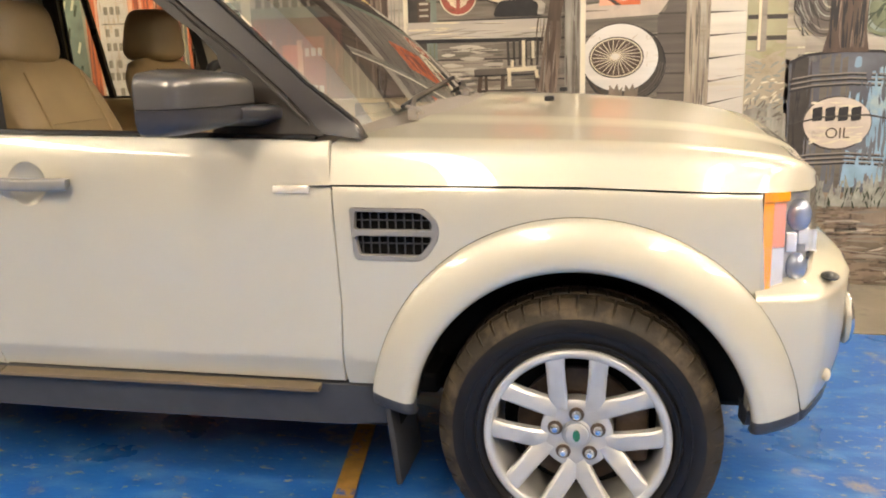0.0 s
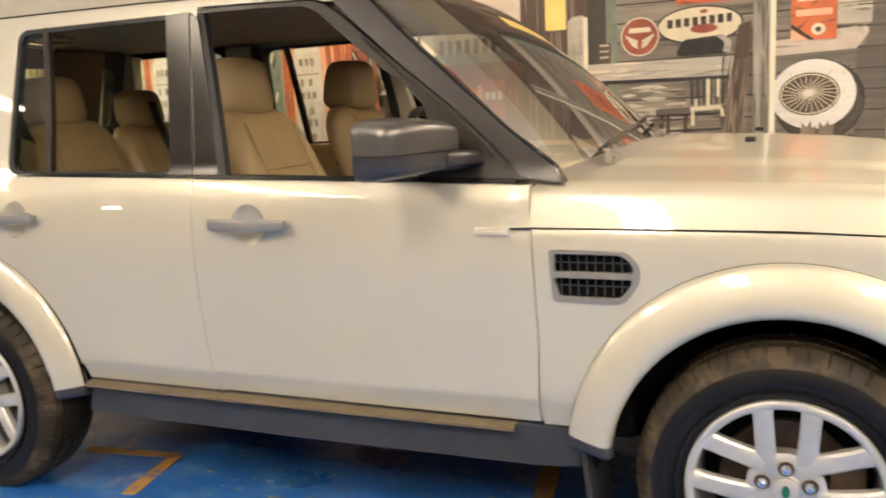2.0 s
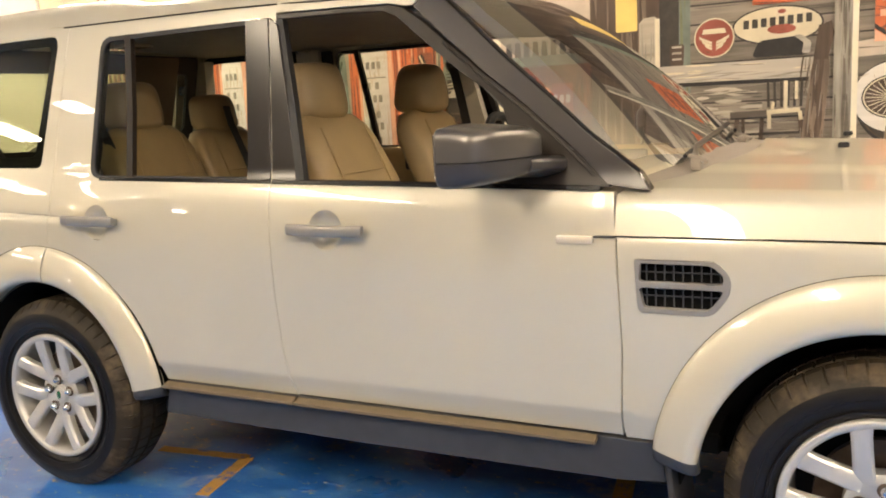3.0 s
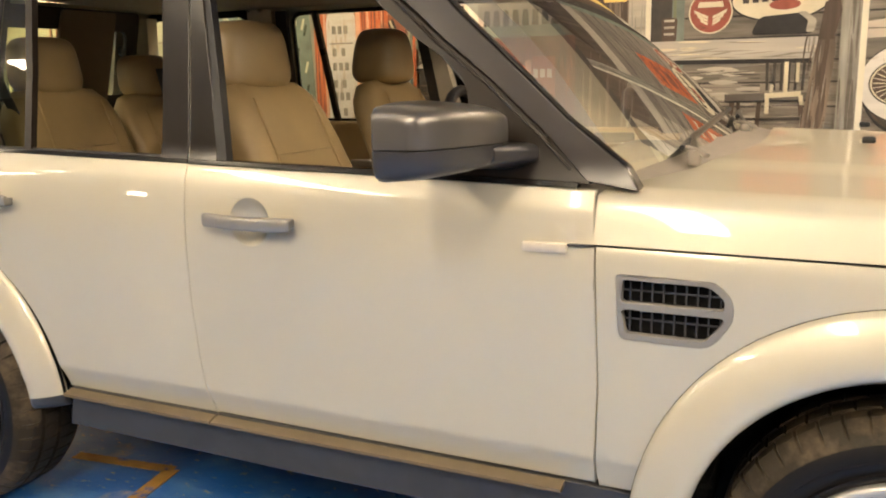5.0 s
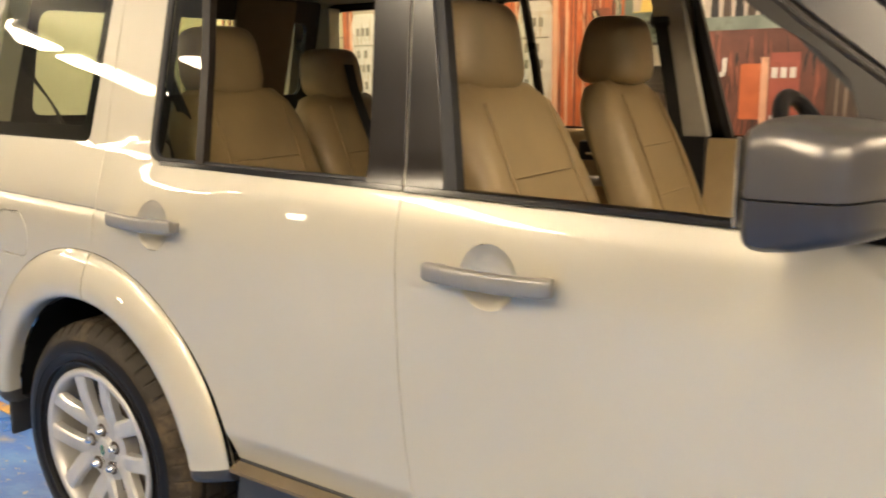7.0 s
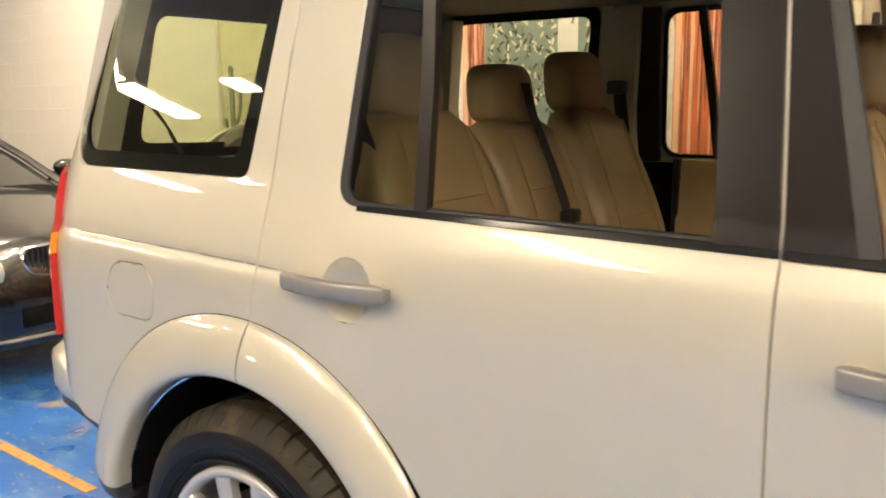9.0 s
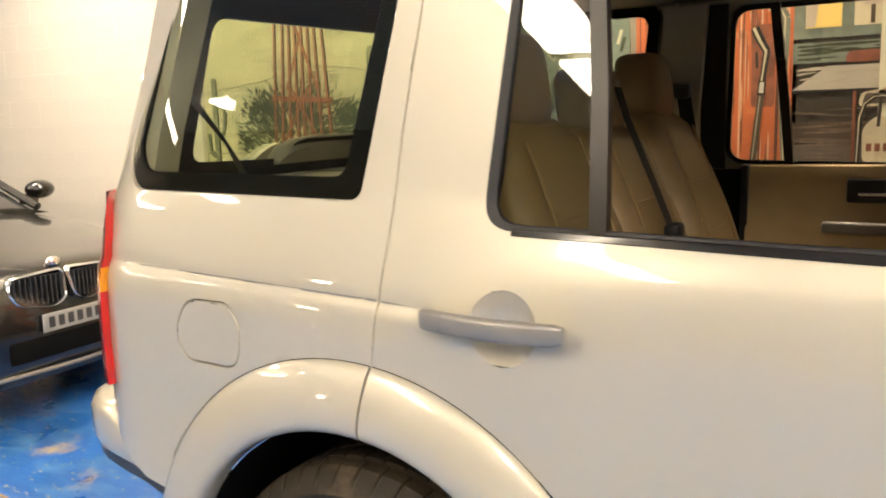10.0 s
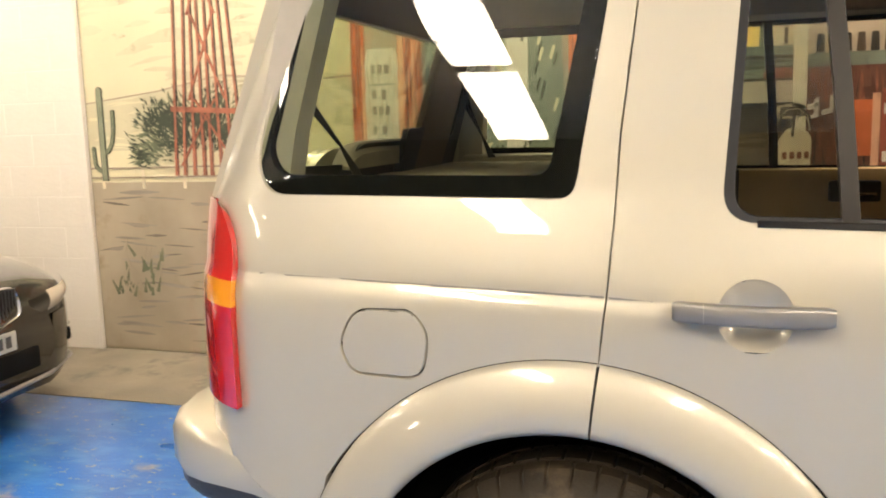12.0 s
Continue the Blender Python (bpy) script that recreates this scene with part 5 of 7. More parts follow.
for dy in (-0.1, 0.1):
    part("steering_spoke", rbox(-1.075, -1.055, 0.46 + dy - 0.09, 0.46 + dy + 0.09, 1.18, 1.215, 0.008, 2), HANDLE_GREY, sw)


def cushion_rings(x0, z0, x1, z1, halfw, thick, bolster, n=12, taper=0.08, yc=0.45, back=1.0):
    """Rounded backrest from its foot to its head; the front face carries side bolsters."""
    rings = []
    d = Vector((x1 - x0, 0, z1 - z0))
    nrm = Vector((-d.z, 0, d.x)).normalized() * -1
    for k in range(n + 1):
        t = k / n
        e = 1 - max(0, (t - 0.86) / 0.14) ** 2 * 0.45 - max(0, (0.10 - t) / 0.10) ** 2 * 0.3
        hw = halfw * (1 - taper * t) * (1 - 0.22 * max(0, (t - 0.8) / 0.2) ** 2)
        c = Vector((x0, yc, z0)) + d * t
        ring = []
        for q in range(32):
            a = 2 * math.pi * q / 32
            u = math.copysign(abs(math.cos(a)) ** 0.5, math.cos(a))
            v = math.copysign(abs(math.sin(a)) ** 0.6, math.sin(a))
            th = thick * e * (1 + (bolster * (abs(u) ** 3) * math.sin(math.pi * min(1, t * 1.15)) if v > 0 else back - 1))
            ring.append(c + Vector((0, hw * u, 0)) + nrm * (th * v))
        rings.append(ring)
    return rings


def seat(name, yc, xb, zb, xt, zt, halfw, head_x, head_z, head_w, label, head_h=0.105, head_t=0.062, back=1.0, rake=0.0):
    s = part(name, loft(cushion_rings(xb, zb, xt, zt, halfw, 0.075, 0.55, yc=yc, back=back)), LEATHER, car, label, sharp=60)
    c = bmesh.new()
    rbox(xb - 0.06, xb + 0.52, yc - halfw, yc + halfw, zb - 0.16, zb + 0.02, 0.055, 4, c, rot=(0, -6, 0))
    part("seat_cushion", c, LEATHER, s)
    # stitched seams
    d = Vector((xt - xb, 0, zt - zb))
    nrm = Vector((d.z, 0, -d.x)).normalized()
    for off in (-0.60, 0.60):
        pts = [Vector((xb, yc + halfw * off * (1 - 0.08 * t), zb)) + d * t + nrm * (0.0765 + 0.012 * math.sin(math.pi * t) * 0.6) for t in [0.08 + 0.82 * k / 10 for k in range(11)]]
        part("seam", sweep(pts, 0.0035, 5), LEATHER, s)
    for t in (0.36, 0.62):
        pts = [Vector((xb, yc + halfw * o * 0.58, zb)) + d * t + nrm * 0.0775 for o in (-1, -0.5, 0, 0.5, 1)]
        part("seam", sweep(pts, 0.0035, 5), LEATHER, s)
    h = bmesh.new()
    bmesh.ops.create_cube(h, size=1)
    bmesh.ops.subdivide_edges(h, edges=h.edges[:], cuts=9, use_grid_fill=True)
    for v in h.verts:
        p = v.co * 2
        q = Vector((math.copysign(abs(p.x), p.x), p.y, p.z))
        ln = (abs(p.x) ** 4 + abs(p.y) ** 4 + abs(p.z) ** 4) ** 0.25
        q = p / ln
        v.co = Vector((head_x + head_t * q.x * (1.0 + rake * (0.35 - 0.5 * (q.z + 1)) if q.x < 0 else 1.0) + 0.02 * (1 - q.y ** 2) * (1 if q.x > 0 else 0.2) - 0.012 * q.z, yc + head_w * q.y * (1 - 0.08 * q.z), head_z + head_h * q.z))
    hr = part("headrest", h, LEATHER, s, sharp=80)
    for dy in (-0.05, 0.05):
        part("headrest_post", sweep([(head_x - 0.005, yc + dy, head_z - head_h - 0.04), (head_x, yc + dy, head_z - head_h + 0.03)], 0.007, 8), CHROME, s)
    return s


seat("driver_seat", 0.455, -1.615, 0.80, -1.865, 1.390, 0.265, -1.892, 1.490, 0.142, "tan leather front seat with a headrest", 0.105, 0.070, 2.0)
seat("passenger_seat", 1.430, -1.715, 0.80, -1.960, 1.390, 0.265, -1.962, 1.502, 0.128, "tan leather front seat with a headrest", 0.112, head_t=0.098, rake=0.75)
seat("rear_seat_near", 0.44, -2.56, 0.82, -2.765, 1.385, 0.245, -2.790, 1.480, 0.128, "tan leather rear seat beside the door", 0.100)
seat("rear_seat_middle", 0.925, -2.56, 0.82, -2.775, 1.360, 0.225, -2.790, 1.440, 0.112, "tan leather middle rear seat", 0.085)
seat("rear_seat_far", 1.415, -2.56, 0.82, -2.775, 1.385, 0.245, -2.800, 1.480, 0.128, "tan leather rear seat beside the door", 0.100)
part("centre_console", rbox(-1.75, -0.95, 0.80, 1.06, 0.50, 0.94, 0.04, 3), SILL_PLASTIC, car, "dark centre console")

for s in (0, 1):
    near = s == 0
    for nm, xa, xb in (("front_door_trim", -1.76, -0.72), ("rear_door_trim", -2.55, -1.84)):
        rings = []
        for z, y in ((0.52, 0.10), (0.70, 0.115), (0.86, 0.105), (0.90, 0.120), (1.00, 0.120), (1.03, 0.105), (1.12, 0.095), (1.19, 0.090), (1.222, 0.080), (1.228, 0.060), (1.215, 0.052), (0.52, 0.055)):
            z -= 0.0 if z < 1.0 else (0.036 if nm == "front_door_trim" else 0.012)
            rings.append([(x, y, z) for x in (xa, xa + 0.25, (xa + xb) / 2, xb - 0.25, xb)])
        tr = part(nm, loft(list(rings), closed=False), TRIM_TAN, car, "tan door trim with an armrest", flip=not near, sharp=50)
        part("trim_end", rbox(xa - 0.02, xa + 0.004, 0.052, 0.11, 0.52, 1.215, 0.004, 1), BLACK_PLASTIC, tr, flip=not near)
        xm = xb - 0.30 if nm == "rear_door_trim" else xb - 0.40
        xm = -2.16 if nm == "rear_door_trim" else -1.05
        part("handle_pocket", rbox(xm - 0.085, xm + 0.085, 0.088, 0.108, 1.095, 1.172, 0.01, 2), BLACK_PLASTIC, tr, "black pull handle recess", flip=not near)
        part("inner_handle", rbox(xm - 0.05, xm + 0.07, 0.105, 0.118, 1.118, 1.130, 0.004, 2), CHROME, tr, "chrome lever", flip=not near)
        part("armrest_pull", rbox(xm - 0.15, xm + 0.22, 0.105, 0.150, 1.000, 1.036, 0.010, 3), HANDLE_GREY, tr, "grey pull bar", flip=not near)
        part("window_slot", rbox(xa, xb, 0.046, 0.056, 1.15, 1.186 if nm == "front_door_trim" else 1.208, 0.002, 1), BLACK_PLASTIC, tr, flip=not near)
    # inner faces of the pillars
    def pillar_trim(name, rows, mat, t=0.06):
        part(name, loft([[(xa, skin(-2.0, z) + 0.030, z), (xb, skin(-2.0, z) + 0.030, z), (xb, skin(-2.0, z) + 0.03 + t, z), (xa, skin(-2.0, z) + 0.03 + t, z)] for xa, xb, z in rows]), mat, car, flip=not near)
    pillar_trim("middle_pillar_trim", [(-1.875, -1.74, 0.5), (-1.875, -1.74, 1.20)], BLACK_PLASTIC)
    pillar_trim("middle_pillar_upper", [(-1.872, -1.735, 1.20), (-1.893, -1.775, 1.45), (-1.928, -1.825, 1.735)], PILLAR_TRIM, 0.05)
    pillar_trim("rear_pillar_trim", [(-2.86, -2.71, 1.16), (-2.84, -2.70, 1.40), (-2.80, -2.66, 1.735)], PILLAR_TRIM, 0.05)
    pillar_trim("door_frame_inner", [(-2.72, -2.632, 1.20), (-2.715, -2.624, 1.30), (-2.68, -2.602, 1.735)], BLACK_PLASTIC, 0.02)
    pillar_trim("corner_pillar_trim", [(-3.60, -3.50, 1.22), (-3.575, -3.485, 1.40), (-3.52, -3.415, 1.735)], PILLAR_TRIM, 0.07)
    pillar_trim("front_pillar_trim", [(-0.86, -0.70, 1.17), (-0.985, -0.86, 1.38), (-1.17, -1.05, 1.56), (-1.31, -1.20, 1.70)], SILL_PLASTIC, 0.04)
    part("load_trim", rbox(-3.60, -2.72, 0.06, 0.20, 0.92, 1.262, 0.03, 3), LINER, car, "grey load bay side trim", flip=not near)
    part("load_ledge", rbox(-3.56, -2.92, 0.075, 0.22, 1.248, 1.286, 0.012, 2), LINER, car, flip=not near)
    # belts
    b = part("seat_belt", loft([[(x - 0.023, skin(-2, z) + 0.086, z), (x + 0.023, skin(-2, z) + 0.086, z), (x + 0.023, skin(-2, z) + 0.09, z), (x - 0.023, skin(-2, z) + 0.09, z)] for x, z in ((-1.885, 1.60), (-1.86, 1.40), (-1.835, 1.10), (-1.82, 0.85))]), BELT, car, "black seat belt", flip=not near)
    part("belt_guide", rbox(-1.93, -1.85, 0.165, 0.205, 1.585, 1.635, 0.014, 3), SILL_PLASTIC, b, flip=not near)
    b = part("seat_belt", loft([[(x - 0.023, y, z), (x + 0.023, y, z), (x + 0.023, y + 0.004, z), (x - 0.023, y + 0.004, z)] for x, y, z in ((-2.74, 0.20, 1.46), (-2.68, 0.26, 1.20), (-2.62, 0.30, 0.98))]), BELT, car, "black seat belt", flip=not near)
    part("belt_guide", rbox(-2.785, -2.715, 0.17, 0.22, 1.44, 1.49, 0.012, 2), SILL_PLASTIC, b, flip=not near)
    b = part("seat_belt", loft([[(x - w, y, z), (x + w, y, z), (x + w, y + 0.004, z), (x - w, y + 0.004, z)] for x, y, z, w in ((-3.565, 0.22, 1.58, 0.020), (-3.525, 0.245, 1.47, 0.014), (-3.46, 0.285, 1.36, 0.004), (-3.42, 0.30, 1.28, 0.014))]), BELT, car, "black seat belt", flip=not near)
    part("belt_guide", rbox(-3.60, -3.54, 0.225, 0.285, 1.555, 1.605, 0.012, 2), SILL_PLASTIC, b, flip=not near)
part("load_cover", rbox(-3.50, -2.92, 0.20, W - 0.20, 1.16, 1.25, 0.02, 2), SILL_PLASTIC, car, "dark folded third row")

# belts of the rear bench, lying on the seat backs
for pts in ([(-2.728, 0.925, 1.47), (-2.700, 0.917, 1.389), (-2.632, 0.925, 1.224), (-2.572, 0.908, 1.092), (-2.54, 0.88, 1.00)],):
    rings = []
    for p in pts:
        rings.append([(p[0] + 0.020 + dx, p[1] + dy, p[2]) for dx, dy in ((0, -0.022), (0.0, 0.022), (0.004, 0.022), (0.004, -0.022))])
    b = part("seat_belt", loft(rings), BELT, car, "black seat belt across the bench")
    part("belt_buckle", rbox(-2.572, -2.532, 0.880, 0.945, 1.085, 1.125, 0.010, 2), BLACK_PLASTIC, b)

# ---------------------------------------------------------------- the black car behind
BLACK_PAINT = material("black_car_paint", (0.010, 0.009, 0.008), 0.22, 0.0, 1.0, 0.1, 20, rvar=0.05)
DARK_GLASS = material("dark_car_glass", (0.02, 0.022, 0.022), 0.05, 0, 0.5, 0.05, 10)
PLATE_WHITE = material("pale_number_plate", (0.42, 0.41, 0.37), 0.4, 0, 0, 0.05, 20)
PLATE_INK = material("plate_ink", (0.05, 0.05, 0.05), 0.5, 0, 0, 0.05, 20)
saloon = base_empty("black_car", (-5.748, 1.392, 0), "black coupe with twin chrome grilles parked against the white wall", "car")
BX, BY = -5.748, 1.392
TC, TS = math.cos(radians(2.8)), math.sin(radians(2.8))


def bpart(name, bm, mat, parent=saloon, label="", **kw):
    for v in bm.verts:
        x, y, z = v.co
        v.co = Vector((BX + TC * x - TS * y, BY + TS * x + TC * y, 0.96 * z))
    return part(name, bm, mat, parent, label, **kw)


bw = spline([(-4.5, 0.70), (-4.2, 0.84), (-3.0, 0.89), (-0.8, 0.895), (-0.45, 0.87), (-0.25, 0.82), (-0.12, 0.73), (-0.05, 0.62), (0.0, 0.48)])
bz_c = spline([(-4.5, 0.90), (-4.2, 1.02), (-3.4, 1.06), (-1.5, 0.985), (-1.2, 0.965), (-0.8, 0.905), (-0.4, 0.835), (-0.18, 0.785), (-0.10, 0.755), (-0.05, 0.70), (-0.03, 0.64), (0.0, 0.55)])
bz_s = spline([(-4.5, 0.85), (-4.2, 0.95), (-3.4, 0.98), (-1.5, 0.90), (-1.2, 0.885), (-0.8, 0.84), (-0.4, 0.765), (-0.18, 0.70), (-0.10, 0.67), (-0.05, 0.63), (-0.03, 0.60), (0.0, 0.53)])
rings = []
for k in range(46):
    x = -4.5 + 4.5 * (k / 45) ** 0.55
    w, zc, zs = bw(x), bz_c(x), bz_s(x)
    half = [(w * 0.86, 0.20), (w * 0.97, 0.26), (w, 0.42), (w * 0.995, 0.55), (w * 0.97, zs - 0.05), (w * 0.93, zs - 0.015), (w * 0.86, zs + 0.004), (w * 0.62, zs + (zc - zs) * 0.62), (w * 0.30, zs + (zc - zs) * 0.93), (0.0, zc)]
    rings.append([(x, -y, z) for y, z in half] + [(x, y, z) for y, z in half[::-1][1:]])
body = bpart("body", loft(rings), BLACK_PAINT, sharp=50)
rings = []
for x, z, w in ((-1.22, 0.955, 0.70), (-1.6, 1.14, 0.66), (-2.0, 1.31, 0.60), (-2.3, 1.36, 0.58), (-2.9, 1.36, 0.57), (-3.4, 1.27, 0.58), (-3.9, 1.06, 0.62)):
    rings.append([(x, -w, z - 0.02), (x, -w * 0.8, z), (x, 0, z + 0.015), (x, w * 0.8, z), (x, w, z - 0.02), (x, w + 0.13, 0.90), (x, -w - 0.13, 0.90)])
bpart("cabin_glass", loft(rings), DARK_GLASS, label="dark windows")
bpart("roof", loft([[(x, y, z + 0.022 - 0.02 * (y / 0.6) ** 2) for y in (-0.58, -0.3, 0, 0.3, 0.58)] for x, z in ((-1.98, 1.315), (-2.3, 1.365), (-2.9, 1.365), (-3.4, 1.275))], closed=False), BLACK_PAINT)
for sgn in (-1, 1):
    bpart("screen_pillar", sweep([(-1.20, sgn * 0.74, 0.945), (-1.6, sgn * 0.70, 1.14), (-2.0, sgn * 0.63, 1.32)], 0.028, 8), BLACK_PAINT)
    # kidney grille: chrome ring, dark recess, slats
    kid = [(sgn * 0.014, 0.742), (sgn * 0.275, 0.724), (sgn * 0.306, 0.670), (sgn * 0.275, 0.585), (sgn * 0.10, 0.555), (sgn * 0.024, 0.592)]
    o = rounded(kid, 0.035, 6)
    cy, cz = sgn * 0.145, 0.64

    def front(y, z, d=0.0):
        return (-0.008 - 0.40 * y * y - 0.25 * max(0, z - 0.60) + d, y, z)
    rg = []
    for sc, d in ((1.06, 0.0), (1.05, 0.020), (0.99, 0.026), (0.93, 0.018), (0.91, -0.03)):
        rg.append([front(cy + (y - cy) * sc, cz + (z - cz) * sc, d) for y, z in o])
    kr = bpart("grille_ring", loft(rg, caps=False), CHROME, label="chrome kidney grille surround", sharp=50)
    bmk = bmesh.new()
    f = bmk.faces.new([bmk.verts.new(front(cy + (y - cy) * 0.95, cz + (z - cz) * 0.95, 0.006)) for y, z in o])
    bpart("grille_recess", bmk, DARK, kr)
    bms = bmesh.new()
    for k in range(10):
        y = sgn * (0.040 + k * 0.026)
        p = front(y, 0.64, 0.0)
        rbox(p[0] - 0.02, p[0] + 0.016, y - 0.0035, y + 0.0035, 0.578, 0.720, 0, 1, bms)
    bpart("grille_slats", bms, SILL_PLASTIC, kr, smooth=False)
    # headlamp
    rl = []
    for k in range(9):
        u = k / 8
        y = 0.44 + 0.36 * u
        x = 0.002 - 0.03 * u - 0.19 * u ** 2.3
        rl.append([(x + 0.022 * math.sin(math.pi * v), sgn * y, 0.575 + 0.040 * u + (0.105 - 0.02 * u) * v) for v in [q / 6 for q in range(7)]])
    hlp = bpart("headlamp", loft(rl, closed=False), PALE_LENS, label="swept clear headlamp")
    # lower intake and chrome blade
    bpart("side_intake", rbox(-0.25, -0.075, min(sgn * 0.42, sgn * 0.70), max(sgn * 0.42, sgn * 0.70), 0.35, 0.43, 0.02, 2), DARK)
    bpart("intake_blade", sweep([(-0.02, sgn * 0.46, 0.365), (-0.08, sgn * 0.62, 0.385), (-0.17, sgn * 0.78, 0.42)], 0.014, 8), CHROME, label="chrome blade")
    # door mirror
    bmm = bmesh.new()
    bmesh.ops.create_uvsphere(bmm, u_segments=18, v_segments=12, radius=1)
    for v in bmm.verts:
        v.co = Vector((-1.38 + v.co.x * 0.08, sgn * 0.90 + v.co.y * 0.10, 1.045 + v.co.z * 0.065))
    bpart("door_mirror", bmm, BLACK_PAINT)
    bpart("mirror_arm", rbox(-1.42, -1.36, min(sgn * 0.76, sgn * 0.88), max(sgn * 0.76, sgn * 0.88), 0.95, 1.02, 0.02, 2), BLACK_PAINT)
    for wx in (-0.84, -3.60):
        prof = [(0.20, -0.02), (0.25, -0.03), (0.30, -0.02), (0.318, 0.02), (0.318, 0.18), (0.20, 0.2)]
        bmw_ = lathe_y([(r, sgn * (-0.87 * -1) - sgn * (y + 0.03)) for r, y in prof], wx, 0.318, 40)
        wt = bpart("tyre", bmw_, RUBBER)
        bpart("rim", lathe_y([(0.0005, sgn * 0.84), (0.06, sgn * 0.85), (0.19, sgn * 0.86), (0.21, sgn * 0.87), (0.21, sgn * 0.75)], wx, 0.318, 30), ALLOY, wt)
bpart("centre_intake", rbox(-0.06, 0.012, -0.36, 0.36, 0.30, 0.42, 0.02, 2), DARK)
bpart("bumper_line", sweep([(-0.30, -0.86, 0.30), (-0.10, -0.70, 0.265), (0.01, -0.42, 0.25), (0.035, 0, 0.245), (0.01, 0.42, 0.25), (-0.10, 0.70, 0.265), (-0.30, 0.86, 0.30)], 0.012, 8), HANDLE_GREY)
pl = bpart("number_plate", rbox(0.020, 0.032, -0.186, 0.186, 0.438, 0.532, 0.004, 1), PLATE_WHITE, label="pale number plate with dark bars")
for k in range(6):
    bpart("plate_bar", rbox(0.032, 0.0345, -0.155 + k * 0.054, -0.155 + k * 0.054 + 0.034, 0.458, 0.514, 0.001, 1), PLATE_INK, pl, smooth=False)
bmb = bmesh.new()
bmesh.ops.create_uvsphere(bmb, u_segments=20, v_segments=10, radius=1)
for v in bmb.verts:
    v.co = Vector((-0.105 + v.co.x * 0.022, v.co.y * 0.044, 0.765 + v.co.z * 0.03))
bpart("bonnet_badge", bmb, CHROME, label="round silver badge")

# ---------------------------------------------------------------- the mural
def sepia(name, c, var=0.22, scale=9.0, stain=None, cut=0.58, sscale=5.0, per=0.0, stretch=None):
    """Brushed wall paint: broken colour at two scales, worn darker in drifts."""
    c = (c[0] * 0.97, c[1], min(0.9, c[2] * 1.16))
    stain = stain or tuple(v * 0.62 for v in c)
    return material("painted_" + name, c, 0.6, 0, 0, var * 1.5, scale, 0.05, 80, stain=stain, stain_scale=sscale, stain_cut=cut, per_object=per, stretch=stretch)


ALONG, UP = (0.22, 1.0, 2.6), (2.6, 1.0, 0.22)
M_BOARD = sepia("grey_board", (0.21, 0.175, 0.125), 0.28, 14, (0.10, 0.085, 0.065), 0.56, 5, 0.28, ALONG)
M_GRAIN_D = sepia("dark_grain", (0.150, 0.124, 0.088), 0.2, 14, None, 0.58, 5, 0.0, ALONG)
M_SHADE = sepia("shaded_board", (0.120, 0.098, 0.072), 0.2, 12, None, 0.58, 5, 0.0, ALONG)
M_GRAIN_L = sepia("light_grain", (0.275, 0.235, 0.170), 0.2, 14, None, 0.58, 5, 0.0, ALONG)
M_BOARD_L = sepia("pale_board", (0.44, 0.38, 0.27), 0.2, 12, (0.25, 0.21, 0.15), 0.57, 5, 0.18, ALONG)
M_WHITE = sepia("white_board", (0.72, 0.66, 0.53), 0.10, 8, (0.5, 0.44, 0.33), 0.60, 4, 0.06, ALONG)
M_CLAP = sepia("cream_weatherboard", (0.64, 0.575, 0.44), 0.10, 8, (0.50, 0.44, 0.32), 0.58, 4, 0.10, ALONG)
M_BEAM = sepia("pale_beam", (0.50, 0.44, 0.33), 0.10, 8, (0.36, 0.31, 0.23), 0.60, 4, 0.0, ALONG)
M_POST = sepia("weathered_post", (0.30, 0.27, 0.20), 0.3, 16, (0.15, 0.14, 0.11), 0.54, 7, 0.0, UP)
M_POST_B = sepia("tan_post", (0.37, 0.30, 0.20), 0.22, 10, (0.22, 0.17, 0.11), 0.56, 6, 0.0, UP)
M_CREAM = sepia("cream_light", (0.76, 0.68, 0.47), 0.10, 6)
M_LINE = sepia("dark_line", (0.050, 0.040, 0.030), 0.2, 20)
M_BLACK = sepia("black", (0.022, 0.019, 0.017), 0.25, 20)
M_BROWN = sepia("dark_brown", (0.085, 0.055, 0.035), 0.3, 12, (0.15, 0.11, 0.08), 0.58, 6, 0.0, UP)
M_TRUNK = sepia("rough_timber", (0.20, 0.145, 0.095), 0.4, 18, (0.09, 0.065, 0.045), 0.52, 9, 0.0, UP)
M_RED = sepia("red", (0.34, 0.085, 0.05), 0.18, 8)
M_ORANGE = sepia("orange_red", (0.60, 0.145, 0.045), 0.18, 7, (0.78, 0.30, 0.14), 0.60, 5)
M_SALMON = sepia("pale_orange", (0.78, 0.42, 0.24), 0.15, 7)
M_DKRED = sepia("maroon", (0.135, 0.048, 0.030), 0.3, 8, (0.22, 0.10, 0.07), 0.6)
M_SIGN = sepia("cream_sign", (0.70, 0.60, 0.38), 0.10, 10)
M_TEAL = sepia("grey_green", (0.20, 0.23, 0.17), 0.25, 9, (0.12, 0.14, 0.11), 0.58)
M_SKY = sepia("pale_yellow_sky", (0.64, 0.57, 0.34), 0.10, 1.2, (0.72, 0.66, 0.44), 0.55, 0.9)
M_HILL = sepia("pale_hill", (0.56, 0.50, 0.30), 0.10, 2)
M_PLAIN = sepia("olive_plain", (0.36, 0.295, 0.19), 0.18, 2.5, (0.26, 0.21, 0.135), 0.58, 3)
M_GREEN = sepia("dry_green", (0.15, 0.16, 0.085), 0.35, 12)
M_BUSH = sepia("dark_bush_green", (0.045, 0.056, 0.030), 0.4, 25)
M_RUST = sepia("rust_red", (0.27, 0.085, 0.045), 0.3, 18)
M_DERRICK = sepia("rust_orange", (0.34, 0.115, 0.058), 0.35, 22)
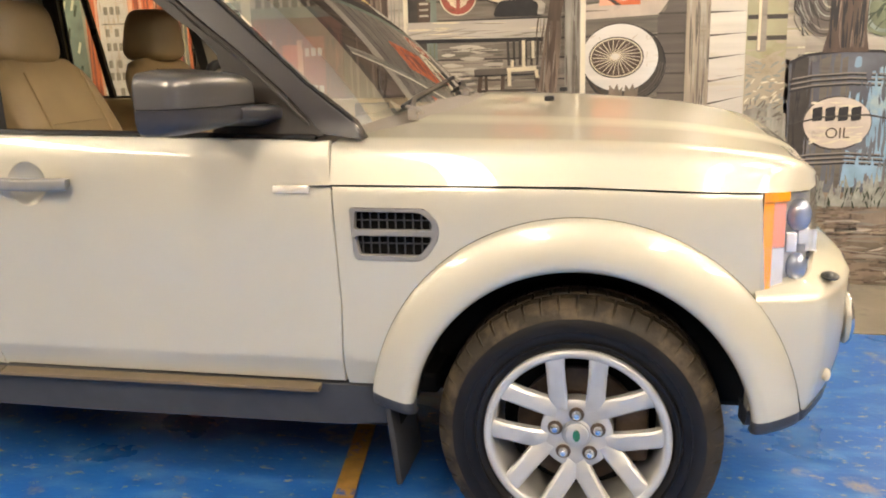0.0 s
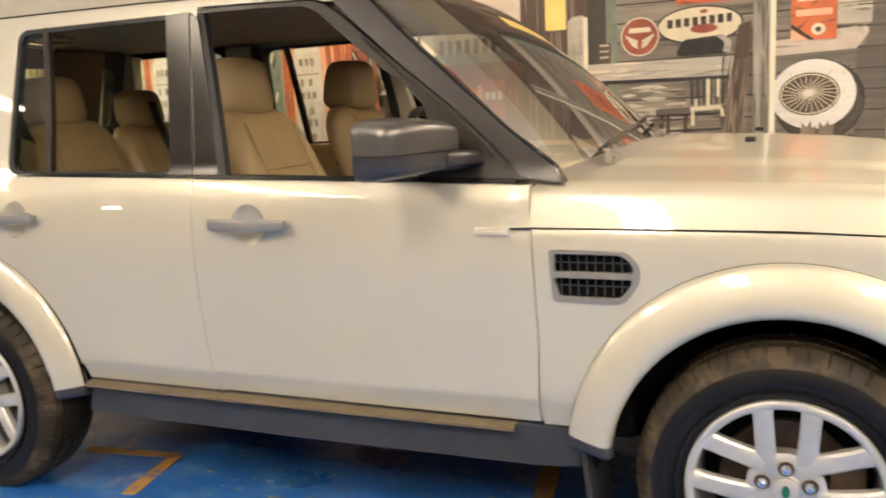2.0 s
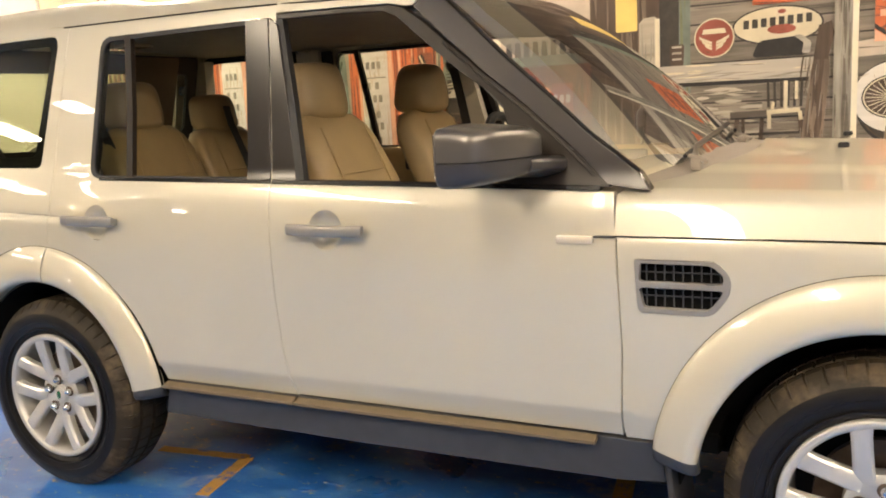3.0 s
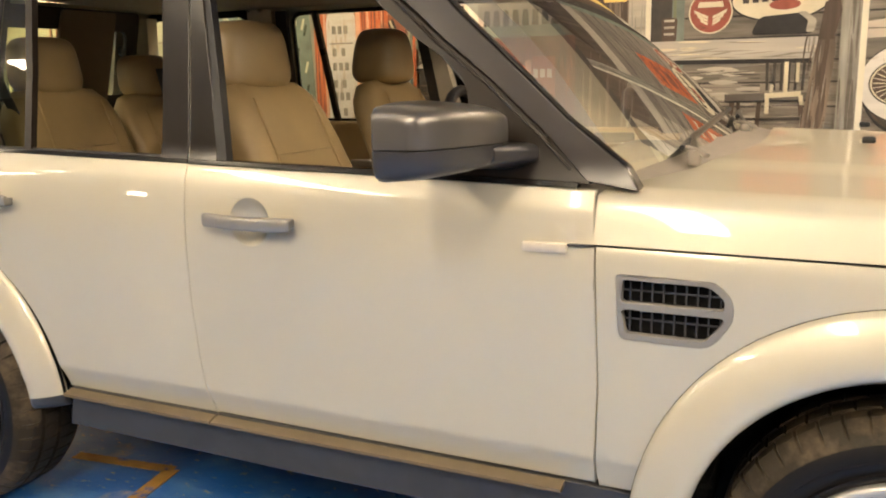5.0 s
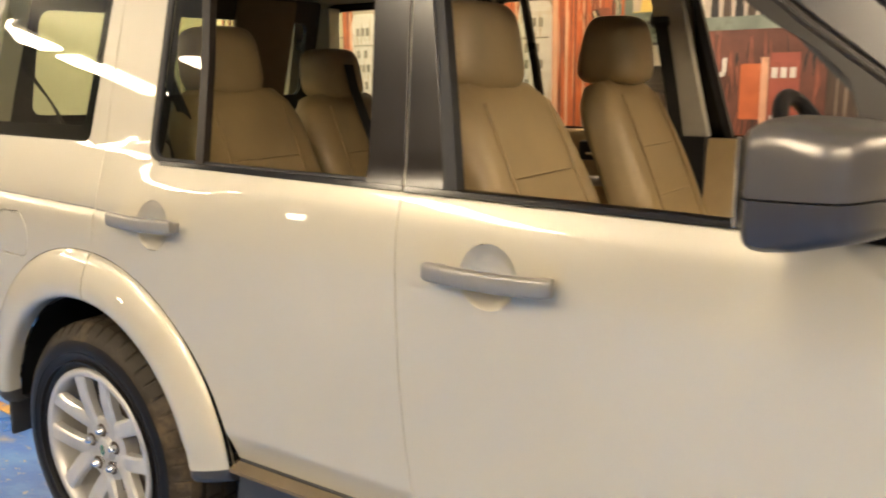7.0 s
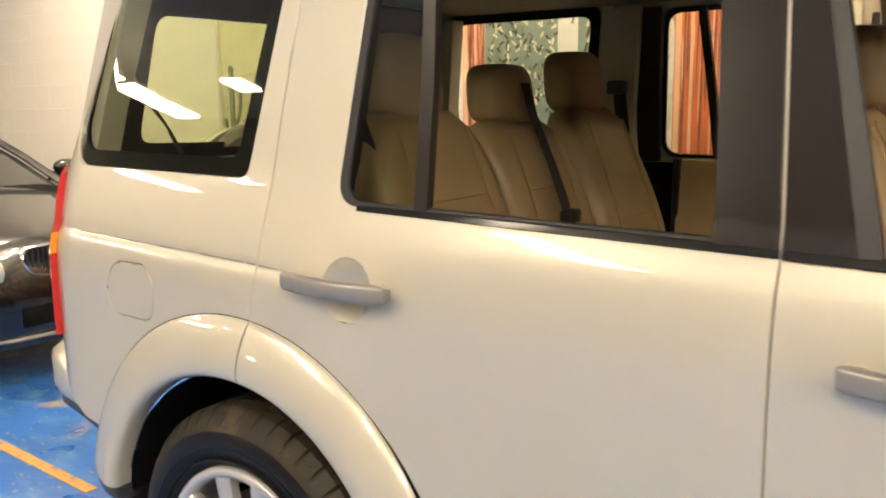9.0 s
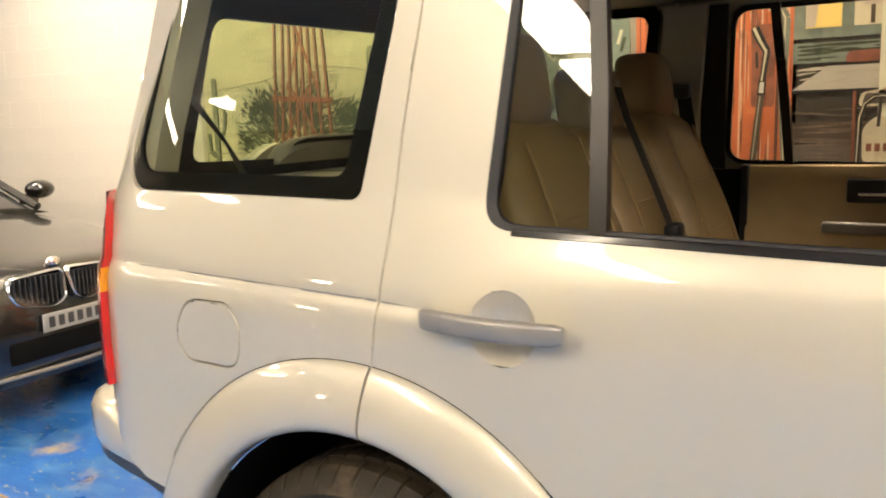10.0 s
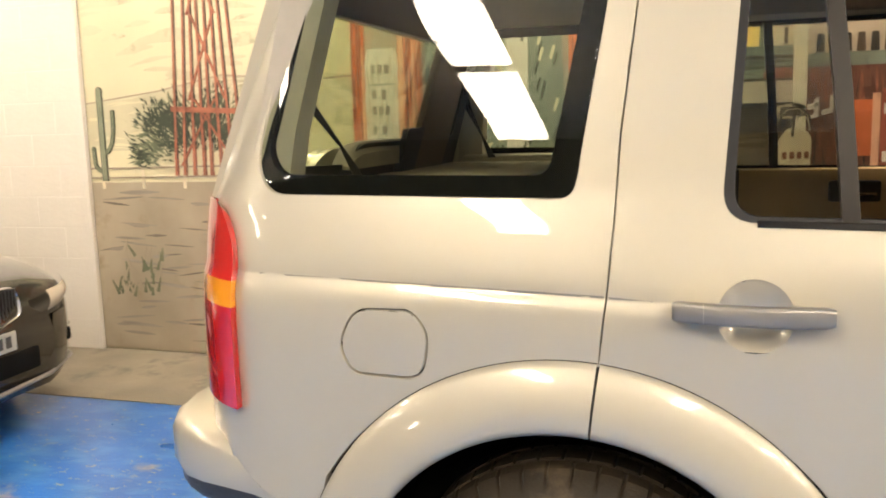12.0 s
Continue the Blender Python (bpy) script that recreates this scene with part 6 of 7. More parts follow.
M_CACTUS = sepia("pale_cactus_green", (0.27, 0.285, 0.17), 0.25, 14)
M_WINDOW = material("painted_lit_window", (0.85, 0.62, 0.20), 0.6, 0, 0, 0.15, 5)
M_STEEL = sepia("blue_grey_steel", (0.115, 0.115, 0.115), 0.35, 6, (0.23, 0.20, 0.17), 0.56, 4)
M_BLUE = sepia("flaked_blue", (0.24, 0.36, 0.42), 0.2, 9, (0.35, 0.42, 0.42), 0.55, 7)
M_STONE = sepia("brown_stone", (0.23, 0.175, 0.115), 0.3, 10, (0.12, 0.09, 0.06), 0.58, 6, 0.35)
M_GRASS = sepia("grey_grass", (0.30, 0.29, 0.22), 0.3, 25)
M_TAN = sepia("tan_crate", (0.56, 0.46, 0.33), 0.16, 7)
M_WALLPALE = sepia("faded_wall", (0.40, 0.34, 0.24), 0.2, 3, (0.30, 0.26, 0.18), 0.58, 3)

mural = base_empty("mural", (-1.5, WALL, 0), "sepia roadside garage mural painted flat on the wall", "mural")
mural["kind"] = "structure"


def paint(name, pts, mat, layer=1, label="", holes=()):
    y = WALL - 0.0016 * layer
    return plate(name, pts, y, mat, mural, 0.0016 * layer, label, holes)


def rect(x0, x1, z0, z1, sk=0.0):
    return [(x0, z0), (x1, z0 + sk), (x1, z1 + sk), (x0, z1)]


def stroke(name, x0, z0, x1, z1, w, mat, layer, w1=None):
    d = Vector((x1 - x0, z1 - z0)).normalized()
    n = Vector((-d.y, d.x)) * w / 2
    m = n * ((w1 or w) / w)
    return paint(name, [(x0 - n.x, z0 - n.y), (x1 - m.x, z1 - m.y), (x1 + m.x, z1 + m.y), (x0 + n.x, z0 + n.y)], mat, layer)


rnd = random.Random(4)


def boards(x0, x1, z0, z1, h, mat, layer=1, slope=0.0, line=0.010):
    z = z0
    while z < z1 - 0.01:
        hh = h * rnd.uniform(0.9, 1.1)
        top = min(z + hh, z1)
        paint("painted_board", [(x0, z + line), (x1, z + line + slope), (x1, top + slope), (x0, top)], mat, layer)
        z += hh


def brush(x0, x1, z0, z1, n, length, width, mat, layer, angle=0.0, spread=0.12, bow=0.0):
    """Loose tapering brush marks over one patch of the wall, as one skin of paint."""
    bm = bmesh.new()
    y = WALL - 0.0016 * layer
    for _ in range(n):
        a = angle + rnd.uniform(-spread, spread)
        ln, w = length * rnd.uniform(0.45, 1.3), width * rnd.uniform(0.5, 1.3)
        cx, cz = rnd.uniform(x0, x1), rnd.uniform(z0, z1)
        d, q = Vector((math.cos(a), math.sin(a))), Vector((-math.sin(a), math.cos(a)))
        ups, downs = [], []
        for k in range(5):
            t = k / 4 - 0.5
            h = w * 0.5 * math.sin(math.pi * (0.08 + 0.84 * k / 4)) * rnd.uniform(0.7, 1.2)
            c = Vector((cx, cz)) + d * (ln * t) + q * (bow * ln * (0.25 - t * t))
            px, pz = min(x1, max(x0, c.x)), min(z1, max(z0, c.y))
            ups.append((px + q.x * h, pz + q.y * h))
            downs.append((px - q.x * h, pz - q.y * h))
        loop = downs + ups[::-1]
        y -= 1e-5
        try:
            f = bm.faces.new([bm.verts.new((px, y, pz)) for px, pz in loop])
        except ValueError:
            continue
        f.normal_update()
        if f.normal.y > 0:
            f.normal_flip()
    return part("painted_brushwork", bm, mat, mural, smooth=False)


# porch wall and dark ground behind everything
paint("painted_backing", rect(-2.62, 0.80, 0.02, 3.2), M_LINE, 1)
boards(-1.02, 0.46, 0.30, 3.1, 0.118, M_BOARD, 2)
paint("painted_light_patch", [(-0.12, 1.56), (0.30, 1.575), (0.36, 1.66), (0.34, 1.70), (-0.12, 1.64)], M_TAN, 3)
boards(0.20, 0.40, 1.70, 2.6, 0.105, M_BOARD_L, 3)
brush(-1.0, 0.45, 0.95, 2.6, 120, 0.36, 0.009, M_GRAIN_D, 2.5, 0.0, 0.03)
brush(-1.0, 0.45, 0.95, 2.6, 60, 0.30, 0.007, M_GRAIN_L, 2.6, 0.0, 0.03)
brush(-0.95, -0.35, 1.02, 1.48, 30, 0.18, 0.022, M_GRAIN_L, 2.8, 0.0, 0.05)
# the porch's own painted shade on the boards beside the corner post
paint("painted_shade", [(0.30, 0.95), (0.455, 0.95), (0.455, 2.45), (0.375, 2.45), (0.370, 1.72), (0.340, 1.60), (0.295, 1.56)], M_SHADE, 3.4)
for k in range(13):
    stroke("painted_joint", 0.30, 1.02 + 0.112 * k, 0.455, 1.018 + 0.112 * k, 0.008, M_LINE, 3.7)
brush(0.20, 0.40, 1.70, 2.5, 24, 0.12, 0.014, M_BOARD, 3.5, 0.0, 0.03)
# lit door with window, columns
paint("painted_door", rect(-1.62, -1.18, 0.3, 3.1), M_BROWN, 3)
paint("painted_window", rounded([(-1.44, 1.80), (-1.31, 1.80), (-1.31, 2.35), (-1.44, 2.35)], 0.01), M_WINDOW, 4)
paint("painted_column", rect(-1.065, -1.00, 0.4, 3.1), M_TEAL, 4)
paint("painted_lantern", rounded([(-1.115, 1.575), (-1.04, 1.575), (-1.035, 1.70), (-1.12, 1.70)], 0.015), M_BROWN, 5)
for zz in (1.61, 1.645, 1.68):
    paint("painted_bar", rect(-1.105, -1.05, zz, zz + 0.012), M_BOARD_L, 6)
paint("painted_post", [(-1.30, 0.3), (-1.18, 0.3), (-1.18, 1.85), (-1.205, 1.875), (-1.27, 1.87), (-1.30, 1.84)], M_BOARD_L, 5)
paint("painted_post", rect(-1.205, -1.178, 0.3, 1.86), M_CREAM, 6)
# shelf beam
paint("painted_beam", [(-1.19, 1.478), (-0.36, 1.470), (-0.32, 1.520), (-0.33, 1.578), (-1.19, 1.578)], M_BEAM, 6, "pale painted shelf beam")
paint("painted_shadow", [(-1.19, 1.455), (-0.36, 1.448), (-0.36, 1.472), (-1.19, 1.480)], M_BLACK, 5)
paint("painted_bag", rounded([(-0.66, 1.595), (-0.36, 1.592), (-0.345, 1.66), (-0.40, 1.70), (-0.62, 1.685)], 0.03), M_BLACK, 8)
paint("painted_bag_edge", rounded([(-0.395, 1.60), (-0.355, 1.60), (-0.345, 1.66), (-0.40, 1.705), (-0.44, 1.70), (-0.385, 1.66)], 0.015), M_BOARD_L, 9)
brush(-1.18, -0.34, 1.480, 1.572, 12, 0.22, 0.008, M_GRAIN_L, 6.4, 0.05, 0.10)
brush(-1.18, -0.34, 1.480, 1.572, 10, 0.16, 0.012, M_SIGN, 6.5, 0.0, 0.05)
brush(-1.62, -1.20, 0.9, 2.9, 50, 0.50, 0.018, M_TRUNK, 3.4, 1.5708, 0.02)
brush(-1.295, -1.21, 0.9, 1.84, 20, 0.30, 0.012, M_POST, 6.3, 1.5708, 0.02)
brush(-1.06, -1.005, 0.9, 3.0, 20, 0.40, 0.012, M_GREEN, 4.4, 1.5708, 0.02)
# signs: round red, oval cream, posters
paint("painted_round_sign", circle(-0.865, 1.722, 0.112, 36), M_RED, 6, "round red sign with a pale winged shape")
paint("painted_sign_ring", circle(-0.865, 1.722, 0.112, 36), M_SIGN, 7, "", [circle(-0.865, 1.722, 0.105, 36)[::-1]])
paint("painted_bar", rounded([(-0.932, 1.746), (-0.798, 1.746), (-0.805, 1.774), (-0.925, 1.774)], 0.004), M_SIGN, 7)
for sg in (-1, 1):
    for k in range(3):
        paint("painted_wing", [(-0.865 + sg * 0.012, 1.70 - 0.017 * k), (-0.865 + sg * (0.085 - 0.016 * k), 1.735 - 0.022 * k), (-0.865 + sg * (0.080 - 0.016 * k), 1.717 - 0.022 * k), (-0.865 + sg * 0.012, 1.687 - 0.017 * k)], M_SIGN, 7)
paint("painted_oval_sign", circle(-0.525, 1.765, 0.240, 44, 0.107), M_LINE, 6, "cream oval sign with a dark border")
paint("painted_oval_face", circle(-0.525, 1.765, 0.230, 44, 0.098), M_SIGN, 7)
paint("painted_emblem", circle(-0.50, 1.742, 0.075, 24, 0.026), M_RED, 8)
paint("painted_emblem", circle(-0.50, 1.838, 0.022, 18, 0.012), M_RED, 8)
for k in range(8):
    paint("painted_bar", rect(-0.704 + k * 0.047, -0.704 + k * 0.047 + 0.030, 1.755 + 0.002 * k, 1.803 + 0.002 * k), M_LINE, 8)
paint("painted_poster", rect(-0.655, -0.315, 1.885, 2.25, 0.0), M_ORANGE, 6)
paint("painted_poster", rect(-0.035, 0.197, 1.635, 2.25), M_ORANGE, 6, "orange poster")
paint("painted_band", [(-0.035, 1.705), (-0.035, 1.73), (0.09, 1.635), (0.06, 1.635)], M_LINE, 7)
paint("painted_band", [(-0.035, 1.635), (-0.035, 1.70), (0.055, 1.635)], M_SALMON, 7)
paint("painted_disc", circle(0.105, 1.69, 0.036, 24, 0.032), M_SIGN, 7)
paint("painted_disc", circle(0.105, 1.69, 0.014, 16), M_LINE, 8)
paint("painted_bar", rect(-0.01, 0.175, 1.765, 1.80), M_SALMON, 7)
for x0_, x1_, z0_, z1_ in ((-0.62, -0.35, 1.93, 1.955), (-0.58, -0.39, 1.99, 2.07), (-0.615, -0.355, 2.12, 2.15)):
    paint("painted_bar", rect(x0_, x1_, z0_, z1_), M_RUST, 7)
brush(-0.655, -0.315, 1.885, 2.25, 40, 0.10, 0.014, M_RUST, 7.3, 0.2, 0.5)
for k, (x0_, x1_, z0_, z1_) in enumerate(((0.00, 0.17, 1.845, 1.868), (-0.01, 0.175, 1.89, 1.905), (0.03, 0.13, 1.94, 2.05), (-0.01, 0.17, 2.09, 2.11), (0.0, 0.16, 2.15, 2.17))):
    paint("painted_bar", rect(x0_, x1_, z0_, z1_), (M_SIGN, M_SALMON, M_SIGN, M_RUST, M_SIGN)[k], 7)
brush(-0.035, 0.197, 1.70, 2.25, 34, 0.09, 0.012, M_RUST, 6.5, 0.3, 0.6)
brush(-0.945, -0.785, 1.64, 1.80, 16, 0.05, 0.008, M_RUST, 6.5, 0.2, 0.8)
# the upper storey of the porch: eaves board, hung tins, dark soffit
paint("painted_eaves", rect(-1.02, 0.46, 2.62, 2.74), M_BOARD_L, 6)
paint("painted_soffit", rect(-1.62, 0.46, 2.74, 3.10), M_BROWN, 6)
# rocking chairs under the beam
for k in range(7):
    stroke("painted_chair_rail", -0.565 + k * 0.034, 1.31, -0.570 + k * 0.036, 1.455, 0.014, M_LINE, 6)
stroke("painted_chair_seat", -0.775, 1.272, -0.34, 1.280, 0.040, M_SHADE, 7)
stroke("painted_chair_edge", -0.775, 1.252, -0.34, 1.258, 0.010, M_BLACK, 7.4)
for xa_, xb_, za_, wd in ((-0.735, -0.765, 1.26, 0.026), (-0.705, -0.70, 1.26, 0.018), (-0.60, -0.615, 1.26, 0.022), (-0.40, -0.375, 1.26, 0.024)):
    stroke("painted_chair_leg", xa_, za_, xb_, 1.0, wd, M_BROWN, 6)
stroke("painted_chair_rung", -0.75, 1.16, -0.39, 1.165, 0.015, M_LINE, 6)
for a in ((-0.575, 1.283, -0.40, 1.292, 0.026), (-0.475, 1.30, -0.475, 1.455, 0.020), (-0.395, 1.235, -0.400, 1.285, 0.020), (-0.562, 1.19, -0.562, 1.275, 0.020), (-0.42, 1.35, -0.42, 1.45, 0.016), (-0.545, 1.30, -0.54, 1.34, 0.016)):
    stroke("painted_highlight", *a, M_SIGN, 8)
brush(-0.98, -0.60, 1.04, 1.44, 26, 0.16, 0.030, M_BOARD_L, 3.2, 0.0, 0.05)
brush(-0.98, -0.60, 1.04, 1.44, 16, 0.14, 0.010, M_SHADE, 3.4, 0.0, 0.05)
# leaning log, posts
paint("painted_log", [(-0.42, 0.9), (-0.30, 0.9), (-0.250, 1.52), (-0.26, 1.60), (-0.33, 1.58), (-0.35, 1.48)], M_TRUNK, 8, "rough leaning timber")
paint("painted_log", [(-0.335, 1.56), (-0.262, 1.56), (-0.230, 1.70), (-0.245, 1.765), (-0.310, 1.745)], M_BROWN, 9)
paint("painted_post", rect(-0.232, -0.140, 0.3, 3.1), M_POST, 9, "weathered grey porch post")
paint("painted_post_edge", rect(-0.142, -0.112, 0.3, 3.1), M_CREAM, 10)
brush(-0.40, -0.285, 0.95, 1.58, 34, 0.22, 0.012, M_BROWN, 8.4, 1.48, 0.05)
brush(-0.40, -0.285, 0.95, 1.58, 12, 0.16, 0.008, M_GRAIN_L, 8.5, 1.48, 0.05)
brush(-0.230, -0.145, 0.9, 3.0, 40, 0.30, 0.012, M_GRAIN_D, 9.4, 1.5708, 0.02)
brush(-0.230, -0.145, 0.9, 3.0, 16, 0.24, 0.010, M_GRAIN_L, 9.5, 1.5708, 0.02)
# whitewall tyre
paint("painted_tyre_side", circle(0.116, 1.298, 0.232, 44, 0.226), M_BLACK, 5, "black tyre shoulder")
for k in range(3):
    paint("painted_groove", circle(0.100 + 0.010 * k, 1.306, 0.214 + 0.002 * k, 44, 0.212), M_BROWN if k % 2 else M_LINE, 6 + 0.2 * k)
paint("painted_tyre_edge", circle(0.086, 1.336, 0.226, 44, 0.200), M_LINE, 7)
paint("painted_white_wall", circle(0.085, 1.338, 0.219, 48, 0.192), M_WHITE, 8, "broad white tyre wall")
for k in range(5):
    r_ = 0.205 + 0.007 * k
    pts_ = [(0.112 + 0.006 * k + r_ * math.cos(a), 1.312 - 0.004 * k + r_ * 0.97 * math.sin(a)) for a in [radians(-95 + 95 * q / 14) for q in range(15)]]
    for (xa_, za_), (xb_, zb_) in zip(pts_, pts_[1:]):
        stroke("painted_groove", xa_, za_, xb_, zb_, 0.003, M_SHADE, 7.2)
paint("painted_rim_edge", circle(0.066, 1.340, 0.157, 40, 0.118), M_LINE, 9)
paint("painted_rim", circle(0.066, 1.340, 0.150, 40, 0.111), M_SIGN, 10)
paint("painted_rim_dark", circle(0.066, 1.340, 0.142, 40, 0.104), M_BROWN, 11)
for k in range(26):
    a = 2 * math.pi * k / 26
    stroke("painted_spoke", 0.060 + 0.018 * math.cos(a + 0.8), 1.346 + 0.014 * math.sin(a + 0.8), 0.066 + 0.138 * math.cos(a), 1.340 + 0.100 * math.sin(a), 0.0042, M_SIGN if k % 2 else M_TAN, 12 + 0.3 * (k % 3))
brush(-0.10, 0.27, 1.20, 1.50, 14, 0.05, 0.006, M_TAN, 8.5, 1.0, 0.8)
paint("painted_hub", circle(0.060, 1.346, 0.024, 24, 0.017), M_WHITE, 13)
for dx in (0.0, 0.09):
    paint("painted_weed", [(0.02 + dx, 1.08), (0.10 + dx, 1.08), (0.105 + dx, 1.17), (0.085 + dx, 1.15), (0.075 + dx, 1.19), (0.055 + dx, 1.155), (0.03 + dx, 1.185)], M_STONE, 13)
# corner post, white weatherboards, fence
paint("painted_post", rect(0.455, 0.585, 0.3, 3.1), M_POST_B, 9, "tan corner post")
paint("painted_board_gap", rect(0.585, 0.782, 0.3, 3.1), M_LINE, 4)
z = 0.55
while z < 3.0:
    sl = 0.05 * (1.52 - z) * -1.6
    paint("painted_board", [(0.587, z + 0.008), (0.782, z + 0.008 - sl), (0.782, z + 0.125 - sl), (0.587, z + 0.125)], M_CLAP, 5)
    z += 0.128
brush(0.46, 0.58, 0.9, 3.0, 40, 0.30, 0.010, M_GRAIN_D, 9.3, 1.5708, 0.02)
brush(0.46, 0.58, 0.9, 3.0, 30, 0.30, 0.012, M_BOARD_L, 9.4, 1.5708, 0.02)
brush(0.59, 0.775, 0.9, 2.6, 14, 0.12, 0.006, M_TAN, 5.5, 0.04, 0.05)
paint("painted_meadow", rect(0.782, 2.2, 0.55, 3.1), M_HILL, 2)
brush(0.79, 1.02, 1.15, 1.45, 26, 0.07, 0.022, M_PLAIN, 3.5, 0.0, 0.4)
paint("painted_meadow", rect(0.785, 1.06, 1.30, 3.0), sepia("olive_haze", (0.36, 0.325, 0.18), 0.15, 4, (0.30, 0.27, 0.15), 0.54, 3), 3)
for zz in (1.415, 1.530, 1.645, 1.76):
    paint("painted_rail", [(0.79, zz), (1.06, zz - 0.004), (1.06, zz + 0.022), (0.79, zz + 0.024)], M_LINE, 4)
paint("painted_post", rounded([(0.840, 1.35), (0.892, 1.35), (0.888, 1.742), (0.850, 1.750)], 0.014), M_GRAIN_L, 6, "grey fence post")
paint("painted_post_edge", rect(0.846, 0.860, 1.36, 1.74), M_SIGN, 7)
paint("painted_scrub", [(0.785, 0.55), (1.03, 0.55), (1.03, 1.30), (0.95, 1.33), (0.86, 1.31), (0.785, 1.34)], M_PLAIN, 5)
paint("painted_scrub", [(0.785, 0.55), (1.02, 0.55), (1.02, 1.00), (0.90, 1.06), (0.785, 1.02)], M_POST, 6)
boards(1.00, 1.10, 0.75, 2.3, 0.10, M_BOARD_L, 5)
brush(0.79, 1.0, 0.95, 1.30, 60, 0.05, 0.014, M_GRASS, 6.4, 0.3, 0.8)
brush(0.79, 1.0, 0.80, 1.10, 50, 0.05, 0.010, M_GRAIN_D, 6.5, 0.6, 0.9)
brush(0.79, 1.0, 1.05, 1.20, 16, 0.04, 0.012, M_SIGN, 6.6, 0.4, 0.7)
# oil drum
paint("painted_drum", [(1.03, 0.55), (1.60, 0.55), (1.62, 1.295), (1.50, 1.338), (1.30, 1.345), (1.12, 1.328), (1.02, 1.288)], M_STEEL, 7, "steel oil drum with flaked blue paint")
for p in ([(1.42, 0.60), (1.60, 0.62), (1.61, 1.20), (1.52, 1.26), (1.45, 1.22), (1.40, 1.0)], [(1.33, 0.58), (1.41, 0.58), (1.40, 0.76), (1.35, 0.80)], [(1.36, 1.25), (1.40, 1.25), (1.40, 1.31), (1.37, 1.31)]):
    paint("painted_blue_patch", rounded(p, 0.02), M_BLUE, 8)
for x0_, x1_, mt in ((1.035, 1.085, M_BLACK), (1.085, 1.12, M_LINE), (1.19, 1.225, M_GRAIN_D), (1.30, 1.325, M_GRAIN_D), (1.50, 1.515, M_STEEL), (1.575, 1.60, M_LINE)):
    paint("painted_drum_shade", [(x0_, 0.58), (x1_, 0.57), (x1_ + 0.004, 1.315), (x0_, 1.30)], mt, 7.5)
for zc_, off in ((1.205, 0.0), (1.178, 0.0), (1.150, 0.0), (0.760, 0.0), (0.735, 0.0), (0.71, 0.0)):
    paint("painted_rib", [(1.028, zc_ - 0.030), (1.15, zc_ - 0.006), (1.35, zc_ + 0.004), (1.61, zc_ - 0.012), (1.61, zc_ - 0.002), (1.35, zc_ + 0.014), (1.15, zc_ + 0.004), (1.028, zc_ - 0.020)], M_BLACK, 9)
    paint("painted_rib_light", [(1.04, zc_ - 0.014), (1.15, zc_ + 0.005), (1.35, zc_ + 0.015), (1.61, zc_ - 0.001), (1.61, zc_ + 0.006), (1.35, zc_ + 0.022), (1.15, zc_ + 0.012), (1.04, zc_ - 0.007)], M_GRAIN_L, 9)
paint("painted_rim_line", [(1.02, 1.278), (1.12, 1.318), (1.30, 1.335), (1.50, 1.328), (1.62, 1.283), (1.62, 1.298), (1.50, 1.343), (1.30, 1.351), (1.12, 1.334), (1.02, 1.294)], M_BLACK, 9)
paint("painted_logo_edge", circle(1.290, 0.945, 0.186, 40, 0.152), M_LINE, 9)
paint("painted_logo", circle(1.293, 0.947, 0.178, 40, 0.144), M_TAN, 10, "tan round emblem")
for k in range(4):
    paint("painted_bar", rounded([(1.160 + k * 0.068, 0.955), (1.160 + k * 0.068 + 0.052, 0.962), (1.160 + k * 0.068 + 0.052, 1.040), (1.160 + k * 0.068, 1.030)], 0.008), M_BLACK, 11)
paint("painted_line", [(1.03, 0.93), (1.20, 0.975), (1.45, 0.985), (1.60, 0.955), (1.60, 0.965), (1.45, 0.995), (1.20, 0.985), (1.03, 0.94)], M_LINE, 12)
# shading and flaking down the drum
brush(1.035, 1.14, 0.58, 1.33, 40, 0.22, 0.016, M_LINE, 7.7, 1.5708, 0.02)
brush(1.15, 1.36, 0.60, 1.33, 40, 0.18, 0.014, M_GRAIN_D, 8.4, 1.5708, 0.03)
brush(1.40, 1.60, 0.58, 1.30, 50, 0.15, 0.022, M_STEEL, 9.2, 1.5708, 0.04)
brush(1.34, 1.60, 0.60, 1.22, 40, 0.12, 0.018, M_BLUE, 9.3, 1.5708, 0.05)
brush(1.15, 1.43, 0.83, 1.06, 30, 0.10, 0.012, M_SIGN, 10.3, 0.1, 0.2)
txt = bpy.data.curves.new("painted_word", "FONT")
txt.body, txt.size, txt.extrude, txt.align_x = "OIL", 0.085, 0.001, "CENTER"
txt.materials.append(M_BROWN)
word = new("painted_word", txt)
word.matrix_basis = pose(1.297, WALL - 0.0215, 0.862, 90, 0, 0)
adopt(word, mural)
# cactus stump above the drum, grass and stones below
boards(1.10, 1.72, 1.33, 2.3, 0.10, M_BOARD_L, 4)
paint("painted_hung_tyre", circle(1.195, 1.735, 0.172, 44, 0.315), M_SHADE, 7.6, "worn tyre hung on a trunk")
for k in range(7):
    ra, rb = 0.165 - 0.017 * k, 0.305 - 0.024 * k
    paint("painted_tyre_groove", circle(1.197 + 0.003 * k, 1.737, ra, 40, rb), (M_LINE, M_GRAIN_L, M_SHADE, M_LINE, M_GRASS, M_LINE, M_BOARD_L)[k], 7.8 + 0.2 * k, "", [circle(1.197 + 0.003 * k, 1.737, ra - 0.006, 40, rb - 0.007)[::-1]])
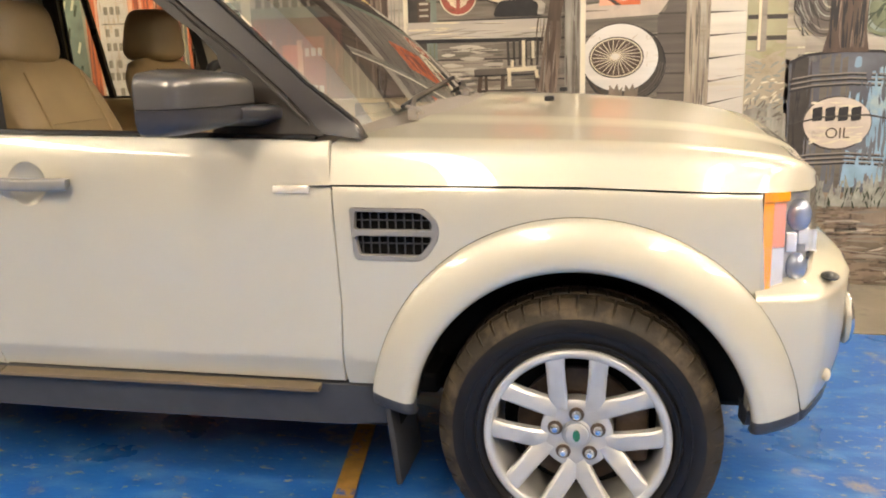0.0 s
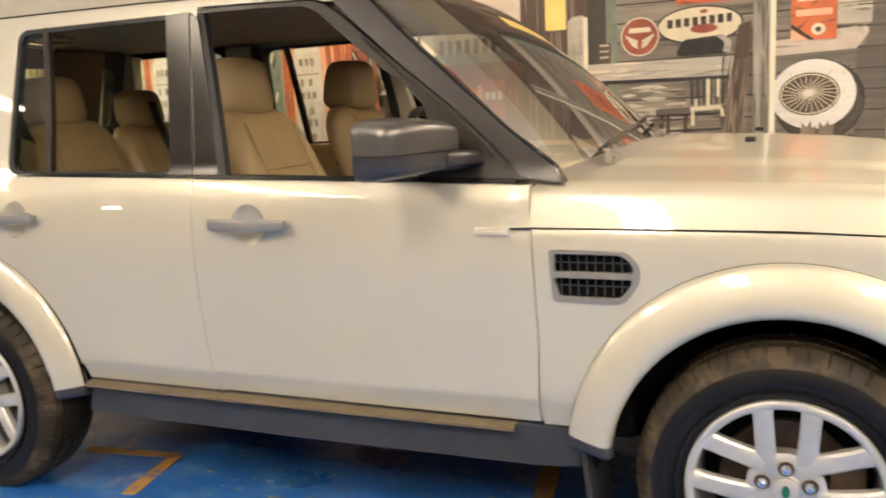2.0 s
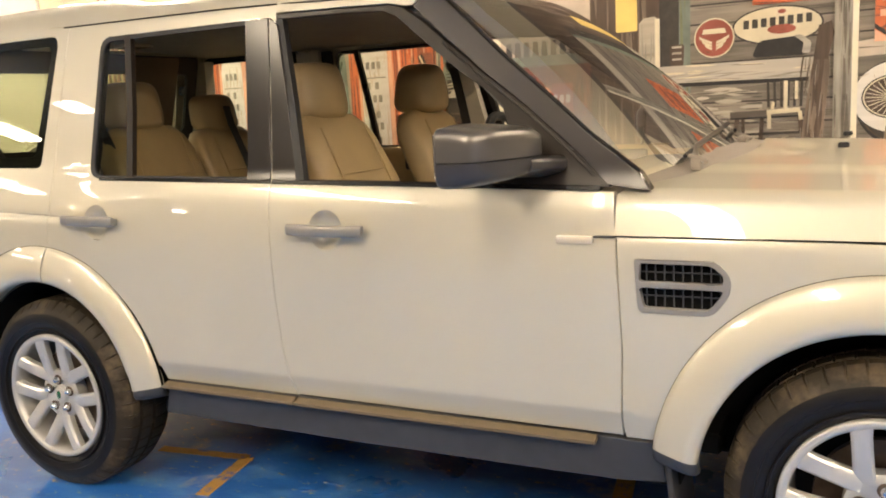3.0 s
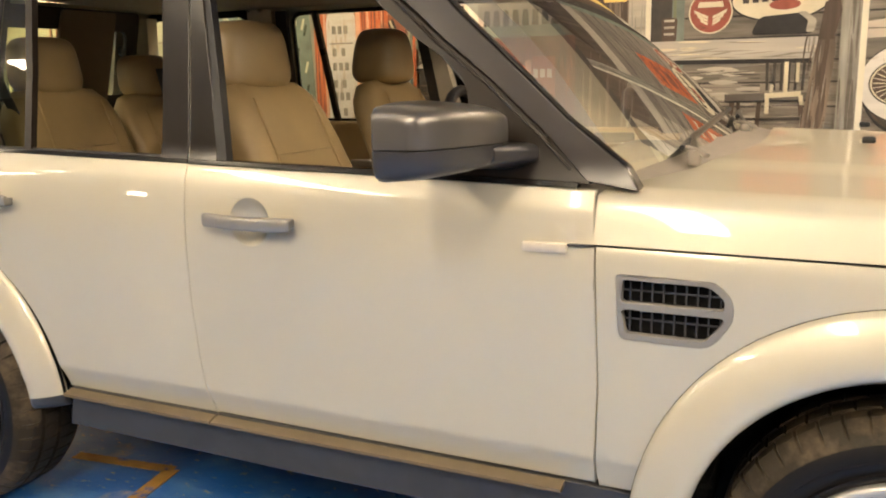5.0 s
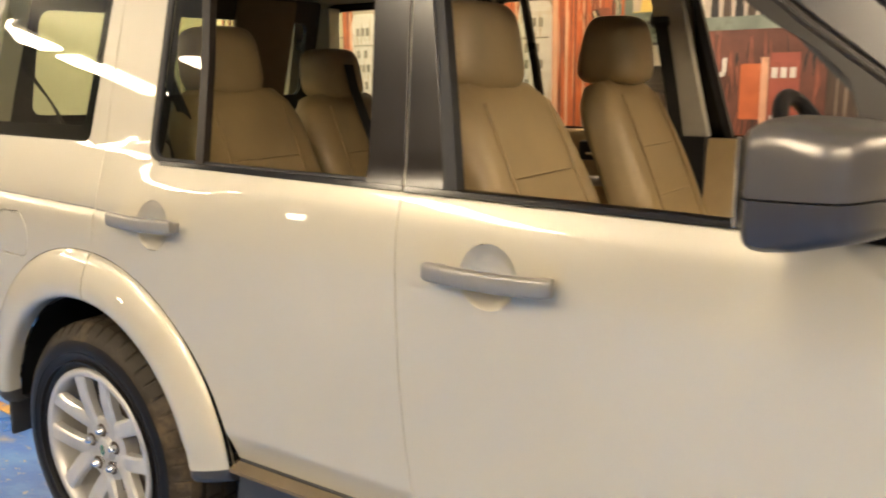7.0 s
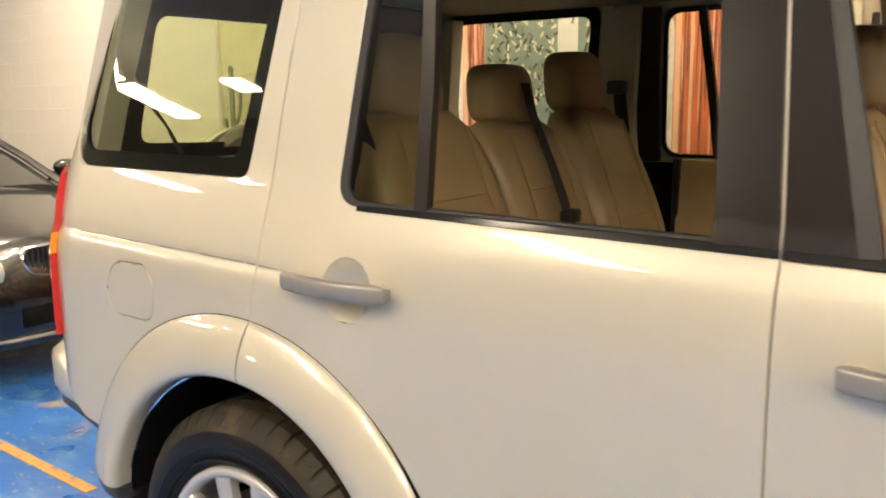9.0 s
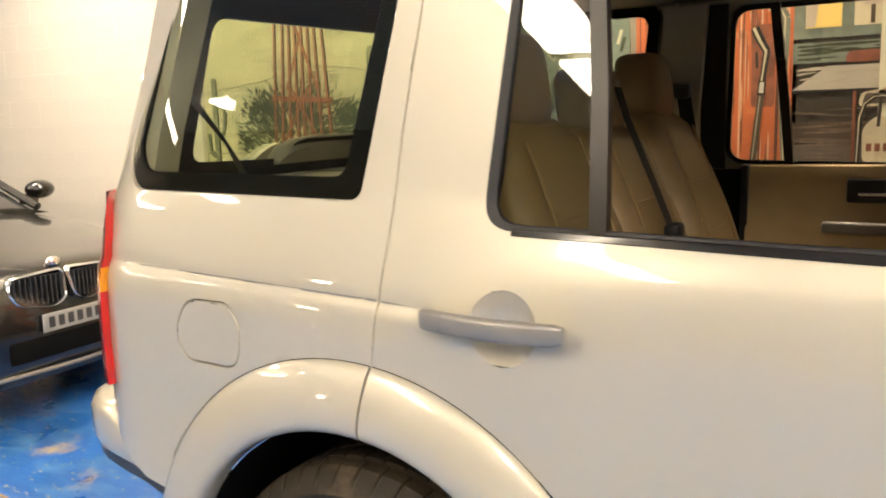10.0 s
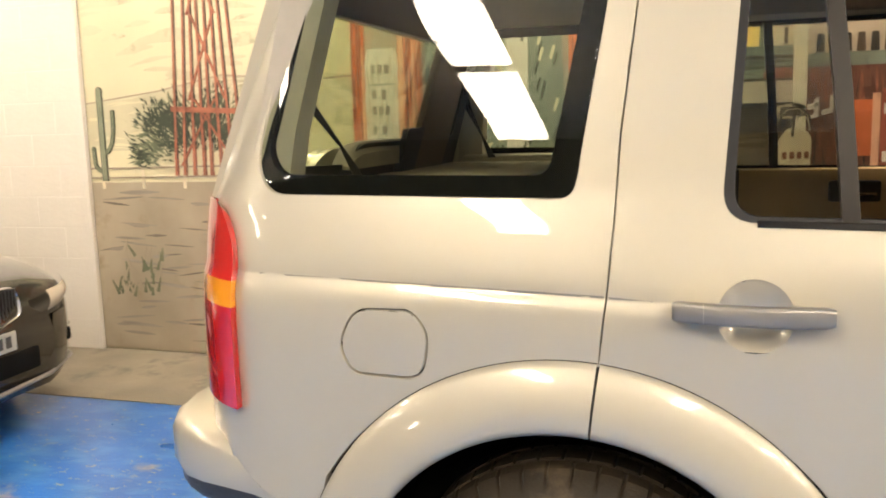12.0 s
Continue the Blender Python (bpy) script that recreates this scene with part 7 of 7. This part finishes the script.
paint("painted_tyre_hole", circle(1.215, 1.755, 0.045, 30, 0.125), M_GRASS, 9.3)
brush(1.03, 1.20, 1.43, 1.75, 40, 0.12, 0.007, M_LINE, 9.4, 2.0, 0.25, 0.3)
brush(1.03, 1.20, 1.43, 1.75, 18, 0.10, 0.005, M_GRASS, 9.5, 2.0, 0.25, 0.3)
paint("painted_stump", [(1.19, 1.335), (1.43, 1.335), (1.41, 1.45), (1.425, 2.2), (1.225, 2.2), (1.215, 1.45)], M_BROWN, 10)
paint("painted_green_disc", circle(1.50, 1.56, 0.125, 30, 0.145), M_GREEN, 9)
paint("painted_disc_ring", circle(1.50, 1.56, 0.105, 30, 0.125), M_TEAL, 9.3, "", [circle(1.50, 1.56, 0.085, 30, 0.105)[::-1]])
brush(1.40, 1.60, 1.45, 1.68, 24, 0.08, 0.012, M_BUSH, 9.6, 0.8, 0.4, 0.3)
paint("painted_ground", rect(0.60, 3.2, 0.01, 0.60), M_STONE, 3)
for k in range(46):
    x = 0.85 + 0.036 * k
    h = rnd.uniform(0.05, 0.16)
    paint("painted_grass", [(x - 0.03, 0.47), (x + 0.03, 0.47), (x + rnd.uniform(-0.04, 0.04), 0.52 + h)], M_GRASS, 10 + (k % 3))
for k in range(60):
    x, z0 = rnd.uniform(0.8, 2.6), rnd.uniform(0.02, 0.44)
    w, h = rnd.uniform(0.05, 0.20), rnd.uniform(0.012, 0.035)
    blob = [(x + w * math.cos(a) * rnd.uniform(0.8, 1.1), z0 + h * math.sin(a) * rnd.uniform(0.7, 1.2)) for a in [2 * math.pi * q / 11 for q in range(11)]]
    paint("painted_clod", blob, (M_STONE, M_TRUNK, M_TAN, M_STONE)[k % 4], 5 + (k % 5))
    stroke("painted_clod_shade", x - w * 0.8, z0 - h, x + w * 0.7, z0 - h * 0.9, 0.012, M_BROWN, 11, 0.004)
paint("painted_meadow", rect(2.2, 6.4, 0.55, 3.2), M_WALLPALE, 2)

brush(1.22, 1.41, 1.36, 2.2, 60, 0.22, 0.014, M_BLACK, 10.4, 1.5708, 0.06)
brush(1.22, 1.41, 1.36, 2.2, 30, 0.16, 0.008, M_TRUNK, 10.5, 1.5708, 0.08)
brush(0.80, 2.6, 0.02, 0.46, 150, 0.16, 0.016, M_GRAIN_L, 11.3, 0.0, 0.15)
brush(0.80, 2.6, 0.02, 0.46, 140, 0.14, 0.014, M_TRUNK, 11.4, 0.0, 0.2)
brush(0.85, 2.5, 0.46, 0.62, 120, 0.10, 0.012, M_GRASS, 12.6, 1.5, 0.4)
brush(0.85, 2.5, 0.46, 0.58, 80, 0.08, 0.010, M_BUSH, 12.7, 1.5, 0.4)
# drinks machine, shelves and crates behind the front seats
paint("painted_cabinet", rect(-2.20, -1.60, 0.35, 1.635), M_DKRED, 6, "maroon drinks cabinet")
paint("painted_cabinet_panel", rounded([(-2.00, 1.20), (-1.87, 1.20), (-1.87, 1.47), (-2.00, 1.47)], 0.015), M_ORANGE, 7)
paint("painted_cabinet_panel", rect(-1.90, -1.865, 1.06, 1.50), M_SALMON, 8)
paint("painted_cabinet_panel", rect(-1.86, -1.72, 1.06, 1.52), M_RED, 7)
for zz in (1.17, 1.40):
    for k in range(3):
        paint("painted_bar", rect(-1.85 + 0.042 * k, -1.822 + 0.042 * k, zz, zz + 0.05), M_WHITE, 9)
for k, (x, z_, w, h) in enumerate(((-2.19, 1.425, 0.05, 0.03), (-2.16, 1.39, 0.022, 0.09), (-2.125, 1.40, 0.05, 0.025), (-2.09, 1.42, 0.022, 0.075), (-2.20, 1.38, 0.06, 0.018))):
    paint("painted_script", rounded([(x, z_), (x + w, z_ + 0.012), (x + w, z_ + h + 0.012), (x, z_ + h)], 0.008), M_WHITE, 8)
paint("painted_shelf", rect(-2.20, -1.60, 1.635, 1.70), M_TEAL, 7)
for k in range(9):
    paint("painted_jar", rounded([(-2.16 + 0.06 * k, 1.70), (-2.12 + 0.06 * k, 1.70), (-2.125 + 0.06 * k, 1.79), (-2.155 + 0.06 * k, 1.79)], 0.008), M_BROWN if k % 2 else M_BLACK, 8)
paint("painted_curtain", rect(-2.26, -2.195, 1.1, 2.3), M_CREAM, 8)
paint("painted_room", rect(-2.62, -1.60, 1.70, 3.0), M_TAN, 4)
paint("painted_window_frame", rect(-2.62, -2.20, 1.70, 2.4), M_TEAL, 5)
paint("painted_window", rect(-2.57, -2.42, 1.745, 2.35), M_WINDOW, 6)
paint("painted_window", rect(-2.37, -2.22, 1.745, 2.35), M_SIGN, 6)
paint("painted_drape", [(-2.57, 1.75), (-2.53, 1.75), (-2.49, 2.1), (-2.57, 2.1)], M_TAN, 7)
paint("painted_lamp_shade", [(-2.335, 1.83), (-2.255, 1.83), (-2.275, 1.93), (-2.315, 1.93)], M_TAN, 7)
paint("painted_lamp_foot", rect(-2.305, -2.287, 1.75, 1.83), M_BROWN, 7)
for k in range(7):
    paint("painted_step", rect(-2.64, -2.18, 0.6 + 0.105 * k, 0.695 + 0.105 * k), M_SHADE if k % 2 else M_BROWN, 6)
paint("painted_crate", [(-2.62, 1.470), (-2.22, 1.470), (-2.22, 1.575), (-2.47, 1.575)], M_BEAM, 7)
stroke("painted_crate_shade", -2.62, 1.463, -2.22, 1.463, 0.014, M_BLACK, 7.2)
paint("painted_bolster", rounded([(-2.40, 1.585), (-2.20, 1.59), (-2.20, 1.64), (-2.39, 1.635)], 0.02), M_RUST, 7)
paint("painted_board", rect(-2.62, -2.2, 1.59, 1.68), M_TEAL, 6)
stroke("painted_edge", -2.355, 1.10, -2.355, 1.46, 0.014, M_RUST, 8)
paint("painted_can", rounded([(-2.315, 1.14), (-2.17, 1.14), (-2.165, 1.30), (-2.21, 1.345), (-2.27, 1.345), (-2.32, 1.29)], 0.03), M_SIGN, 9, "cream oil can")
for k in range(4):
    paint("painted_bar", rect(-2.300 + 0.034 * k, -2.278 + 0.034 * k, 1.190, 1.225), M_RUST, 10)
arch = [(-2.335, 1.12), (-2.330, 1.34), (-2.312, 1.40), (-2.275, 1.432), (-2.225, 1.435), (-2.185, 1.40), (-2.172, 1.33)]
for (xa_, za_), (xb_, zb_) in zip(arch, arch[1:]):
    stroke("painted_handle", xa_, za_, xb_, zb_, 0.018, M_BLACK, 9.5)
    stroke("painted_handle_light", xa_ - 0.003, za_, xb_ - 0.003, zb_, 0.005, M_SIGN, 10)
stroke("painted_spout", -2.255, 1.30, -2.248, 1.43, 0.014, M_LINE, 9.6)
paint("painted_tin_lid", rounded([(-2.34, 1.39), (-2.21, 1.39), (-2.19, 1.45), (-2.25, 1.465), (-2.33, 1.45)], 0.02), M_SIGN, 8)
paint("painted_tin_lid", rounded([(-2.325, 1.40), (-2.22, 1.40), (-2.21, 1.44), (-2.31, 1.45)], 0.015), M_SHADE, 8.3)

brush(-2.20, -1.60, 0.9, 1.63, 60, 0.16, 0.016, M_RUST, 6.5, 1.5708, 0.1)
brush(-2.20, -1.62, 1.0, 1.60, 30, 0.12, 0.010, M_BLACK, 6.6, 1.5708, 0.1)
brush(-2.62, -2.20, 0.6, 1.45, 50, 0.22, 0.010, M_TRUNK, 6.5, 0.0, 0.06)
brush(-2.60, -2.22, 1.475, 1.57, 16, 0.16, 0.010, M_BOARD_L, 7.4, 0.1, 0.1)
brush(-2.60, -2.22, 1.60, 1.68, 16, 0.20, 0.012, M_BUSH, 6.5, 0.0, 0.05)
# fuel pumps
def fuel_pump(x0, x1, red_l, red_r, hose):
    paint("painted_pump_side", rect(red_l, x0, 0.3, 2.3), M_ORANGE, 6, "orange fuel pump cabinet")
    paint("painted_pump_side", rect(x1, red_r, 0.3, 2.3), M_ORANGE, 6)
    paint("painted_pump_face", rounded([(x0, 0.4), (x1, 0.4), (x1, 1.78), (x1 - 0.02, 1.84), (x0 + 0.02, 1.84), (x0, 1.78)], 0.03), M_WHITE, 7, "white fuel pump face")
    stroke("painted_trim", x0 - 0.012, 0.4, x0 - 0.012, 1.85, 0.014, M_SALMON, 8)
    stroke("painted_trim", x1 + 0.020, 0.4, x1 + 0.020, 2.2, 0.030, M_SALMON, 8)
    stroke("painted_trim", x1 + 0.09, 0.4, x1 + 0.09, 2.2, 0.016, M_SALMON, 8)
    for xs_, mt_, wd in ((x1 + 0.05, M_RUST, 0.008), (x1 + 0.14, M_RUST, 0.012), (x1 + 0.19, M_SALMON, 0.008), (x1 + 0.36, M_DKRED, 0.014), (x1 + 0.40, M_SALMON, 0.010)):
        if xs_ < red_r - 0.02:
            stroke("painted_trim", xs_, 0.4, xs_ + 0.004, 2.25, wd, mt_, 8)
    w = x1 - x0
    for row, n in ((1.70, 3), (1.56, 2), (1.47, 3), (1.36, 2), (1.28, 3), (1.18, 2)):
        for k in range(n):
            paint("painted_bar", rect(x0 + w * (0.20 + 0.6 * k / n), x0 + w * (0.20 + 0.6 * k / n + 0.13), row, row + 0.05), M_POST, 8)
    brush(red_l, x0 - 0.02, 0.9, 2.25, 16, 0.40, 0.010, M_RUST, 6.5, 1.5708, 0.02)
    brush(x1 + 0.03, red_r, 0.9, 2.25, 44, 0.40, 0.014, M_RUST, 6.6, 1.5708, 0.02)
    brush(x1 + 0.03, red_r, 0.9, 2.25, 30, 0.30, 0.008, M_SALMON, 6.8, 1.5708, 0.02)
    brush(x0 + 0.01, x1 - 0.01, 0.95, 1.80, 26, 0.12, 0.014, M_TAN, 7.4, 1.5708, 0.1)
    stroke("painted_trim", x0 + w * 0.1, 1.64, x1 - w * 0.1, 1.64, 0.008, M_POST, 8)
    if hose:
        h = x1 + 0.30
        paint("painted_nozzle_recess", rounded([(h - 0.055, 1.40), (h + 0.05, 1.40), (h + 0.05, 1.78), (h - 0.055, 1.78)], 0.02), M_RUST, 7)
        for xa_, za_, xb_, zb_, wd in ((h - 0.045, 1.765, h - 0.015, 1.70, 0.030), (h - 0.02, 1.71, h + 0.012, 1.655, 0.026), (h + 0.012, 1.66, h + 0.004, 1.60, 0.022), (h + 0.004, 1.60, h - 0.006, 1.52, 0.018)):
            stroke("painted_nozzle", xa_, za_, xb_, zb_, wd + 0.010, M_BLACK, 9)
            stroke("painted_nozzle_light", xa_ - 0.003, za_, xb_ - 0.003, zb_, wd * 0.45, M_SIGN, 10)
        stroke("painted_trigger", h - 0.035, 1.655, h - 0.030, 1.58, 0.010, M_BLACK, 9)
        stroke("painted_ferrule", h - 0.006, 1.525, h - 0.010, 1.455, 0.034, M_BLACK, 9.4)
        stroke("painted_ferrule", h - 0.006, 1.515, h - 0.010, 1.465, 0.020, M_WHITE, 10)
        stroke("painted_hose", h - 0.010, 1.46, h - 0.05, 1.05, 0.030, M_BROWN, 9)
        stroke("painted_hose_light", h - 0.014, 1.45, h - 0.054, 1.05, 0.007, M_BOARD_L, 9.4)
        for xa_, za_, xb_, zb_ in ((h + 0.02, 1.84, h + 0.065, 1.86), (h + 0.065, 1.86, h + 0.095, 1.80), (h + 0.095, 1.80, h + 0.085, 1.45), (h + 0.085, 1.45, h + 0.110, 1.05)):
            stroke("painted_pipe", xa_, za_, xb_, zb_, 0.034, M_TEAL, 9)
            stroke("painted_pipe_light", xa_ - 0.006, za_, xb_ - 0.006, zb_, 0.007, M_SIGN, 9.4)


fuel_pump(-3.265, -3.045, -3.36, -2.62, True)
fuel_pump(-4.52, -4.32, -4.60, -4.18, False)
# dark cypress, faded wall between the pumps
paint("painted_wall", rect(-4.62, -2.60, 0.02, 3.2), M_WALLPALE, 1)
paint("painted_tree", [(-3.62, 0.3), (-3.38, 0.3), (-3.375, 1.3), (-3.40, 1.9), (-3.46, 2.4), (-3.55, 2.3), (-3.63, 1.7), (-3.65, 1.1)], M_TEAL, 4, "grey green cypress")
for k in range(26):
    x, z_ = rnd.uniform(-3.62, -3.42), rnd.uniform(1.0, 2.0)
    stroke("painted_leaf", x, z_, x + 0.02, z_ + 0.07, 0.016, M_SIGN if k % 5 == 0 else M_BUSH, 5)
paint("painted_thicket", rect(-4.16, -3.70, 0.3, 2.4), M_TEAL, 3, "dense painted foliage")
for k in range(330):
    x, z_ = rnd.uniform(-4.14, -3.72), rnd.uniform(1.25, 2.1)
    d = rnd.uniform(0.4, 2.7)
    stroke("painted_leaf", x, z_, x + 0.034 * math.cos(d), z_ + 0.034 * math.sin(d), 0.012, (M_BUSH, M_SIGN, M_GREEN, M_BUSH, M_HILL)[k % 5], 4 + 0.2 * (k % 4))
paint("painted_white_post", rect(-3.70, -3.58, 0.3, 2.6), M_WHITE, 5)

# desert at the far end
paint("painted_sky", rect(-6.44, -4.60, 0.9, 3.2), M_SKY, 2)
paint("painted_hills", [(-6.44, 1.30), (-4.60, 1.30), (-4.60, 1.70), (-4.85, 1.74), (-5.0, 1.68), (-5.15, 1.71), (-5.45, 1.74), (-5.70, 1.69), (-5.9, 1.66), (-6.1, 1.62), (-6.44, 1.60)], M_HILL, 3)
for a, b in zip([(-6.44, 1.60), (-5.9, 1.66), (-5.45, 1.74), (-5.15, 1.71), (-5.0, 1.68)], [(-5.9, 1.66), (-5.45, 1.74), (-5.15, 1.71), (-5.0, 1.68), (-4.6, 1.70)]):
    stroke("painted_ridge", *a, *b, 0.010, M_PLAIN, 4)
paint("painted_plain", rect(-6.44, -4.60, 0.02, 1.10), M_PLAIN, 4)
for xx in (-6.35, -6.05, -5.75, -5.45, -5.15, -4.85):
    stroke("painted_fence_post", xx, 1.06, xx, 1.24, 0.022, M_SIGN, 6)
for zz in (1.13, 1.19):
    stroke("painted_fence_rail", -6.44, zz, -4.6, zz + 0.01, 0.010, M_PLAIN, 6)


def cactus(x, z0, h, s):
    arm_r = [(x, z0 + 0.30 * h), (x + 0.05 * s, z0 + 0.33 * h), (x + 0.09 * s, z0 + 0.42 * h), (x + 0.11 * s, z0 + 0.56 * h), (x + 0.112 * s, z0 + 0.76 * h)]
    arm_l = [(x, z0 + 0.10 * h), (x - 0.05 * s, z0 + 0.12 * h), (x - 0.085 * s, z0 + 0.18 * h), (x - 0.09 * s, z0 + 0.36 * h)]
    for name, line, w in (("painted_cactus", [(x, z0), (x, z0 + h)], 0.054 * s), ("painted_cactus_arm", arm_r, 0.034 * s), ("painted_cactus_arm", arm_l, 0.032 * s)):
        for (xa, za), (xb, zb) in zip(line, line[1:]):
            stroke(name, xa, za, xb, zb, w, M_BUSH, 8)
            stroke(name, xa, za, xb, zb, w - 0.014, M_CACTUS, 8.6)
            stroke("painted_cactus_rib", xa, za, xb, zb, 0.006, M_GREEN, 9)
        paint(name, circle(line[-1][0], line[-1][1], w / 2, 14), M_BUSH, 7.8)
        paint(name, circle(line[-1][0], line[-1][1], w / 2 - 0.007, 14), M_CACTUS, 8.4)


cactus(-5.006, 1.25, 0.555, 1.0)
cactus(-6.333, 1.11, 0.57, 0.8)
def foliage(cx, cz, rx, rz, n, size, mat, layer):
    """A painted bush: many short leaves fanning out from the root, in clumps with gaps, one skin of paint."""
    bm = bmesh.new()
    y = WALL - 0.0016 * layer
    clumps = [(cx + rx * math.cos(a) * r, cz + rz * math.sin(a) * r) for a, r in [(rnd.uniform(-0.35, 3.5), math.sqrt(rnd.uniform(0.05, 0.85))) for _ in range(26)]]
    for k in range(n):
        qx, qz = clumps[k % len(clumps)]
        px, pz = qx + rnd.gauss(0, rx * 0.11), qz + rnd.gauss(0, rz * 0.13)
        d = math.atan2(pz - cz + 0.16, px - cx) + rnd.uniform(-0.6, 0.6)
        ln, w = size * rnd.uniform(0.6, 1.3), size * rnd.uniform(0.08, 0.14)
        c, s_ = math.cos(d), math.sin(d)
        y -= 1e-6
        f = bm.faces.new([bm.verts.new((px + c * u - s_ * v, y, pz + s_ * u + c * v)) for u, v in ((0, 0), (ln * 0.45, -w), (ln, 0), (ln * 0.45, w))])
        f.normal_update()
        if f.normal.y > 0:
            f.normal_flip()
    return part("painted_leaves", bm, mat, mural, smooth=False)


foliage(-5.60, 1.33, 0.50, 0.29, 500, 0.065, M_GREEN, 6)
foliage(-5.60, 1.33, 0.50, 0.29, 1100, 0.060, M_BUSH, 6.4)
for xb, xt in ((-5.80, -5.735), (-5.74, -5.66), (-5.67, -5.62), (-5.60, -5.585), (-5.55, -5.53), (-5.48, -5.49), (-5.40, -5.455), (-5.32, -5.41)):
    stroke("painted_derrick_leg", xb, 1.14, xt, 2.5, 0.024, M_DERRICK, 8, 0.014)
    stroke("painted_derrick_edge", xb + 0.009, 1.14, xt + 0.006, 2.5, 0.005, M_BROWN, 8.4)
for xa, za, xb, zb in ((-5.76, 1.2, -5.50, 1.6), (-5.38, 1.2, -5.64, 1.6), (-5.68, 1.6, -5.48, 2.1), (-5.43, 1.6, -5.63, 2.1), (-5.66, 2.1, -5.49, 2.5), (-5.47, 2.1, -5.62, 2.5)):
    stroke("painted_derrick_brace", xa, za, xb, zb, 0.012, M_DERRICK, 9)
stroke("painted_derrick_beam", -5.81, 1.548, -5.31, 1.52, 0.032, M_DERRICK, 10)
brush(-6.42, -4.62, 1.72, 3.0, 90, 0.34, 0.05, M_HILL, 2.5, 0.05, 0.15, 0.15)
brush(-6.42, -4.62, 1.15, 1.72, 90, 0.26, 0.018, M_SKY, 3.6, 0.08, 0.15, 0.2)
brush(-6.42, -4.62, 0.05, 1.05, 70, 0.24, 0.022, M_GRAIN_L, 4.5, 0.0, 0.12)
brush(-6.42, -4.62, 0.05, 1.05, 30, 0.20, 0.012, M_GRAIN_D, 4.6, 0.0, 0.2)
# far scrub near the white wall
for k in range(40):
    x, z_ = rnd.uniform(-6.3, -5.95), 0.36 + 0.30 * rnd.random() ** 1.5
    stroke("painted_scrub", x, z_, x + rnd.uniform(-0.05, 0.05), z_ + rnd.uniform(0.05, 0.10), 0.022, M_PLAIN if k % 3 == 0 else M_GREEN, 6 + 0.2 * (k % 4), 0.006)
